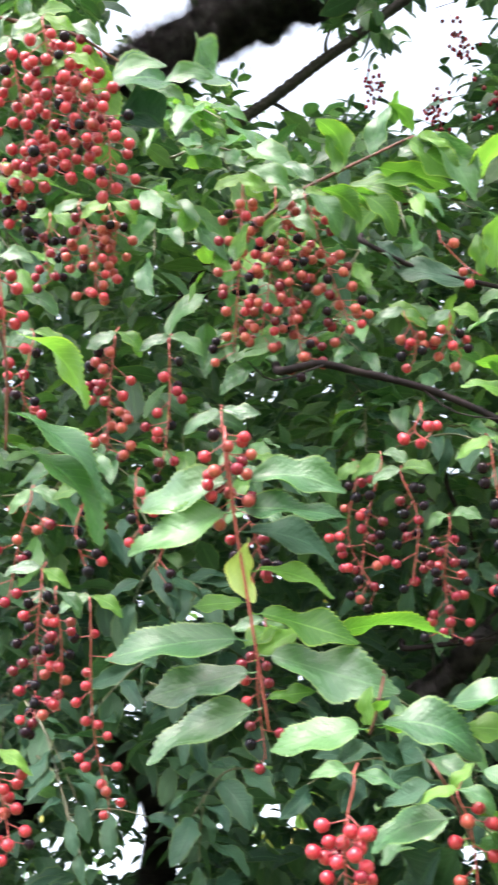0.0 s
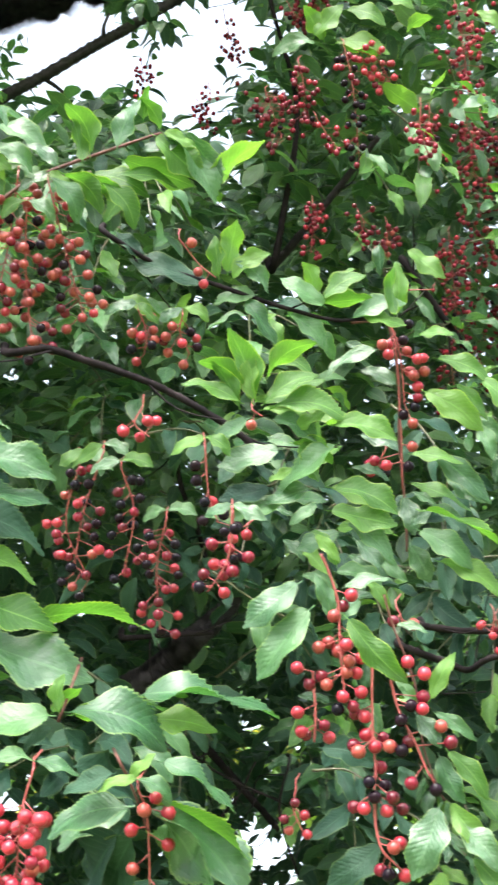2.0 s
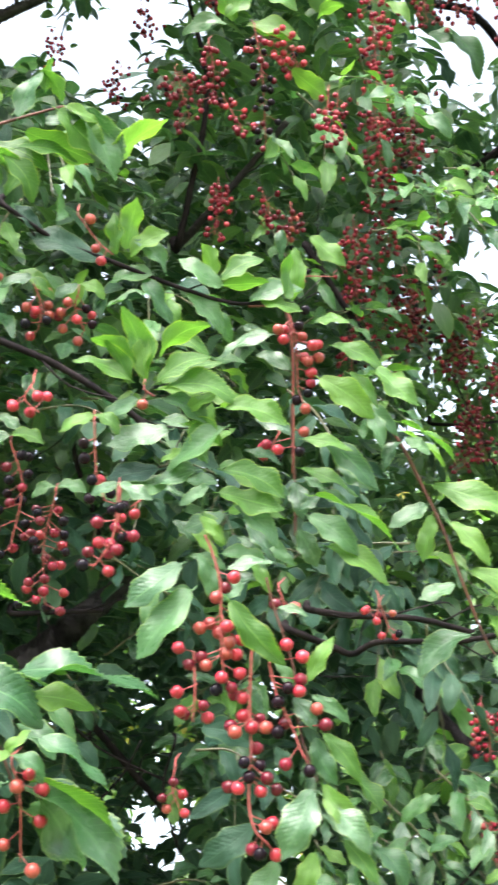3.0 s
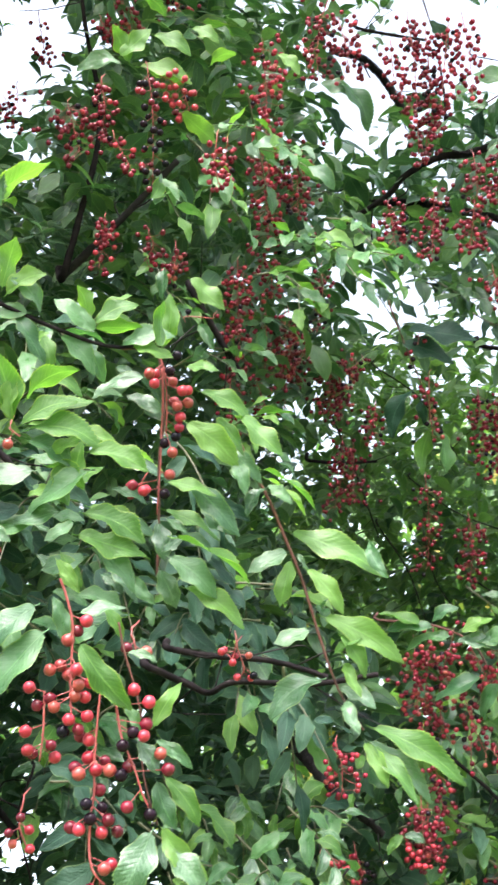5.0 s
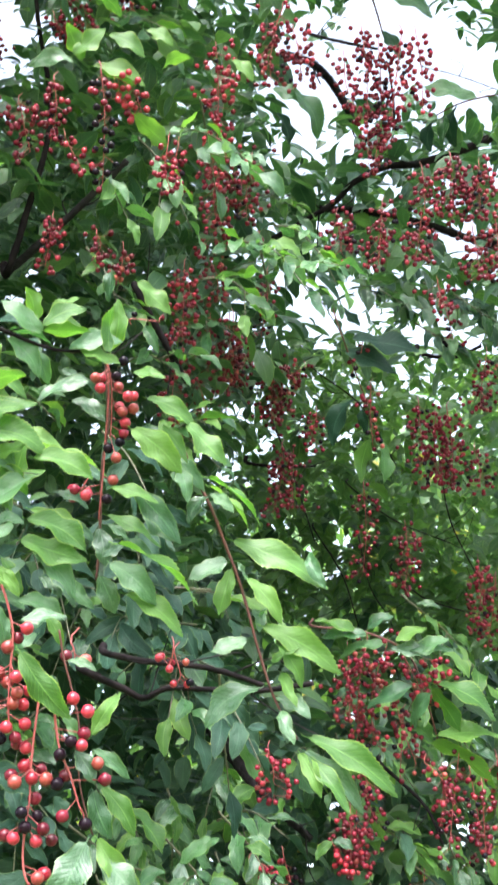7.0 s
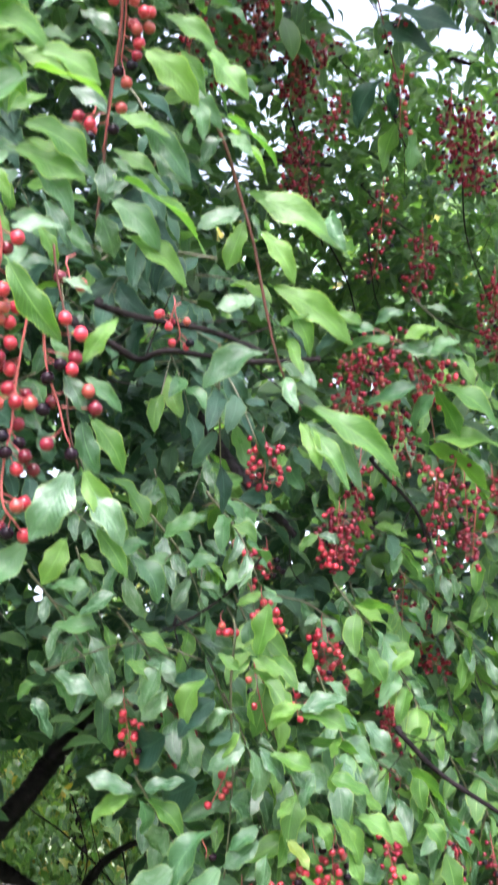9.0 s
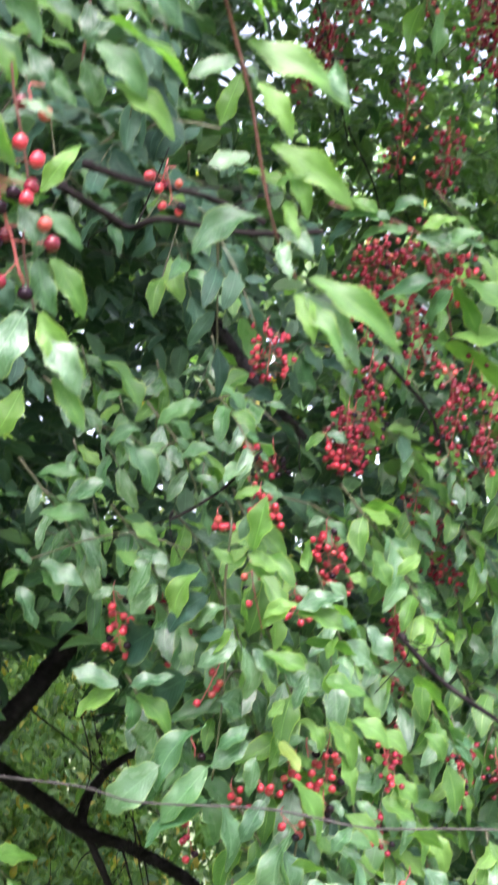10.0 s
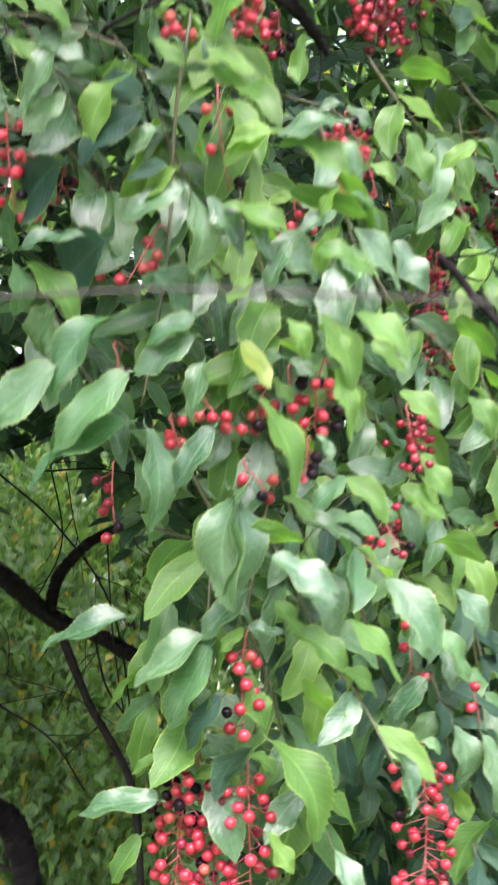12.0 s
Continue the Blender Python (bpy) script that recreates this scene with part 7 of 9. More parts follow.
br = branch([(1.005, 1.096, 3.170), (0.985, 1.072, 3.122), (1.000, 1.084, 3.090), (1.016, 1.100, 3.051)], 0.0020, 0.0012, 'twig end with drooping leaves against the sky', RED_TWIG)
leaf(br, (0.993, 1.069, 3.121), (0.909, 1.119, 3.115), (-0.52, -0.84, 0.18), 'g', 4)
leaf(br, (0.998, 1.071, 3.113), (1.080, 1.054, 3.067), (-0.24, -0.97, -0.07), 'g', 0)
leaf(br, (0.993, 1.066, 3.125), (1.062, 1.032, 3.118), (-0.45, -0.89, -0.08), 'g', 3)
leaf(br, (1.001, 1.067, 3.116), (0.957, 1.100, 3.104), (-0.61, -0.77, 0.18), 'd', 4)
leaf(br, (0.984, 1.068, 3.129), (0.922, 1.097, 3.139), (-0.42, -0.90, -0.03), 'g', 2)
leaf(br, (1.011, 1.095, 3.063), (1.043, 1.106, 3.017), (-0.04, -0.97, -0.26), 'd', 3, 1.15)

br = branch([(1.171, 1.023, 2.931), (1.145, 1.000, 2.888), (1.095, 1.030, 2.885), (1.066, 1.050, 2.879), (1.031, 1.079, 2.863)], 0.0016, 0.0010, 'cherry twig with large hanging leaves in the sky', RED_TWIG)
leaf(br, (1.102, 1.026, 2.884), (1.026, 1.053, 2.910), (-0.30, -0.95, 0.10), 'g', 3)
leaf(br, (1.073, 1.044, 2.882), (1.079, 1.075, 2.828), (-0.97, -0.15, -0.20), 'd', 4, 1.45)
leaf(br, (1.088, 1.037, 2.879), (1.109, 1.061, 2.824), (-0.94, -0.01, -0.35), 's', 3, 1.16)
leaf(br, (1.046, 1.068, 2.868), (1.047, 1.094, 2.826), (-0.96, -0.22, -0.16), 'd', 4, 1.45)
leaf(br, (1.060, 1.057, 2.873), (1.061, 1.083, 2.831), (-0.97, -0.21, -0.16), 's', 5, 1.41)
leaf(br, (1.109, 1.021, 2.887), (1.149, 1.016, 2.860), (-0.23, -0.96, -0.15), 'g', 1, 1.45)
leaf(br, (1.053, 1.065, 2.867), (1.023, 1.079, 2.872), (-0.42, -0.91, -0.00), 's', 5, 1.45)
leaf(br, (1.124, 1.016, 2.881), (1.137, 1.039, 2.833), (-0.96, -0.04, -0.28), 'g', 0, 1.45)
leaf(br, (0.849, 1.137, 2.933), (0.897, 1.155, 2.863), (0.16, -0.98, -0.13), 'g', 2)
leaf(br, (0.837, 1.161, 2.907), (0.860, 1.176, 2.861), (0.12, -0.96, -0.27), 'd', 5)
leaf(br, (0.826, 1.148, 2.937), (0.881, 1.136, 2.907), (-0.25, -0.97, -0.07), 'g', 3, 1.11)

# boughs in the shade below

br = branch([(0.457, 1.030, 2.024), (0.442, 0.987, 2.001), (0.475, 0.976, 1.990), (0.525, 0.956, 1.978), (0.572, 0.942, 1.958)], 0.0036, 0.0026, 'dark crooked bough in deep shade', TWIG_BARK, 8, rough=0.12)

br = branch([(0.453, 1.083, 2.026), (0.439, 1.040, 2.004), (0.476, 1.033, 1.983), (0.493, 1.029, 1.974), (0.515, 1.013, 1.979), (0.576, 0.986, 1.967), (0.632, 0.956, 1.966)], 0.0040, 0.0026, 'dark forked bough in deep shade', TWIG_BARK, 8, rough=0.12)
fruit_cluster([(0.488, 0.942, 1.990), (0.487, 0.949, 1.980), (0.485, 0.952, 1.978)], 4, 'red', size=0.0040)
fruit_cluster([(0.489, 0.944, 1.986), (0.496, 0.951, 1.970), (0.495, 0.955, 1.964)], 4, 'red', size=0.0040)

br = branch([(0.970, 1.906, 2.235), (0.925, 1.696, 2.089), (0.904, 1.567, 2.001), (0.950, 1.569, 1.958)], 0.0105, 0.0040, 'thick dark bough crossing behind leaves', SMOOTH_BARK, 10, rough=0.15)

br = branch([(0.488, 1.766, 2.396), (0.405, 1.562, 2.271), (0.341, 1.425, 2.185), (0.312, 1.408, 2.159), (0.286, 1.421, 2.141), (0.259, 1.451, 2.131), (0.223, 1.493, 2.118)], 0.0100, 0.0190, 'thick dark cherry bough among leaves', SHADED_BARK, 12, rough=0.2)

br = branch([(0.246, 1.436, 2.196), (0.241, 1.393, 2.169), (0.279, 1.383, 2.165), (0.341, 1.366, 2.159)], 0.0040, 0.0030, 'thin dark cross twig', TWIG_BARK)

br = branch([(0.378, 1.671, 2.132), (0.370, 1.627, 2.109), (0.413, 1.643, 2.058), (0.463, 1.661, 2.000)], 0.0060, 0.0050, 'dark crooked twig in the shade', TWIG_BARK)

br = branch([(0.324, 1.373, 2.464), (0.317, 1.335, 2.430), (0.324, 1.372, 2.363), (0.341, 1.392, 2.319), (0.362, 1.426, 2.250)], 0.0040, 0.0030, 'dark upright stem behind the leaves', TWIG_BARK)

br = branch([(0.081, 1.337, 2.761), (0.080, 1.303, 2.720), (0.042, 1.330, 2.680), (0.025, 1.344, 2.660)], 0.0060, 0.0060, 'dark forked stem behind fruit', TWIG_BARK)

br = branch([(0.025, 1.377, 2.702), (0.026, 1.342, 2.663), (0.081, 1.338, 2.664), (0.133, 1.338, 2.658)], 0.0050, 0.0040, 'dark side branch behind fruit', TWIG_BARK)

br = branch([(-0.157, 2.017, 2.329), (-0.124, 2.033, 2.289), (-0.092, 2.050, 2.240), (-0.078, 2.066, 2.189), (-0.086, 2.081, 2.132), (-0.101, 2.098, 2.060)], 0.0110, 0.0400, 'dark trunk-like stem in the shade', SHADED_BARK, 10, rough=0.15)

br = branch([(-0.265, 2.155, 2.359), (-0.289, 2.165, 2.321), (-0.305, 2.178, 2.273), (-0.334, 2.191, 2.214)], 0.0240, 0.0300, 'dark crooked stem in deep shade', SMOOTH_BARK, 10, rough=0.15)

# low bright shoots

br = branch([(0.695, 1.281, 1.804), (0.680, 1.237, 1.775), (0.678, 1.249, 1.717), (0.682, 1.261, 1.638), (0.681, 1.271, 1.587), (0.677, 1.283, 1.529)], 0.0016, 0.0010, 'pale cherry shoot with broad glossy leaves low in the crown', GREEN_TWIG)
leaf(br, (0.659, 1.244, 1.545), (0.617, 1.272, 1.491), (-0.75, -0.61, 0.26), 'g', 0, 1.04)
leaf(br, (0.652, 1.240, 1.581), (0.613, 1.269, 1.520), (-0.85, -0.39, 0.37), 'g', 4)
leaf(br, (0.663, 1.248, 1.514), (0.606, 1.281, 1.470), (-0.69, -0.44, 0.58), 'g', 1)
leaf(br, (0.666, 1.246, 1.514), (0.677, 1.254, 1.445), (0.43, -0.90, -0.04), 's', 0)
leaf(br, (0.618, 1.261, 1.547), (0.580, 1.319, 1.504), (-0.86, -0.49, 0.10), 's', 0, 1.42)
leaf(br, (0.691, 1.224, 1.578), (0.662, 1.240, 1.558), (-0.64, -0.68, 0.37), 'g', 2, 1.36)
leaf(br, (0.692, 1.225, 1.567), (0.658, 1.245, 1.541), (-0.66, -0.66, 0.36), 's', 3, 1.29)
leaf(br, (0.697, 1.225, 1.553), (0.693, 1.235, 1.514), (-0.89, -0.46, -0.00), 's', 5, 1.45)
leaf(br, (0.708, 1.228, 1.513), (0.688, 1.244, 1.472), (-0.84, -0.51, 0.21), 's', 0, 1.45)
leaf(br, (0.716, 1.231, 1.479), (0.723, 1.241, 1.405), (0.55, -0.83, -0.06), 's', 2)
leaf(br, (0.730, 1.224, 1.483), (0.729, 1.239, 1.399), (-0.92, -0.39, -0.06), 's', 4)
leaf(br, (0.724, 1.217, 1.534), (0.756, 1.215, 1.469), (0.49, -0.83, 0.27), 'y', 0)
leaf(br, (0.769, 1.194, 1.554), (0.784, 1.196, 1.504), (0.40, -0.91, 0.08), 'y', 3)
leaf(br, (0.756, 1.191, 1.604), (0.764, 1.181, 1.635), (-0.30, 0.89, 0.35), 'y', 1, 1.45)
leaf(br, (0.730, 1.193, 1.655), (0.780, 1.173, 1.642), (0.37, 0.34, 0.87), 'y', 0)
leaf(br, (0.736, 1.185, 1.685), (0.775, 1.171, 1.667), (-0.12, -0.89, 0.44), 'g', 3)
leaf(br, (0.728, 1.187, 1.693), (0.696, 1.205, 1.669), (-0.63, -0.72, 0.29), 'y', 4, 1.12)
leaf(br, (0.733, 1.180, 1.719), (0.733, 1.174, 1.752), (-0.32, 0.93, 0.18), 'y', 5, 1.45)
leaf(br, (0.612, 1.231, 1.729), (0.582, 1.243, 1.740), (-0.23, -0.92, 0.32), 's', 1, 1.45)
leaf(br, (0.604, 1.238, 1.712), (0.580, 1.254, 1.684), (-0.66, -0.73, 0.16), 's', 3, 1.45)
leaf(br, (0.649, 1.220, 1.703), (0.614, 1.242, 1.666), (-0.67, -0.72, 0.20), 'd', 1, 1.45)
leaf(br, (0.648, 1.219, 1.707), (0.629, 1.267, 1.733), (-0.63, -0.55, 0.55), 'd', 2, 1.45)
leaf(br, (0.677, 1.216, 1.657), (0.641, 1.236, 1.634), (-0.60, -0.74, 0.31), 's', 0, 1.30)
leaf(br, (0.676, 1.216, 1.656), (0.684, 1.222, 1.603), (0.35, -0.94, -0.05), 's', 2, 1.20)
leaf(br, (0.686, 1.212, 1.653), (0.712, 1.208, 1.615), (0.14, -0.97, 0.21), 's', 3, 1.20)
leaf(br, (0.665, 1.219, 1.670), (0.642, 1.231, 1.658), (-0.56, -0.77, 0.31), 'd', 5, 1.45)
leaf(br, (0.705, 1.216, 1.585), (0.719, 1.207, 1.603), (-0.75, -0.60, 0.28), 'y', 1, 1.45)
leaf(br, (0.714, 1.216, 1.565), (0.736, 1.212, 1.535), (0.78, 0.36, 0.52), 'p', 0, 1.25)
leaf(br, (0.668, 1.207, 1.728), (0.647, 1.213, 1.745), (-0.08, -0.96, 0.27), 'y', 5, 1.45)
leaf(br, (0.678, 1.202, 1.729), (0.704, 1.193, 1.720), (-0.25, -0.92, 0.29), 'y', 1, 1.27)
leaf(br, (0.669, 1.203, 1.749), (0.696, 1.193, 1.740), (-0.25, -0.93, 0.28), 'y', 2, 1.45)
leaf(br, (0.607, 1.244, 1.671), (0.609, 1.332, 1.670), (-0.95, 0.02, -0.30), 'd', 2, 1.45)
leaf(br, (0.638, 1.239, 1.624), (0.641, 1.349, 1.623), (-0.99, 0.03, -0.15), 'd', 0, 1.45)
leaf(br, (0.659, 1.233, 1.604), (0.704, 1.271, 1.590), (0.64, -0.77, -0.01), 's', 0, 1.43)
leaf(br, (0.610, 1.259, 1.581), (0.612, 1.316, 1.565), (-0.91, -0.08, -0.41), 's', 3, 1.45)
leaf(br, (0.718, 1.205, 1.620), (0.772, 1.226, 1.613), (0.39, -0.90, 0.20), 's', 2, 1.29)
leaf(br, (0.709, 1.205, 1.641), (0.731, 1.200, 1.611), (0.10, -0.97, 0.22), 's', 4, 1.25)
leaf(br, (0.739, 1.194, 1.628), (0.727, 1.205, 1.593), (-0.86, -0.50, 0.14), 's', 0, 1.21)
leaf(br, (0.738, 1.203, 1.580), (0.753, 1.201, 1.553), (0.17, -0.97, 0.17), 'y', 2, 1.21)
leaf(br, (0.757, 1.195, 1.577), (0.775, 1.191, 1.554), (0.09, -0.97, 0.23), 'y', 5, 1.45)
leaf(br, (0.775, 1.202, 1.492), (0.764, 1.204, 1.509), (0.16, -0.96, 0.22), 's', 1, 1.45)
leaf(br, (0.785, 1.199, 1.485), (0.766, 1.212, 1.462), (-0.78, -0.49, 0.39), 'g', 3, 1.45)
leaf(br, (0.743, 1.227, 1.435), (0.787, 1.211, 1.413), (-0.03, -0.85, 0.53), 's', 1, 1.10)
leaf(br, (0.729, 1.230, 1.449), (0.764, 1.216, 1.443), (0.35, 0.58, 0.73), 'y', 5, 1.45)

# lower shoot with big leaves

br = branch([(0.784, 1.322, 1.480), (0.765, 1.277, 1.470), (0.762, 1.286, 1.429), (0.762, 1.292, 1.395), (0.776, 1.292, 1.359), (0.773, 1.300, 1.322)], 0.0015, 0.0010, 'drooping green cherry shoot with broad wet-looking leaves', GREEN_TWIG)
leaf(br, (0.728, 1.275, 1.387), (0.688, 1.300, 1.350), (-0.73, -0.50, 0.47), 's', 5, 1.27)
leaf(br, (0.732, 1.274, 1.382), (0.710, 1.294, 1.324), (-0.89, -0.43, 0.19), 'g', 0, 1.32)
leaf(br, (0.684, 1.293, 1.395), (0.631, 1.321, 1.370), (-0.56, -0.45, 0.70), 's', 5)
leaf(br, (0.749, 1.260, 1.416), (0.723, 1.278, 1.381), (-0.81, -0.47, 0.36), 's', 0, 1.45)
leaf(br, (0.773, 1.255, 1.390), (0.809, 1.244, 1.364), (0.09, -0.87, 0.49), 'y', 5, 1.24)
leaf(br, (0.782, 1.256, 1.362), (0.814, 1.249, 1.321), (0.79, 0.22, 0.58), 'y', 3)
leaf(br, (0.766, 1.270, 1.324), (0.804, 1.265, 1.257), (0.31, -0.92, 0.24), 'y', 2)
leaf(br, (0.713, 1.301, 1.279), (0.663, 1.325, 1.268), (-0.42, -0.55, 0.72), 's', 2, 1.21)
leaf(br, (0.703, 1.309, 1.259), (0.687, 1.322, 1.226), (-0.88, -0.41, 0.26), 'y', 0, 1.45)
leaf(br, (0.805, 1.239, 1.401), (0.843, 1.229, 1.359), (0.33, -0.82, 0.48), 'y', 3)
leaf(br, (0.762, 1.256, 1.409), (0.784, 1.251, 1.385), (0.17, -0.91, 0.37), 'y', 4, 1.45)
leaf(br, (0.750, 1.270, 1.363), (0.767, 1.269, 1.327), (0.31, -0.93, 0.18), 'y', 1, 1.45)
leaf(br, (0.741, 1.276, 1.348), (0.722, 1.291, 1.311), (-0.86, -0.42, 0.29), 'd', 2, 1.45)
leaf(br, (0.761, 1.273, 1.317), (0.742, 1.288, 1.280), (-0.13, 0.89, 0.44), 'd', 0, 1.45)
leaf(br, (0.802, 1.240, 1.404), (0.774, 1.249, 1.417), (-0.04, -0.84, 0.55), 's', 2, 1.45)
leaf(br, (0.773, 1.277, 1.263), (0.793, 1.274, 1.236), (0.30, -0.90, 0.33), 'y', 1, 1.15)
leaf(br, (0.783, 1.238, 1.457), (0.762, 1.245, 1.474), (0.06, -0.91, 0.42), 'y', 1, 1.45)
leaf(br, (0.959, 1.350, 1.331), (0.969, 1.354, 1.282), (0.18, -0.98, -0.05), 's', 2, 1.45)
leaf(br, (0.963, 1.355, 1.287), (0.979, 1.355, 1.254), (0.86, 0.33, 0.39), 'y', 3, 1.45)
leaf(br, (0.994, 1.347, 1.259), (0.974, 1.365, 1.208), (-0.00, 0.94, 0.34), 'y', 5, 1.45)
leaf(br, (0.941, 1.352, 1.364), (0.916, 1.370, 1.321), (-0.88, -0.32, 0.36), 's', 0, 1.45)
leaf(br, (0.979, 1.342, 1.326), (0.997, 1.345, 1.263), (0.17, -0.99, -0.00), 's', 0, 1.06)
leaf(br, (0.894, 1.373, 1.360), (0.877, 1.385, 1.334), (-0.85, -0.37, 0.38), 'd', 4, 1.45)
leaf(br, (0.944, 1.344, 1.400), (0.968, 1.341, 1.359), (0.17, -0.97, 0.17), 'g', 4, 1.45)
leaf(br, (0.949, 1.336, 1.430), (0.976, 1.331, 1.393), (0.12, -0.96, 0.23), 's', 0, 1.45)
leaf(br, (0.919, 1.352, 1.412), (0.939, 1.351, 1.375), (0.19, -0.97, 0.15), 's', 1, 1.37)
leaf(br, (0.883, 1.360, 1.461), (0.872, 1.372, 1.422), (-0.92, -0.36, 0.17), 'g', 3, 1.45)
leaf(br, (0.905, 1.347, 1.474), (0.879, 1.354, 1.503), (0.09, -0.95, 0.30), 's', 2, 1.45)
leaf(br, (0.902, 1.343, 1.504), (0.940, 1.331, 1.480), (-0.03, -0.91, 0.42), 'y', 4, 1.45)
leaf(br, (0.895, 1.334, 1.575), (0.929, 1.324, 1.547), (-0.01, -0.95, 0.32), 'y', 0, 1.45)
leaf(br, (0.915, 1.333, 1.530), (0.942, 1.327, 1.497), (0.08, -0.97, 0.24), 'y', 1, 1.45)
leaf(br, (0.872, 1.337, 1.612), (0.901, 1.329, 1.588), (-0.02, -0.95, 0.32), 'y', 4, 1.45)
leaf(br, (0.882, 1.330, 1.629), (0.857, 1.338, 1.645), (-0.09, -0.94, 0.34), 'y', 3, 1.45)
leaf(br, (0.883, 1.304, 1.769), (0.903, 1.303, 1.727), (0.07, -1.00, 0.07), 'y', 1, 1.45)
leaf(br, (0.858, 1.320, 1.742), (0.879, 1.313, 1.726), (-0.10, -0.96, 0.25), 'y', 2, 1.45)
leaf(br, (0.870, 1.301, 1.815), (0.911, 1.286, 1.804), (0.34, 0.25, 0.91), 'y', 1, 1.45)
leaf(br, (0.928, 1.309, 1.631), (0.963, 1.300, 1.599), (0.70, 0.25, 0.67), 'y', 2, 1.45)
leaf(br, (0.942, 1.313, 1.573), (0.965, 1.309, 1.540), (0.06, -0.98, 0.17), 'y', 2, 1.45)
leaf(br, (0.934, 1.283, 1.762), (0.909, 1.298, 1.740), (-0.69, -0.64, 0.34), 'y', 0, 1.45)
leaf(br, (0.879, 1.320, 1.688), (0.911, 1.314, 1.648), (0.03, -0.98, 0.18), 's', 1, 1.33)
leaf(br, (0.943, 1.294, 1.678), (0.926, 1.307, 1.648), (-0.19, 0.86, 0.47), 'y', 4, 1.45)
leaf(br, (0.930, 1.339, 1.463), (0.970, 1.324, 1.448), (0.46, 0.50, 0.73), 'y', 4, 1.45)
leaf(br, (0.743, 1.255, 1.390), (0.767, 1.245, 1.387), (-0.21, -0.73, 0.65), 's', 4, 1.10)
leaf(br, (0.746, 1.258, 1.391), (0.732, 1.267, 1.374), (-0.78, -0.47, 0.42), 'y', 3, 1.24)
fruit_cluster([(0.749, 1.266, 1.386), (0.750, 1.271, 1.359), (0.754, 1.275, 1.325)], 12, 'red')
leaf(br, (0.736, 1.305, 1.312), (0.719, 1.314, 1.304), (-0.57, -0.52, 0.64), 's', 3, 1.41)
leaf(br, (0.736, 1.310, 1.311), (0.753, 1.303, 1.305), (-0.00, -0.75, 0.66), 'g', 3, 1.45)
fruit_cluster([(0.741, 1.317, 1.306), (0.735, 1.327, 1.265), (0.736, 1.336, 1.213)], 40, 'red', spread=0.018)
leaf(br, (0.761, 1.283, 1.310), (0.780, 1.277, 1.297), (0.11, -0.81, 0.57), 'y', 5, 1.23)
leaf(br, (0.765, 1.286, 1.310), (0.752, 1.295, 1.290), (-0.84, -0.39, 0.37), 'g', 1, 1.17)
fruit_cluster([(0.767, 1.295, 1.304), (0.772, 1.300, 1.264), (0.778, 1.306, 1.213)], 30, 'red', spread=0.018)
leaf(br, (0.753, 1.300, 1.298), (0.730, 1.312, 1.289), (-0.52, -0.52, 0.68), 'y', 1, 1.11)
leaf(br, (0.753, 1.305, 1.297), (0.771, 1.300, 1.281), (0.22, -0.85, 0.49), 'y', 4, 1.20)
fruit_cluster([(0.757, 1.313, 1.292), (0.757, 1.319, 1.258), (0.759, 1.327, 1.210)], 36, 'red', spread=0.018)
leaf(br, (0.720, 1.313, 1.307), (0.697, 1.325, 1.293), (-0.64, -0.49, 0.59), 'y', 2, 1.01)
leaf(br, (0.719, 1.318, 1.307), (0.743, 1.310, 1.291), (0.15, -0.80, 0.58), 'g', 3, 1.01)
fruit_cluster([(0.724, 1.326, 1.301), (0.729, 1.327, 1.283), (0.735, 1.328, 1.261)], 8, 'black', spread=0.016)
leaf(br, (0.928, 1.341, 1.316), (0.912, 1.352, 1.300), (-0.76, -0.37, 0.54), 'y', 3, 1.31)
leaf(br, (0.928, 1.346, 1.316), (0.944, 1.341, 1.306), (0.05, -0.84, 0.54), 'g', 2, 1.45)
fruit_cluster([(0.934, 1.353, 1.310), (0.943, 1.358, 1.262), (0.948, 1.367, 1.200)], 44, 'red', spread=0.022)
leaf(br, (0.783, 1.238, 1.569), (0.809, 1.229, 1.557), (-0.13, -0.90, 0.42), 'y', 5, 1.00)
leaf(br, (0.787, 1.241, 1.570), (0.769, 1.251, 1.556), (-0.69, -0.60, 0.40), 'g', 3, 1.21)
fruit_cluster([(0.790, 1.249, 1.567), (0.788, 1.254, 1.545), (0.790, 1.257, 1.521)], 15, 'red', spread=0.016)
leaf(br, (0.763, 1.248, 1.565), (0.782, 1.241, 1.554), (-0.09, -0.91, 0.42), 's', 1, 1.32)
leaf(br, (0.766, 1.250, 1.566), (0.745, 1.261, 1.558), (-0.54, -0.70, 0.46), 'g', 4, 1.19)
fruit_cluster([(0.769, 1.259, 1.562), (0.777, 1.263, 1.522), (0.778, 1.268, 1.489)], 9, 'red', spread=0.010)
fruit_cluster([(0.777, 1.242, 1.512), (0.778, 1.244, 1.501), (0.778, 1.246, 1.488)], 3, 'black', spread=0.008)
fruit_cluster([(0.669, 1.245, 1.638), (0.662, 1.251, 1.620), (0.654, 1.258, 1.601)], 5, 'red', spread=0.010)
leaf(br, (0.576, 1.281, 1.713), (0.555, 1.292, 1.702), (-0.55, -0.80, 0.23), 's', 3, 1.13)
leaf(br, (0.575, 1.286, 1.715), (0.595, 1.280, 1.699), (-0.01, -0.94, 0.35), 'g', 3, 1.11)
fruit_cluster([(0.578, 1.294, 1.713), (0.583, 1.297, 1.681), (0.589, 1.300, 1.652)], 16, 'red', spread=0.014)
leaf(br, (0.662, 1.364, 1.721), (0.636, 1.376, 1.716), (-0.46, -0.82, 0.33), 's', 1, 1.15)
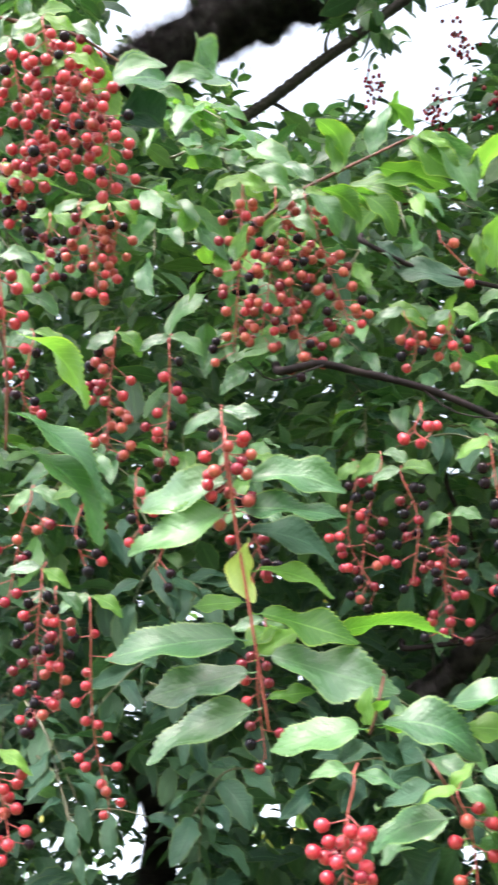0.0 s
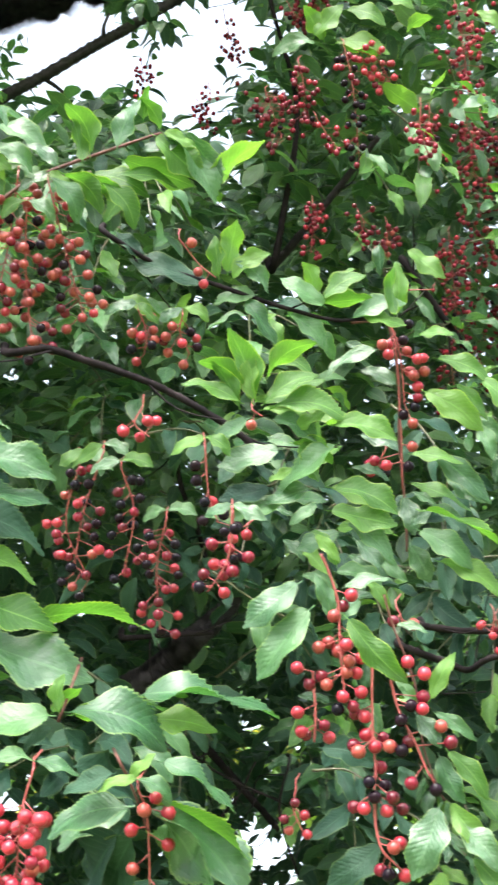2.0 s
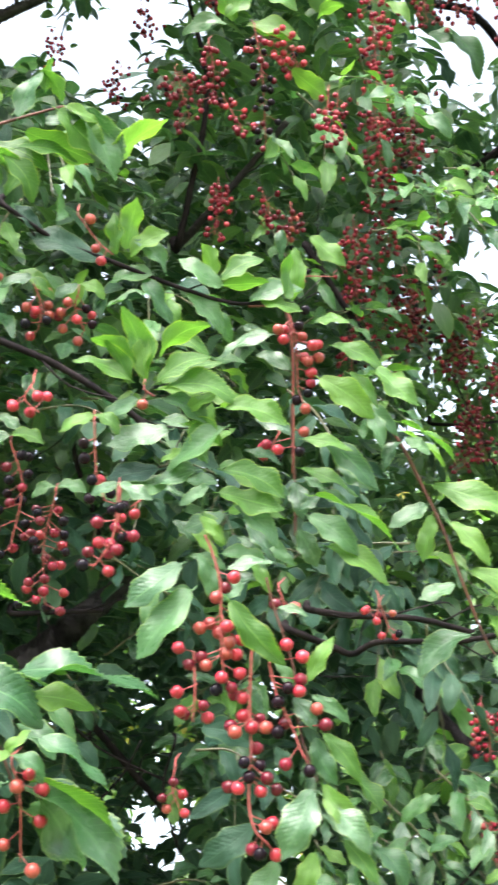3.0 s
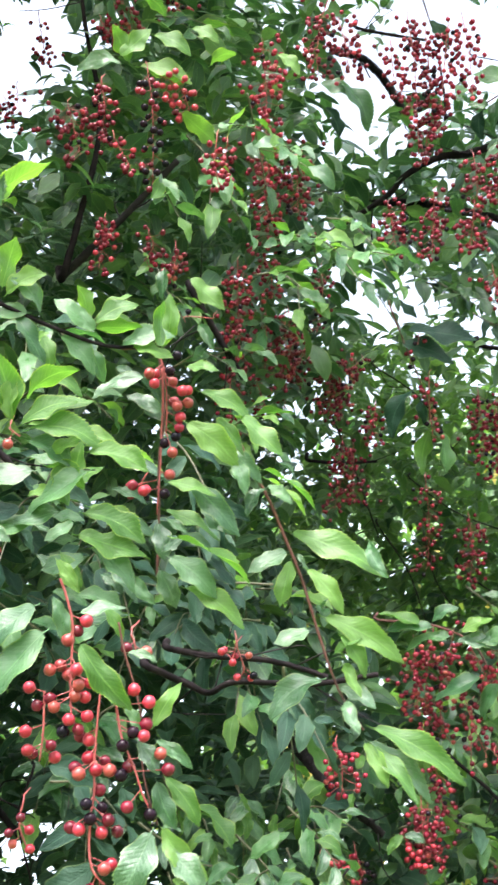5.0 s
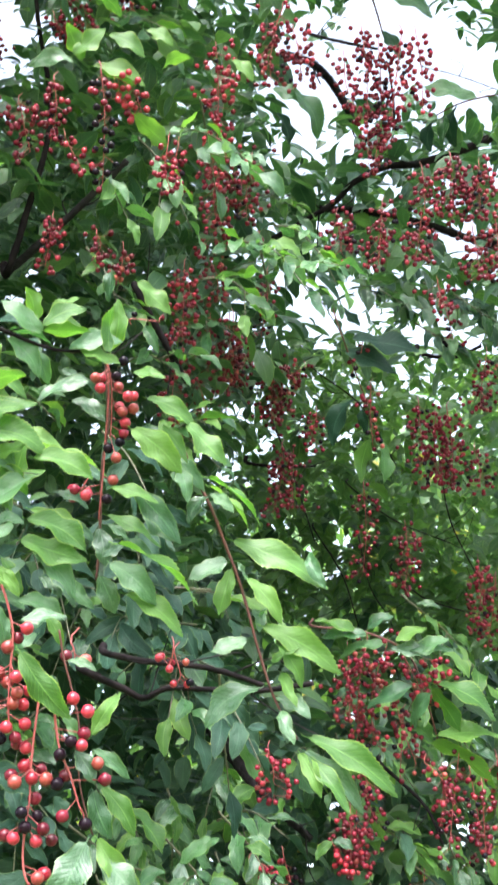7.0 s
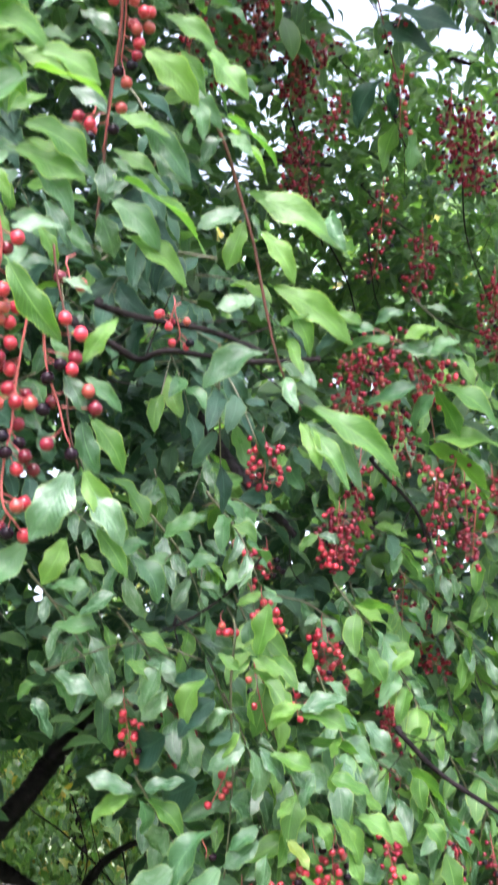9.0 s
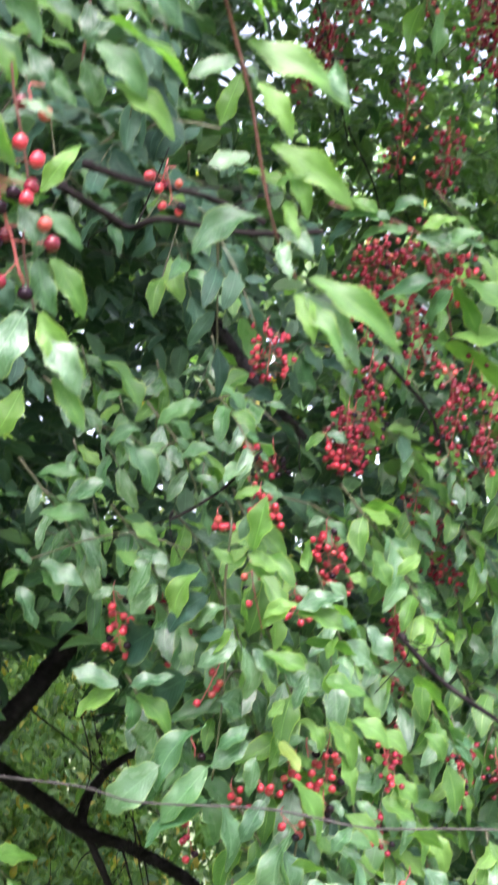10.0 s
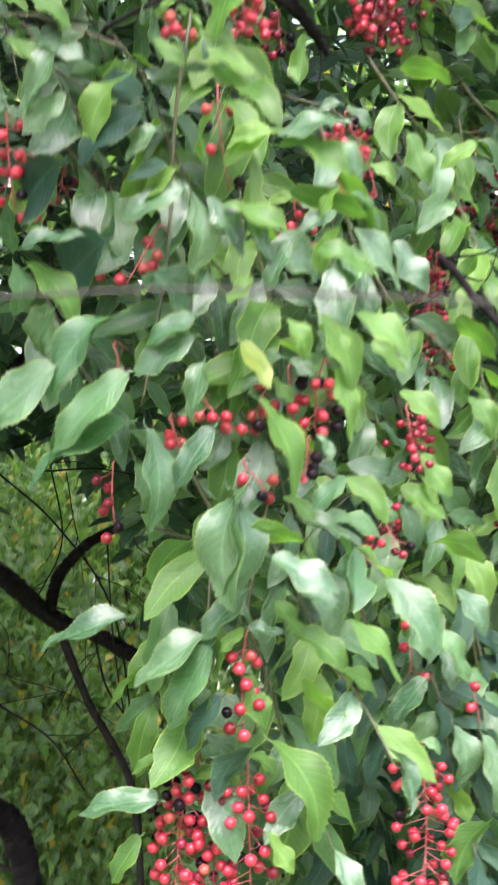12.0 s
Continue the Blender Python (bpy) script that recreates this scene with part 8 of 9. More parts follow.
leaf(br, (0.660, 1.369, 1.722), (0.678, 1.362, 1.714), (-0.16, -0.91, 0.37), 'g', 4, 1.45)
fruit_cluster([(0.664, 1.376, 1.719), (0.671, 1.379, 1.687), (0.667, 1.386, 1.658)], 20, 'dark', spread=0.020)
leaf(br, (0.648, 1.390, 1.731), (0.629, 1.402, 1.713), (-0.65, -0.73, 0.21), 'y', 5, 1.21)
leaf(br, (0.646, 1.395, 1.733), (0.664, 1.389, 1.725), (-0.16, -0.91, 0.38), 'g', 2, 1.45)
fruit_cluster([(0.650, 1.403, 1.730), (0.647, 1.406, 1.717), (0.653, 1.406, 1.705)], 14, 'dark', spread=0.016)
leaf(br, (0.681, 1.356, 1.717), (0.659, 1.369, 1.701), (-0.62, -0.74, 0.26), 's', 4, 1.10)
leaf(br, (0.679, 1.361, 1.719), (0.701, 1.353, 1.709), (-0.16, -0.92, 0.37), 'g', 1, 1.35)
fruit_cluster([(0.683, 1.368, 1.716), (0.684, 1.373, 1.692), (0.685, 1.377, 1.667)], 14, 'red', spread=0.014)
fruit_cluster([(0.704, 1.244, 1.740), (0.708, 1.247, 1.715), (0.718, 1.250, 1.672)], 5, 'red', spread=0.009)
leaf(br, (0.705, 1.218, 1.809), (0.680, 1.231, 1.798), (-0.53, -0.81, 0.24), 'y', 0)
leaf(br, (0.704, 1.222, 1.811), (0.726, 1.215, 1.800), (-0.22, -0.95, 0.22), 'g', 4, 1.16)
fruit_cluster([(0.709, 1.230, 1.810), (0.714, 1.230, 1.792), (0.718, 1.232, 1.774)], 12, 'red')
fruit_cluster([(0.671, 1.251, 1.787), (0.675, 1.250, 1.778), (0.677, 1.250, 1.772)], 5, 'red', spread=0.010)
leaf(br, (0.865, 1.369, 1.810), (0.845, 1.379, 1.803), (-0.50, -0.80, 0.32), 's', 4, 1.45)
leaf(br, (0.864, 1.373, 1.811), (0.888, 1.367, 1.788), (-0.06, -0.98, 0.20), 'g', 0, 1.10)
fruit_cluster([(0.870, 1.380, 1.809), (0.872, 1.384, 1.782), (0.881, 1.388, 1.741)], 26, 'red', spread=0.018)
leaf(br, (0.833, 1.396, 1.737), (0.854, 1.390, 1.721), (-0.08, -0.95, 0.30), 's', 0, 1.33)
leaf(br, (0.837, 1.399, 1.739), (0.815, 1.410, 1.726), (-0.59, -0.73, 0.35), 'y', 1, 1.33)
fruit_cluster([(0.840, 1.407, 1.735), (0.844, 1.408, 1.717), (0.847, 1.410, 1.699)], 9, 'red')
leaf(br, (0.857, 1.355, 1.908), (0.881, 1.346, 1.896), (-0.24, -0.95, 0.20), 's', 5, 1.27)
leaf(br, (0.861, 1.357, 1.910), (0.840, 1.370, 1.889), (-0.67, -0.71, 0.22), 'y', 1, 1.14)
fruit_cluster([(0.864, 1.365, 1.908), (0.874, 1.364, 1.890), (0.879, 1.364, 1.877)], 14, 'red')
fruit_cluster([(0.831, 1.434, 1.912), (0.835, 1.436, 1.893), (0.838, 1.437, 1.879)], 12, 'dark')
fruit_cluster([(1.105, 1.537, 1.901), (1.102, 1.547, 1.856), (1.106, 1.557, 1.789)], 18, 'dark', spread=0.018, far=True)
fruit_cluster([(1.070, 1.573, 1.788), (1.078, 1.575, 1.754), (1.088, 1.578, 1.716)], 16, 'red', far=True)
fruit_cluster([(1.081, 1.579, 1.727), (1.087, 1.582, 1.693), (1.104, 1.581, 1.660)], 12, 'black', far=True)
fruit_cluster([(0.889, 1.307, 1.557), (0.895, 1.308, 1.533), (0.902, 1.308, 1.517)], 7, 'red', spread=0.012, far=True)
fruit_cluster([(0.874, 1.327, 1.483), (0.887, 1.324, 1.467), (0.892, 1.324, 1.451)], 6, 'red', spread=0.016, far=True)
fruit_cluster([(0.682, 1.352, 1.501), (0.684, 1.356, 1.478), (0.689, 1.358, 1.451)], 6, 'dark', spread=0.013)
fruit_cluster([(0.949, 1.360, 1.422), (0.938, 1.369, 1.396), (0.937, 1.376, 1.361)], 4, 'bare')
fruit_cluster([(0.656, 1.285, 1.568), (0.660, 1.285, 1.559), (0.660, 1.287, 1.550)], 1, 'black', spread=0.004)
fruit_cluster([(0.694, 1.277, 1.523), (0.699, 1.277, 1.512), (0.703, 1.277, 1.501)], 5, 'red', spread=0.010)
fruit_cluster([(0.707, 1.257, 1.536), (0.719, 1.255, 1.522), (0.728, 1.253, 1.512)], 5, 'red', spread=0.010)
fruit_cluster([(0.740, 1.261, 1.496), (0.750, 1.259, 1.485), (0.758, 1.257, 1.475)], 5, 'red', spread=0.009)
leaf(br, (0.756, 1.253, 1.553), (0.735, 1.264, 1.542), (-0.61, -0.66, 0.44), 's', 2, 1.15)
leaf(br, (0.755, 1.257, 1.554), (0.772, 1.253, 1.537), (0.08, -0.95, 0.31), 'y', 1, 1.21)
fruit_cluster([(0.760, 1.265, 1.551), (0.754, 1.269, 1.539), (0.761, 1.268, 1.529)], 7, 'red')
fruit_cluster([(0.974, 1.358, 1.371), (0.984, 1.357, 1.350), (0.991, 1.359, 1.325)], 3, 'bare')
fruit_cluster([(1.085, 1.519, 1.433), (1.088, 1.521, 1.418), (1.087, 1.526, 1.392)], 5, 'red', far=True)

# bare grey twig and dark limbs at the bottom

br = branch([(0.404, 1.297, 1.555), (0.393, 1.246, 1.550), (0.434, 1.180, 1.540), (0.484, 1.109, 1.531), (0.509, 1.052, 1.520), (0.577, 0.972, 1.515), (0.620, 0.905, 1.503), (0.678, 0.875, 1.501), (0.745, 0.842, 1.498)], 0.0011, 0.0008, 'long bare grey twig stretched across the leaves', GREY_BARK)

br = branch([(0.771, 2.467, 1.549), (0.872, 2.437, 1.474), (0.944, 2.415, 1.418), (1.020, 2.387, 1.388), (1.103, 2.359, 1.341), (1.171, 2.339, 1.281)], 0.0170, 0.0090, 'dark forked limb in the shade', SMOOTH_BARK, 12, rough=0.30)

br = branch([(0.948, 2.414, 1.414), (0.978, 2.412, 1.348), (1.012, 2.409, 1.282), (1.068, 2.401, 1.192), (1.093, 2.406, 1.101), (1.111, 2.424, 0.959)], 0.0075, 0.0055, 'thin dark limb hanging in the shade', SMOOTH_BARK, 10, rough=0.30)

br = branch([(0.935, 2.418, 1.422), (0.945, 2.403, 1.481), (0.982, 2.377, 1.533), (1.034, 2.350, 1.560), (1.118, 2.311, 1.568)], 0.0100, 0.0050, 'dark side limb in the shade', SMOOTH_BARK, 10, rough=0.30)

br = branch([(0.652, 2.174, 1.526), (0.738, 2.104, 1.643), (0.778, 2.071, 1.702), (0.817, 2.038, 1.761), (0.833, 2.016, 1.828)], 0.0170, 0.0120, 'dark rising limb in the shade', SMOOTH_BARK, 10, rough=0.30)

br = branch([(0.914, 2.387, 1.649), (0.904, 2.338, 1.633), (0.930, 2.346, 1.527), (0.901, 2.375, 1.436)], 0.0017, 0.0010, 'thin bare dark twig in the shade', TWIG_BARK)

br = branch([(0.856, 2.468, 1.645), (0.848, 2.419, 1.628), (0.933, 2.395, 1.556), (1.023, 2.377, 1.434), (1.076, 2.391, 1.226)], 0.0019, 0.0015, 'thin bare dark twig in the shade', TWIG_BARK)

br = branch([(0.880, 2.465, 1.295), (0.871, 2.415, 1.288), (0.944, 2.391, 1.242), (0.997, 2.381, 1.170)], 0.0022, 0.0015, 'thin bare dark twig in the shade', TWIG_BARK)

br = branch([(0.862, 2.556, 1.144), (0.930, 2.533, 1.104), (0.974, 2.535, 0.985)], 0.0200, 0.0200, 'dark low limb in the shade', SMOOTH_BARK, 10, rough=0.30)

br = branch([(0.881, 2.294, 1.631), (0.871, 2.245, 1.615), (0.935, 2.216, 1.621), (1.000, 2.189, 1.612)], 0.0017, 0.0010, 'thin bare dark twig in the shade', TWIG_BARK)

br = branch([(0.987, 2.345, 1.392), (0.975, 2.297, 1.382), (0.996, 2.299, 1.320), (1.038, 2.290, 1.266)], 0.0022, 0.0015, 'thin bare dark twig in the shade', TWIG_BARK)

br = branch([(1.002, 2.367, 1.544), (0.990, 2.319, 1.530), (1.012, 2.334, 1.392), (1.039, 2.343, 1.278)], 0.0017, 0.0010, 'thin bare dark twig in the shade', TWIG_BARK)

br = branch([(0.939, 2.378, 1.634), (0.928, 2.330, 1.617), (0.953, 2.336, 1.528), (0.999, 2.330, 1.448)], 0.0011, 0.0006, 'thin bare dark twig in the shade', TWIG_BARK)

br = branch([(0.891, 2.452, 1.338), (0.882, 2.403, 1.329), (0.960, 2.372, 1.308), (1.033, 2.348, 1.262)], 0.0011, 0.0006, 'thin bare dark twig in the shade', TWIG_BARK)

br = branch([(0.659, 1.335, 1.801), (0.641, 1.291, 1.786), (0.681, 1.262, 1.812), (0.714, 1.234, 1.850)], 0.0020, 0.0014, 'thin dark arching twig', TWIG_BARK)

br = branch([(0.940, 1.339, 1.680), (0.915, 1.297, 1.669), (0.957, 1.288, 1.624), (1.028, 1.265, 1.572)], 0.0035, 0.0030, 'dark smooth twig among bright leaves', TWIG_BARK)

br = branch([(0.973, 1.396, 2.025), (0.949, 1.357, 2.003), (0.997, 1.348, 1.947), (1.016, 1.352, 1.899)], 0.0030, 0.0020, 'thin dark twig behind bright leaves', TWIG_BARK)

br = branch([(0.506, 1.349, 1.751), (0.493, 1.302, 1.738), (0.545, 1.268, 1.756), (0.585, 1.247, 1.760), (0.635, 1.225, 1.741)], 0.0012, 0.0008, 'cherry shoot with small hooked pale leaves', GREEN_TWIG)
leaf(br, (0.573, 1.238, 1.769), (0.601, 1.230, 1.747), (0.06, -0.91, 0.42), 'y', 3, 1.45)
leaf(br, (0.597, 1.234, 1.741), (0.581, 1.256, 1.694), (-0.89, -0.44, 0.10), 's', 5, 1.45)
leaf(br, (0.562, 1.251, 1.743), (0.589, 1.244, 1.721), (0.11, -0.90, 0.41), 'y', 0, 1.45)
leaf(br, (0.499, 1.287, 1.736), (0.540, 1.272, 1.712), (-0.01, -0.85, 0.52), 's', 1, 1.33)
leaf(br, (0.495, 1.291, 1.731), (0.479, 1.294, 1.747), (0.20, -0.90, 0.39), 'g', 0, 1.45)
leaf(br, (0.500, 1.289, 1.728), (0.520, 1.287, 1.697), (0.31, -0.92, 0.25), 'g', 2, 1.45)
leaf(br, (0.490, 1.295, 1.726), (0.472, 1.309, 1.711), (-0.74, -0.58, 0.36), 'y', 4, 1.45)
leaf(br, (0.482, 1.302, 1.715), (0.504, 1.303, 1.672), (0.37, -0.91, 0.18), 's', 4, 1.45)
leaf(br, (0.637, 1.218, 1.724), (0.621, 1.240, 1.676), (-0.91, -0.41, 0.11), 'y', 4, 1.45)
leaf(br, (0.664, 1.213, 1.690), (0.641, 1.231, 1.670), (-0.76, -0.49, 0.42), 's', 4, 1.45)
leaf(br, (0.671, 1.216, 1.669), (0.651, 1.235, 1.638), (-0.86, -0.42, 0.29), 'y', 1, 1.45)
leaf(br, (0.582, 1.278, 1.617), (0.537, 1.296, 1.635), (-0.08, -0.79, 0.61), 's', 3, 1.25)
leaf(br, (0.580, 1.280, 1.615), (0.545, 1.305, 1.590), (-0.72, -0.51, 0.47), 'y', 1, 1.45)
leaf(br, (0.585, 1.278, 1.612), (0.590, 1.285, 1.577), (0.36, -0.92, -0.14), 'g', 2, 1.45)
leaf(br, (0.587, 1.275, 1.617), (0.625, 1.252, 1.626), (-0.50, -0.61, 0.61), 's', 4, 1.31)
leaf(br, (0.590, 1.275, 1.612), (0.627, 1.268, 1.570), (0.23, -0.90, 0.37), 'y', 0, 1.16)
leaf(br, (0.540, 1.253, 1.776), (0.496, 1.276, 1.778), (-0.36, -0.76, 0.55), 'g', 5, 1.32)
leaf(br, (0.552, 1.238, 1.808), (0.520, 1.261, 1.788), (-0.68, -0.62, 0.40), 's', 5, 1.45)
leaf(br, (0.559, 1.224, 1.844), (0.588, 1.223, 1.795), (0.25, -0.95, 0.16), 'g', 2, 1.31)
leaf(br, (0.534, 1.215, 1.920), (0.572, 1.209, 1.870), (0.38, -0.84, 0.38), 'y', 5)
leaf(br, (0.556, 1.213, 1.887), (0.537, 1.224, 1.883), (-0.53, -0.73, 0.43), 'g', 0, 1.45)
leaf(br, (0.620, 1.181, 1.879), (0.588, 1.204, 1.859), (-0.67, -0.63, 0.38), 'g', 0, 1.45)
leaf(br, (0.602, 1.196, 1.864), (0.625, 1.179, 1.878), (-0.68, -0.62, 0.38), 'g', 3, 1.45)
leaf(br, (0.528, 1.249, 1.814), (0.493, 1.267, 1.816), (-0.37, -0.77, 0.52), 'g', 1, 1.45)
leaf(br, (0.578, 1.211, 1.854), (0.550, 1.230, 1.840), (-0.65, -0.65, 0.40), 'g', 4, 1.45)
leaf(br, (0.610, 1.202, 1.826), (0.638, 1.185, 1.835), (-0.57, -0.68, 0.47), 'g', 0, 1.45)
leaf(br, (0.646, 1.171, 1.867), (0.671, 1.163, 1.849), (-0.06, -0.92, 0.38), 'y', 2, 1.45)
leaf(br, (0.680, 1.191, 1.737), (0.686, 1.172, 1.790), (-0.94, -0.35, -0.02), 'y', 1, 1.33)
leaf(br, (0.706, 1.182, 1.720), (0.675, 1.193, 1.738), (-0.05, -0.88, 0.47), 'y', 3, 1.45)
leaf(br, (0.719, 1.187, 1.682), (0.764, 1.168, 1.664), (-0.13, -0.83, 0.54), 'y', 5, 1.14)
leaf(br, (0.718, 1.186, 1.685), (0.761, 1.160, 1.696), (-0.53, -0.62, 0.58), 's', 3, 1.27)
leaf(br, (0.718, 1.185, 1.688), (0.694, 1.200, 1.678), (-0.60, -0.58, 0.56), 'y', 1, 1.45)
leaf(br, (0.737, 1.192, 1.628), (0.697, 1.208, 1.646), (-0.08, -0.83, 0.55), 'y', 5, 1.45)
leaf(br, (0.748, 1.189, 1.622), (0.788, 1.172, 1.604), (-0.08, -0.83, 0.56), 'y', 4, 1.45)
leaf(br, (0.751, 1.182, 1.638), (0.759, 1.172, 1.659), (-0.93, -0.32, 0.20), 'y', 3, 1.45)
leaf(br, (0.775, 1.185, 1.584), (0.812, 1.174, 1.555), (0.07, -0.90, 0.44), 'y', 0, 1.45)
leaf(br, (0.756, 1.195, 1.585), (0.784, 1.195, 1.535), (0.22, -0.96, 0.14), 'y', 0, 1.16)

# bright hanging twigs low in the crown
spray([(0.696, 1.267, 1.817), (0.719, 1.267, 1.765), (0.731, 1.271, 1.713)], 9, 'ysyg', 0.056, 202928, 0.7, toward=(0, -0.8, 0.6), label='hanging leafy cherry twig with bright or shade-darkened leaves')
spray([(0.689, 1.289, 1.715), (0.711, 1.288, 1.666), (0.727, 1.290, 1.614)], 9, 'ysyg', 0.056, 705015, 0.7, toward=(0, -0.8, 0.6), label='hanging leafy cherry twig with bright or shade-darkened leaves')
spray([(0.735, 1.275, 1.679), (0.758, 1.275, 1.623), (0.774, 1.277, 1.570)], 9, 'ysyg', 0.056, 164255, 0.7, toward=(0, -0.8, 0.6), label='hanging leafy cherry twig with bright or shade-darkened leaves')
spray([(0.729, 1.292, 1.599), (0.742, 1.297, 1.539), (0.754, 1.301, 1.486)], 9, 'sgysgys', 0.056, 117022, 0.7, toward=(0, -0.8, 0.6), label='hanging leafy cherry twig with bright or shade-darkened leaves')
spray([(0.762, 1.287, 1.547), (0.782, 1.289, 1.487), (0.801, 1.288, 1.443)], 9, 'sgysgys', 0.056, 97339, 0.7, toward=(0, -0.8, 0.6), label='hanging leafy cherry twig with bright or shade-darkened leaves')
spray([(0.721, 1.313, 1.500), (0.751, 1.309, 1.448), (0.767, 1.312, 1.396)], 9, 'sgysgys', 0.056, 352044, 0.7, toward=(0, -0.8, 0.6), label='hanging leafy cherry twig with bright or shade-darkened leaves')
spray([(0.779, 1.297, 1.449), (0.805, 1.294, 1.405), (0.824, 1.294, 1.353)], 9, 'sgysgys', 0.056, 159337, 0.7, toward=(0, -0.8, 0.6), label='hanging leafy cherry twig with bright or shade-darkened leaves')
spray([(0.718, 1.327, 1.432), (0.723, 1.334, 1.383), (0.717, 1.344, 1.337)], 9, 'sgysgys', 0.056, 385554, 0.7, toward=(0, -0.8, 0.6), label='hanging leafy cherry twig with bright or shade-darkened leaves')
spray([(0.778, 1.246, 1.737), (0.797, 1.246, 1.685), (0.816, 1.247, 1.633)], 9, 'sgysgys', 0.056, 645641, 0.7, toward=(0, -0.8, 0.6), label='hanging leafy cherry twig with bright or shade-darkened leaves')
spray([(0.784, 1.310, 1.366), (0.799, 1.311, 1.321), (0.810, 1.313, 1.284)], 9, 'sgysgys', 0.056, 797354, 0.7, toward=(0, -0.8, 0.6), label='hanging leafy cherry twig with bright or shade-darkened leaves')
spray([(0.882, 1.367, 1.854), (0.915, 1.360, 1.811), (0.952, 1.350, 1.776)], 9, 'sgygys', 0.054, 109996, 0.7, toward=(0, -0.8, 0.6), label='hanging leafy cherry twig with bright or shade-darkened leaves')
spray([(0.903, 1.388, 1.683), (0.938, 1.382, 1.631), (0.968, 1.377, 1.587)], 9, 'sgygys', 0.054, 602903, 0.7, toward=(0, -0.8, 0.6), label='hanging leafy cherry twig with bright or shade-darkened leaves')
spray([(0.930, 1.394, 1.585), (0.963, 1.393, 1.514), (0.993, 1.389, 1.461)], 9, 'sgygys', 0.054, 794890, 0.7, toward=(0, -0.8, 0.6), label='hanging leafy cherry twig with bright or shade-darkened leaves')
spray([(0.931, 1.410, 1.495), (0.955, 1.412, 1.428), (0.977, 1.412, 1.370)], 9, 'sgygys', 0.054, 462572, 0.7, toward=(0, -0.8, 0.6), label='hanging leafy cherry twig with bright or shade-darkened leaves')
spray([(0.882, 1.404, 1.646), (0.905, 1.405, 1.584), (0.927, 1.405, 1.531)], 9, 'sgygys', 0.054, 771978, 0.7, toward=(0, -0.8, 0.6), label='hanging leafy cherry twig with bright or shade-darkened leaves')
spray([(0.923, 1.428, 1.413), (0.945, 1.428, 1.360), (0.959, 1.432, 1.302)], 9, 'ddgd', 0.054, 338435, 0.7, toward=(0, -0.8, 0.6), label='hanging leafy cherry twig with bright or shade-darkened leaves')
spray([(0.986, 1.394, 1.452), (1.009, 1.395, 1.385), (1.024, 1.401, 1.318)], 9, 'ddgd', 0.054, 856023, 0.7, toward=(0, -0.8, 0.6), label='hanging leafy cherry twig with bright or shade-darkened leaves')
spray([(0.974, 1.363, 1.650), (0.997, 1.364, 1.588), (1.011, 1.368, 1.534)], 9, 'sgygys', 0.054, 806971, 0.7, toward=(0, -0.8, 0.6), label='hanging leafy cherry twig with bright or shade-darkened leaves')
spray([(0.945, 1.355, 1.767), (0.970, 1.352, 1.722), (0.992, 1.350, 1.678)], 9, 'sgygys', 0.054, 842755, 0.7, toward=(0, -0.8, 0.6), label='hanging leafy cherry twig with bright or shade-darkened leaves')
spray([(0.598, 1.356, 1.809), (0.624, 1.351, 1.774), (0.650, 1.348, 1.728)], 8, 'sgsgs', 0.058, 191926, 0.7, toward=(0, -0.8, 0.6), label='hanging leafy cherry twig with bright or shade-darkened leaves')
spray([(0.623, 1.376, 1.636), (0.650, 1.373, 1.589), (0.677, 1.369, 1.543)], 8, 'sgsgs', 0.058, 747738, 0.7, toward=(0, -0.8, 0.6), label='hanging leafy cherry twig with bright or shade-darkened leaves')
spray([(0.628, 1.357, 1.731), (0.661, 1.349, 1.697), (0.687, 1.344, 1.658)], 8, 'sgsgs', 0.058, 937067, 0.7, toward=(0, -0.8, 0.6), label='hanging leafy cherry twig with bright or shade-darkened leaves')
spray([(0.657, 1.331, 1.803), (0.683, 1.326, 1.769), (0.698, 1.327, 1.726)], 8, 'ysyg', 0.058, 968970, 0.7, toward=(0, -0.8, 0.6), label='hanging leafy cherry twig with bright or shade-darkened leaves')
spray([(0.982, 1.576, 1.367), (1.008, 1.576, 1.306), (1.024, 1.580, 1.245)], 9, 'ddgd', 0.060, 575753, 0.7, toward=(0, -0.8, 0.6), label='hanging leafy cherry twig with bright or shade-darkened leaves')
spray([(1.062, 1.547, 1.334), (1.088, 1.548, 1.268), (1.104, 1.552, 1.207)], 9, 'ddgd', 0.060, 608600, 0.7, toward=(0, -0.8, 0.6), label='hanging leafy cherry twig with bright or shade-darkened leaves')
spray([(1.012, 1.582, 1.265), (1.036, 1.580, 1.214), (1.052, 1.584, 1.153)], 9, 'ddgd', 0.060, 655464, 0.7, toward=(0, -0.8, 0.6), label='hanging leafy cherry twig with bright or shade-darkened leaves')
spray([(1.095, 1.541, 1.289), (1.116, 1.542, 1.233), (1.132, 1.547, 1.166)], 9, 'ddgd', 0.060, 911460, 0.7, toward=(0, -0.8, 0.6), label='hanging leafy cherry twig with bright or shade-darkened leaves')
spray([(0.974, 1.599, 1.263), (0.993, 1.599, 1.212), (1.004, 1.605, 1.156)], 9, 'ddgd', 0.060, 912727, 0.7, toward=(0, -0.8, 0.6), label='hanging leafy cherry twig with bright or shade-darkened leaves')
spray([(1.031, 1.360, 2.243), (1.088, 1.348, 2.183), (1.133, 1.345, 2.109)], 9, 'ygys', 0.055, 108341, 0.7, toward=(0, -0.8, 0.6), label='hanging leafy cherry twig with bright or shade-darkened leaves')
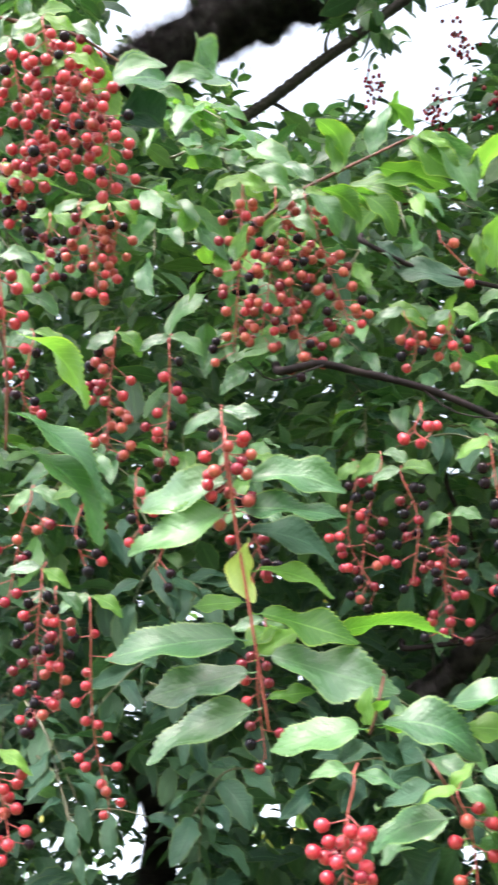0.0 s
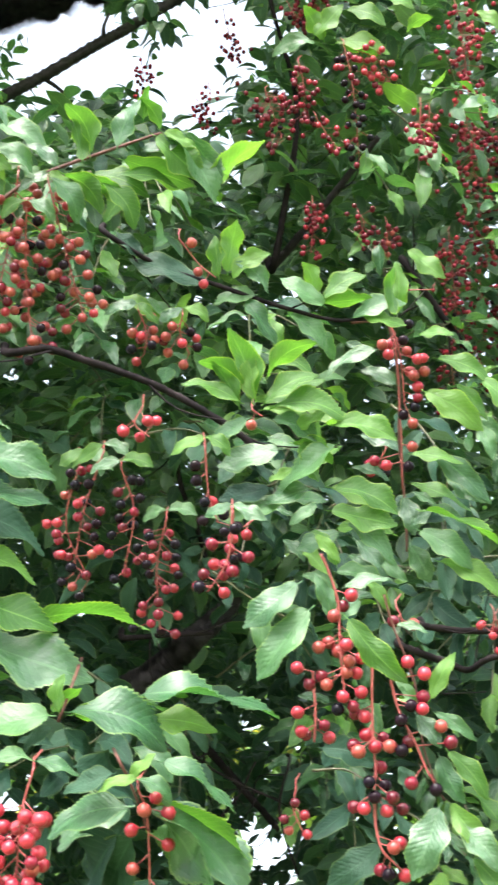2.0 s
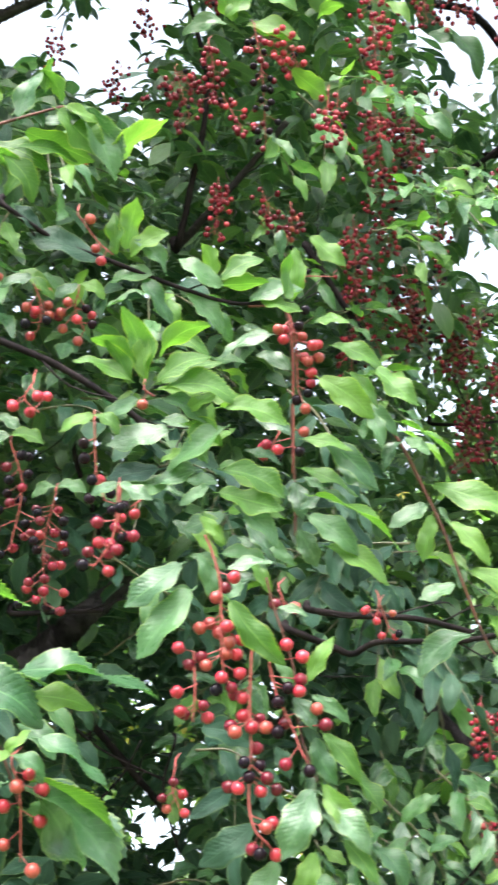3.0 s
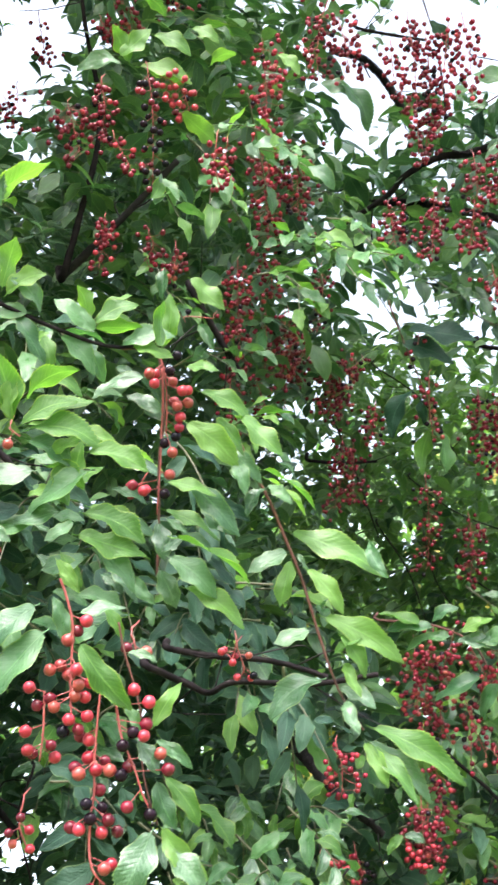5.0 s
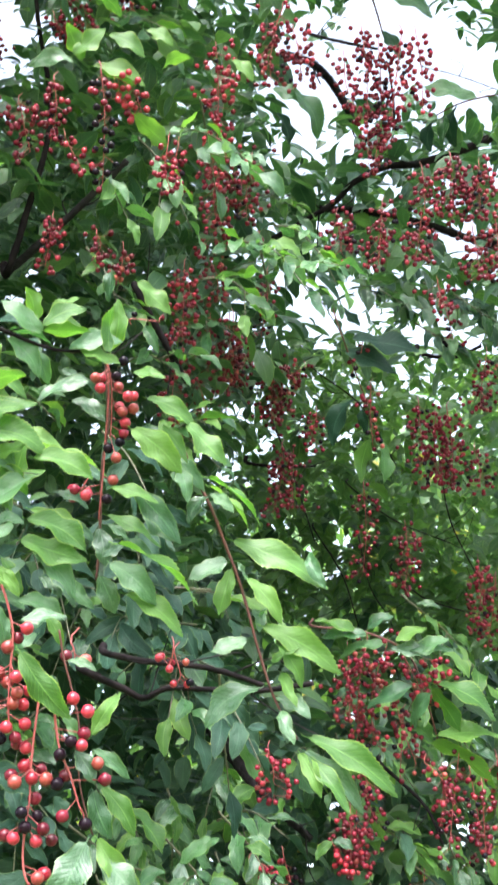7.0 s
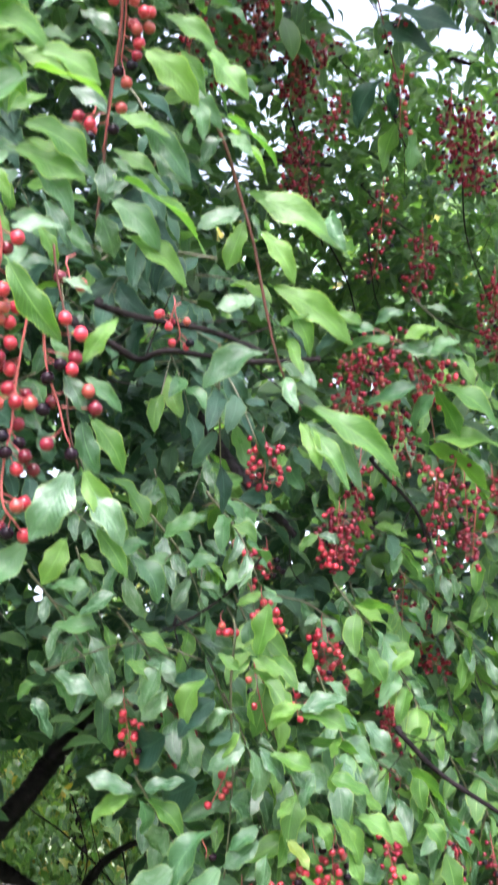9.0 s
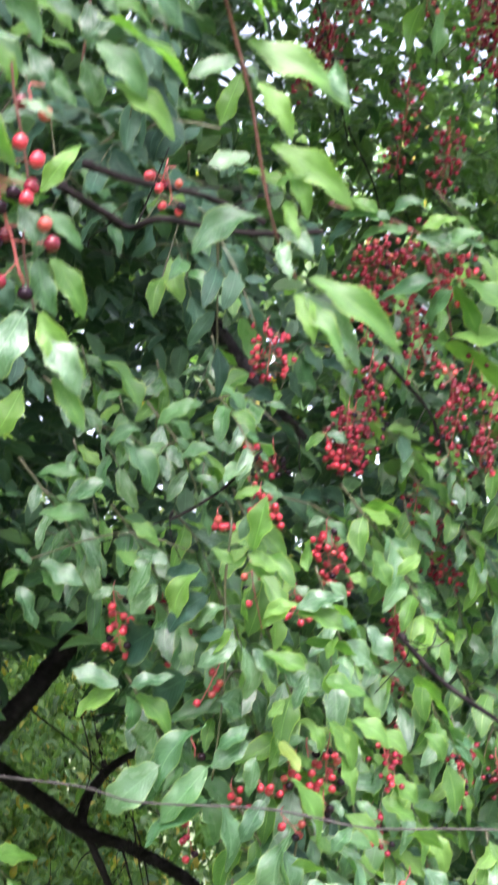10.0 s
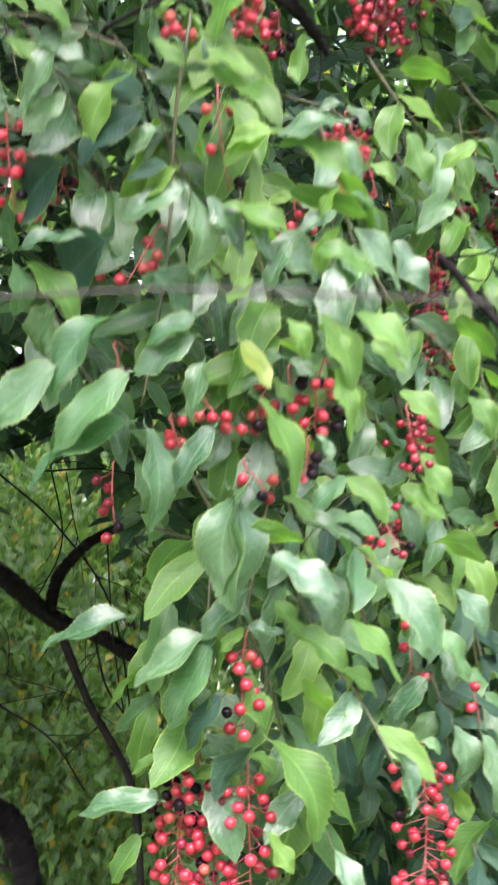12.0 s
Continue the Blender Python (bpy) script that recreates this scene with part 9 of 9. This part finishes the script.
spray([(0.987, 1.412, 2.145), (1.032, 1.410, 2.072), (1.077, 1.407, 1.998)], 9, 'ygys', 0.055, 383083, 0.7, toward=(0, -0.8, 0.6), label='hanging leafy cherry twig with bright or shade-darkened leaves')
spray([(1.083, 1.379, 2.083), (1.123, 1.384, 1.996), (1.156, 1.392, 1.909)], 9, 'ygys', 0.055, 107879, 0.7, toward=(0, -0.8, 0.6), label='hanging leafy cherry twig with bright or shade-darkened leaves')
spray([(1.032, 1.459, 1.901), (1.089, 1.447, 1.841), (1.141, 1.441, 1.767)], 9, 'ygys', 0.055, 853750, 0.7, toward=(0, -0.8, 0.6), label='hanging leafy cherry twig with bright or shade-darkened leaves')
spray([(1.103, 1.444, 1.826), (1.142, 1.444, 1.753), (1.175, 1.452, 1.666)], 9, 'ygys', 0.055, 67588, 0.7, toward=(0, -0.8, 0.6), label='hanging leafy cherry twig with bright or shade-darkened leaves')
spray([(0.984, 1.501, 1.846), (1.029, 1.498, 1.773), (1.061, 1.503, 1.700)], 9, 'ygys', 0.055, 204990, 0.7, toward=(0, -0.8, 0.6), label='hanging leafy cherry twig with bright or shade-darkened leaves')
spray([(1.087, 1.489, 1.699), (1.132, 1.487, 1.625), (1.172, 1.491, 1.538)], 9, 'ygys', 0.055, 216445, 0.7, toward=(0, -0.8, 0.6), label='hanging leafy cherry twig with bright or shade-darkened leaves')
spray([(0.514, 1.328, 1.931), (0.559, 1.316, 1.888), (0.594, 1.313, 1.835)], 9, 'sgsgs', 0.048, 339923, 0.7, toward=(0, -0.8, 0.6), label='hanging leafy cherry twig with bright or shade-darkened leaves')
spray([(0.610, 1.285, 1.903), (0.645, 1.280, 1.856), (0.670, 1.284, 1.797)], 9, 'sgsgs', 0.048, 392626, 0.7, toward=(0, -0.8, 0.6), label='hanging leafy cherry twig with bright or shade-darkened leaves')
spray([(0.499, 1.359, 1.852), (0.540, 1.353, 1.798), (0.570, 1.352, 1.746)], 9, 'sgsgs', 0.048, 181269, 0.7, toward=(0, -0.8, 0.6), label='hanging leafy cherry twig with bright or shade-darkened leaves')
spray([(0.661, 1.252, 1.923), (0.696, 1.247, 1.876), (0.721, 1.251, 1.818)], 9, 'sgsgs', 0.048, 480954, 0.7, toward=(0, -0.8, 0.6), label='hanging leafy cherry twig with bright or shade-darkened leaves')
spray([(0.166, 1.250, 2.085), (0.205, 1.255, 2.055), (0.244, 1.263, 2.020)], 8, 'dgd', 0.055, 934171, 0.7, toward=(0, -0.8, 0.6), label='hanging leafy cherry twig with bright or shade-darkened leaves')
spray([(0.303, 1.170, 2.145), (0.342, 1.175, 2.115), (0.381, 1.177, 2.090)], 8, 'dgd', 0.055, 713556, 0.7, toward=(0, -0.8, 0.6), label='hanging leafy cherry twig with bright or shade-darkened leaves')

spray([(0.991, 1.441, 1.451), (1.000, 1.435, 1.415), (1.010, 1.439, 1.377)], 9, 'sgdgy', 0.056, 136758, 0.7, toward=(0, -0.8, 0.6), label='hanging leafy cherry twig with bright or shade-darkened leaves')
spray([(1.041, 1.451, 1.415), (1.049, 1.444, 1.379), (1.058, 1.447, 1.339)], 9, 'ddgd', 0.056, 497081, 0.7, toward=(0, -0.8, 0.6), label='hanging leafy cherry twig with bright or shade-darkened leaves')
spray([(1.119, 1.483, 1.432), (1.127, 1.475, 1.394), (1.137, 1.478, 1.353)], 9, 'sgyyg', 0.056, 635017, 0.7, toward=(0, -0.8, 0.6), label='hanging leafy cherry twig with bright or shade-darkened leaves')
spray([(0.961, 1.383, 1.366), (0.968, 1.376, 1.333), (0.977, 1.378, 1.297)], 9, 'ddgd', 0.056, 271952, 0.7, toward=(0, -0.8, 0.6), label='hanging leafy cherry twig with bright or shade-darkened leaves')
spray([(1.087, 1.477, 1.346), (1.094, 1.468, 1.309), (1.102, 1.470, 1.270)], 9, 'sgyyg', 0.056, 751984, 0.7, toward=(0, -0.8, 0.6), label='hanging leafy cherry twig with bright or shade-darkened leaves')
spray([(1.104, 1.437, 1.371), (1.111, 1.429, 1.335), (1.119, 1.431, 1.296)], 9, 'sgdgy', 0.056, 499492, 0.7, toward=(0, -0.8, 0.6), label='hanging leafy cherry twig with bright or shade-darkened leaves')
spray([(1.029, 1.462, 1.302), (1.035, 1.453, 1.267), (1.043, 1.453, 1.228)], 9, 'ddgd', 0.056, 243187, 0.7, toward=(0, -0.8, 0.6), label='hanging leafy cherry twig with bright or shade-darkened leaves')
spray([(1.111, 1.482, 1.283), (1.117, 1.472, 1.247), (1.125, 1.472, 1.207)], 9, 'sgdgy', 0.056, 408878, 0.7, toward=(0, -0.8, 0.6), label='hanging leafy cherry twig with bright or shade-darkened leaves')
spray([(1.059, 1.551, 1.243), (1.066, 1.541, 1.207), (1.073, 1.540, 1.166)], 9, 'ddgd', 0.056, 814989, 0.7, toward=(0, -0.8, 0.6), label='hanging leafy cherry twig with bright or shade-darkened leaves')
spray([(0.987, 1.369, 1.251), (0.992, 1.359, 1.219), (0.999, 1.359, 1.184)], 9, 'ddgd', 0.056, 44867, 0.7, toward=(0, -0.8, 0.6), label='hanging leafy cherry twig with bright or shade-darkened leaves')
spray([(1.062, 1.393, 1.231), (1.066, 1.383, 1.198), (1.073, 1.382, 1.162)], 9, 'sgyyg', 0.056, 863576, 0.7, toward=(0, -0.8, 0.6), label='hanging leafy cherry twig with bright or shade-darkened leaves')
spray([(1.103, 1.551, 1.171), (1.108, 1.539, 1.135), (1.114, 1.536, 1.095)], 9, 'ddgd', 0.056, 623640, 0.7, toward=(0, -0.8, 0.6), label='hanging leafy cherry twig with bright or shade-darkened leaves')
spray([(1.116, 1.486, 1.161), (1.121, 1.474, 1.127), (1.126, 1.472, 1.088)], 9, 'ygys', 0.056, 748819, 0.7, toward=(0, -0.8, 0.6), label='hanging leafy cherry twig with bright or shade-darkened leaves')
spray([(1.057, 1.553, 1.157), (1.062, 1.541, 1.122), (1.068, 1.538, 1.082)], 9, 'ddgd', 0.056, 414149, 0.7, toward=(0, -0.8, 0.6), label='hanging leafy cherry twig with bright or shade-darkened leaves')

spray([(0.996, 1.535, 2.099), (1.004, 1.535, 2.065), (1.022, 1.549, 2.039)], 10, 'ygys', 0.040, 683681, 0.7, toward=(0, -0.8, 0.6), label='hanging cherry twig with small yellow-green leaves')
spray([(0.976, 1.402, 2.056), (0.983, 1.401, 2.025), (1.000, 1.415, 2.001)], 10, 'ysyg', 0.040, 196476, 0.7, toward=(0, -0.8, 0.6), label='hanging cherry twig with small yellow-green leaves')
spray([(1.133, 1.420, 2.075), (1.140, 1.418, 2.042), (1.159, 1.431, 2.015)], 10, 'ygys', 0.040, 289235, 0.7, toward=(0, -0.8, 0.6), label='hanging cherry twig with small yellow-green leaves')
spray([(1.036, 1.568, 2.063), (1.044, 1.566, 2.028), (1.062, 1.580, 2.000)], 10, 'yyg', 0.040, 866506, 0.7, toward=(0, -0.8, 0.6), label='hanging cherry twig with small yellow-green leaves')
spray([(1.134, 1.494, 2.042), (1.141, 1.492, 2.007), (1.159, 1.505, 1.978)], 10, 'ysyg', 0.040, 450444, 0.7, toward=(0, -0.8, 0.6), label='hanging cherry twig with small yellow-green leaves')
spray([(1.158, 1.443, 2.015), (1.164, 1.441, 1.981), (1.182, 1.453, 1.953)], 10, 'ysyg', 0.040, 123060, 0.7, toward=(0, -0.8, 0.6), label='hanging cherry twig with small yellow-green leaves')
spray([(1.123, 1.609, 1.999), (1.130, 1.606, 1.962), (1.148, 1.619, 1.931)], 10, 'yyg', 0.040, 709698, 0.7, toward=(0, -0.8, 0.6), label='hanging cherry twig with small yellow-green leaves')
spray([(1.070, 1.421, 1.932), (1.075, 1.418, 1.899), (1.092, 1.429, 1.872)], 10, 'ygys', 0.040, 548083, 0.7, toward=(0, -0.8, 0.6), label='hanging cherry twig with small yellow-green leaves')
spray([(1.027, 1.559, 1.895), (1.033, 1.555, 1.860), (1.049, 1.567, 1.831)], 10, 'ysyg', 0.040, 247126, 0.7, toward=(0, -0.8, 0.6), label='hanging cherry twig with small yellow-green leaves')
spray([(1.013, 1.435, 1.855), (1.017, 1.431, 1.823), (1.033, 1.441, 1.795)], 10, 'yyg', 0.040, 682866, 0.7, toward=(0, -0.8, 0.6), label='hanging cherry twig with small yellow-green leaves')
spray([(1.159, 1.444, 1.891), (1.164, 1.440, 1.857), (1.180, 1.450, 1.828)], 10, 'ysyg', 0.040, 878859, 0.7, toward=(0, -0.8, 0.6), label='hanging cherry twig with small yellow-green leaves')
spray([(1.051, 1.623, 1.851), (1.056, 1.618, 1.814), (1.072, 1.629, 1.782)], 10, 'ysyg', 0.040, 910417, 0.7, toward=(0, -0.8, 0.6), label='hanging cherry twig with small yellow-green leaves')
spray([(1.147, 1.535, 1.832), (1.151, 1.529, 1.796), (1.167, 1.539, 1.765)], 10, 'ysyg', 0.040, 632815, 0.7, toward=(0, -0.8, 0.6), label='hanging cherry twig with small yellow-green leaves')
spray([(1.218, 1.550, 1.844), (1.222, 1.544, 1.807), (1.239, 1.554, 1.775)], 10, 'ygys', 0.040, 609091, 0.7, toward=(0, -0.8, 0.6), label='hanging cherry twig with small yellow-green leaves')
spray([(1.113, 1.620, 1.783), (1.117, 1.614, 1.746), (1.132, 1.623, 1.713)], 10, 'ysyg', 0.040, 117713, 0.7, toward=(0, -0.8, 0.6), label='hanging cherry twig with small yellow-green leaves')
spray([(1.122, 1.493, 1.759), (1.125, 1.486, 1.724), (1.140, 1.495, 1.693)], 10, 'ysyg', 0.040, 583168, 0.7, toward=(0, -0.8, 0.6), label='hanging cherry twig with small yellow-green leaves')
spray([(1.093, 1.717, 1.728), (1.098, 1.710, 1.690), (1.113, 1.719, 1.655)], 10, 'ygys', 0.040, 427865, 0.7, toward=(0, -0.8, 0.6), label='hanging cherry twig with small yellow-green leaves')
spray([(1.092, 1.588, 1.699), (1.096, 1.580, 1.663), (1.110, 1.588, 1.630)], 10, 'ygys', 0.040, 983987, 0.7, toward=(0, -0.8, 0.6), label='hanging cherry twig with small yellow-green leaves')
spray([(1.253, 1.598, 1.704), (1.256, 1.591, 1.666), (1.271, 1.597, 1.632)], 10, 'ysyg', 0.040, 864387, 0.7, toward=(0, -0.8, 0.6), label='hanging cherry twig with small yellow-green leaves')
spray([(1.005, 1.560, 1.607), (1.007, 1.550, 1.574), (1.020, 1.557, 1.542)], 10, 'ygys', 0.040, 394440, 0.7, toward=(0, -0.8, 0.6), label='hanging cherry twig with small yellow-green leaves')
spray([(1.099, 1.482, 1.597), (1.100, 1.473, 1.564), (1.113, 1.479, 1.533)], 10, 'ysyg', 0.040, 247219, 0.7, toward=(0, -0.8, 0.6), label='hanging cherry twig with small yellow-green leaves')
spray([(1.139, 1.459, 1.614), (1.140, 1.451, 1.581), (1.152, 1.457, 1.549)], 10, 'ygys', 0.040, 671827, 0.7, toward=(0, -0.8, 0.6), label='hanging cherry twig with small yellow-green leaves')
spray([(1.015, 1.462, 1.534), (1.016, 1.452, 1.503), (1.027, 1.457, 1.473)], 10, 'yyg', 0.040, 199679, 0.7, toward=(0, -0.8, 0.6), label='hanging cherry twig with small yellow-green leaves')
spray([(1.118, 1.522, 1.529), (1.118, 1.512, 1.496), (1.130, 1.516, 1.463)], 10, 'ygys', 0.040, 303495, 0.7, toward=(0, -0.8, 0.6), label='hanging cherry twig with small yellow-green leaves')
spray([(1.006, 1.573, 1.486), (1.007, 1.562, 1.453), (1.019, 1.567, 1.421)], 10, 'ysyg', 0.040, 407207, 0.7, toward=(0, -0.8, 0.6), label='hanging cherry twig with small yellow-green leaves')
spray([(1.020, 1.495, 1.478), (1.020, 1.483, 1.447), (1.031, 1.488, 1.416)], 10, 'yyg', 0.040, 463334, 0.7, toward=(0, -0.8, 0.6), label='hanging cherry twig with small yellow-green leaves')
spray([(1.098, 1.421, 1.458), (1.096, 1.409, 1.428), (1.107, 1.413, 1.398)], 10, 'ygys', 0.040, 936271, 0.7, toward=(0, -0.8, 0.6), label='hanging cherry twig with small yellow-green leaves')
spray([(0.639, 1.574, 2.050), (0.646, 1.573, 2.022), (0.659, 1.589, 2.002)], 10, 'sgyg', 0.040, 956669, 0.7, toward=(0, -0.8, 0.6), label='hanging cherry twig with small light green leaves')
spray([(0.678, 1.424, 1.994), (0.684, 1.422, 1.968), (0.697, 1.437, 1.950)], 10, 'sgyg', 0.040, 698967, 0.7, toward=(0, -0.8, 0.6), label='hanging cherry twig with small light green leaves')
spray([(0.776, 1.486, 2.056), (0.783, 1.485, 2.028), (0.798, 1.500, 2.008)], 10, 'gys', 0.040, 204523, 0.7, toward=(0, -0.8, 0.6), label='hanging cherry twig with small light green leaves')
spray([(0.681, 1.554, 1.987), (0.688, 1.552, 1.959), (0.702, 1.567, 1.938)], 10, 'gys', 0.040, 559515, 0.7, toward=(0, -0.8, 0.6), label='hanging cherry twig with small light green leaves')
spray([(0.708, 1.492, 1.991), (0.714, 1.490, 1.963), (0.728, 1.504, 1.943)], 10, 'gys', 0.040, 91105, 0.7, toward=(0, -0.8, 0.6), label='hanging cherry twig with small light green leaves')
spray([(0.594, 1.468, 1.904), (0.600, 1.465, 1.879), (0.612, 1.479, 1.859)], 10, 'gys', 0.040, 848364, 0.7, toward=(0, -0.8, 0.6), label='hanging cherry twig with small light green leaves')
spray([(0.701, 1.604, 1.973), (0.708, 1.601, 1.944), (0.721, 1.616, 1.921)], 10, 'gys', 0.040, 962951, 0.7, toward=(0, -0.8, 0.6), label='hanging cherry twig with small light green leaves')
spray([(0.732, 1.421, 1.915), (0.738, 1.418, 1.889), (0.751, 1.431, 1.869)], 10, 'ysyg', 0.040, 3850, 0.7, toward=(0, -0.8, 0.6), label='hanging cherry twig with small light green leaves')
spray([(0.935, 1.335, 2.747), (0.964, 1.325, 2.718), (1.002, 1.328, 2.700)], 8, 'gdg', 0.044, 982783, 0.7, toward=(0, -0.8, 0.6), label='thin leafy twig against the sky')
spray([(1.142, 1.476, 2.885), (1.174, 1.465, 2.853), (1.216, 1.466, 2.830)], 8, 'gd', 0.044, 436359, 0.7, toward=(0, -0.8, 0.6), label='thin leafy twig against the sky')
spray([(1.150, 1.424, 2.832), (1.181, 1.412, 2.800), (1.221, 1.413, 2.778)], 8, 'gd', 0.044, 274153, 0.7, toward=(0, -0.8, 0.6), label='thin leafy twig against the sky')
spray([(1.246, 1.421, 2.860), (1.276, 1.408, 2.827), (1.317, 1.408, 2.804)], 8, 'gd', 0.044, 203324, 0.7, toward=(0, -0.8, 0.6), label='thin leafy twig against the sky')
spray([(1.065, 1.421, 2.928), (1.097, 1.411, 2.896), (1.139, 1.413, 2.876)], 8, 'gdg', 0.044, 600767, 0.7, toward=(0, -0.8, 0.6), label='thin leafy twig against the sky')
spray([(1.082, 1.304, 2.819), (1.111, 1.293, 2.789), (1.149, 1.294, 2.769)], 8, 'gdg', 0.044, 107875, 0.7, toward=(0, -0.8, 0.6), label='thin leafy twig against the sky')
spray([(1.099, 1.181, 2.644), (1.123, 1.169, 2.614), (1.158, 1.169, 2.595)], 8, 'gd', 0.044, 598924, 0.7, toward=(0, -0.8, 0.6), label='thin leafy twig against the sky')
spray([(1.088, 1.268, 2.649), (1.113, 1.256, 2.619), (1.149, 1.256, 2.600)], 8, 'gd', 0.044, 28329, 0.7, toward=(0, -0.8, 0.6), label='thin leafy twig against the sky')

# light twigs under the limb
spray([(-0.005, 0.858, 2.509), (0.023, 0.864, 2.515), (0.051, 0.870, 2.497)], 9, 'ggyg', 0.056, 31190, 0.5, toward=(0, -0.8, 0.6), label='light green leafy cherry twig under the limb')
spray([(0.018, 0.928, 2.510), (0.053, 0.927, 2.521), (0.089, 0.926, 2.508)], 9, 'ggyg', 0.056, 77678, 0.5, toward=(0, -0.8, 0.6), label='light green leafy cherry twig under the limb')
spray([(-0.023, 0.944, 2.493), (0.006, 0.957, 2.491), (0.034, 0.969, 2.465)], 9, 'ggyg', 0.056, 71333, 0.5, toward=(0, -0.8, 0.6), label='light green leafy cherry twig under the limb')
spray([(0.028, 1.022, 2.482), (0.056, 1.031, 2.481), (0.083, 1.041, 2.455)], 9, 'ggyg', 0.056, 17094, 0.5, toward=(0, -0.8, 0.6), label='light green leafy cherry twig under the limb')

# thin dark stems inside the crown

br = branch([(1.212, 1.750, 2.887), (1.193, 1.718, 2.850), (1.275, 1.714, 2.783), (1.343, 1.740, 2.682)], 0.0018, 0.0013, 'thin dark stem among far fruit', TWIG_BARK)

br = branch([(1.292, 1.830, 2.690), (1.271, 1.797, 2.657), (1.354, 1.793, 2.590), (1.454, 1.769, 2.539)], 0.0018, 0.0013, 'thin dark stem among far fruit', TWIG_BARK)

br = branch([(1.142, 1.829, 2.823), (1.124, 1.796, 2.788), (1.173, 1.831, 2.690), (1.224, 1.876, 2.573)], 0.0022, 0.0015, 'thin dark stem among far fruit', TWIG_BARK)

br = branch([(1.386, 1.874, 2.537), (1.363, 1.840, 2.507), (1.426, 1.840, 2.452), (1.534, 1.807, 2.409)], 0.0020, 0.0014, 'thin dark stem among far fruit', TWIG_BARK)

br = branch([(1.322, 1.874, 2.593), (1.300, 1.840, 2.562), (1.328, 1.874, 2.485), (1.372, 1.887, 2.424)], 0.0016, 0.0011, 'thin dark stem among far fruit', TWIG_BARK)

br = branch([(1.112, 1.891, 2.752), (1.095, 1.857, 2.718), (1.153, 1.833, 2.704), (1.210, 1.806, 2.697)], 0.0040, 0.0028, 'thin dark stem among far fruit', TWIG_BARK)

br = branch([(1.444, 1.735, 2.704), (1.420, 1.705, 2.670), (1.449, 1.748, 2.575), (1.508, 1.779, 2.476)], 0.0018, 0.0013, 'thin dark stem among far fruit', TWIG_BARK)

br = branch([(1.242, 1.900, 2.624), (1.222, 1.866, 2.592), (1.278, 1.885, 2.511), (1.316, 1.919, 2.424)], 0.0020, 0.0014, 'thin dark stem among far fruit', TWIG_BARK)

br = branch([(0.301, 1.525, 2.116), (0.294, 1.481, 2.092), (0.346, 1.495, 2.039), (0.425, 1.496, 1.993)], 0.0022, 0.0014, 'thin dark stem in deep shade', TWIG_BARK)

br = branch([(0.329, 1.596, 1.980), (0.321, 1.549, 1.961), (0.373, 1.509, 2.000), (0.398, 1.479, 2.038)], 0.0022, 0.0014, 'thin dark stem in deep shade', TWIG_BARK)

br = branch([(0.448, 1.513, 2.054), (0.437, 1.469, 2.032), (0.425, 1.503, 1.982), (0.445, 1.536, 1.915)], 0.0022, 0.0014, 'thin dark stem in deep shade', TWIG_BARK)


# ---------- leafy twigs that fill the crown ----------
FILL = random.Random(77)


def fill(count, bearing, height, distance, mix, size, fruit=0.0):
    made = 0
    while made < count:
        az, el = FILL.uniform(*bearing), FILL.uniform(*height)
        far = FILL.uniform(*distance)
        if in_gap(az, el, 1.25, far):
            continue
        heart = toward(az, el, far)
        if in_clearing(heart):
            continue
        run = Vector((FILL.gauss(0.3, 0.75), FILL.gauss(-0.3, 0.4), FILL.gauss(-0.5, 0.35))).normalized() * size * FILL.uniform(1.6, 2.6)
        sag = Vector((0, 0, -0.25 * run.length))
        made += 1
        spray([heart - run * 0.5, heart + Vector((0, 0, 0.012)), heart + run * 0.5 + sag], FILL.randrange(6, 9), mix, size, FILL.randrange(10**6))


# the d-only twigs carry the shade of the low crown in their colour
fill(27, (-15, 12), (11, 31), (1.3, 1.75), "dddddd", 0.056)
fill(27, (-22, 12), (30, 44), (1.2, 1.65), "ggdgys", 0.050)
fill(20, (-46, -16), (29, 50), (1.75, 2.2), "gdgy", 0.048)
fill(12, (-40, -24), (28, 42), (1.45, 1.6), "gyg", 0.044)
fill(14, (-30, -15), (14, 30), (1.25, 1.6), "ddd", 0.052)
fill(18, (-42, -28), (-6, 17), (1.7, 2.2), "gdyy", 0.054)
fill(11, (-43, -29), (16, 32), (2.6, 3.1), "gsyy", 0.048)
fill(16, (-30, -16), (-8, 22), (1.5, 1.85), "ggdys", 0.056)
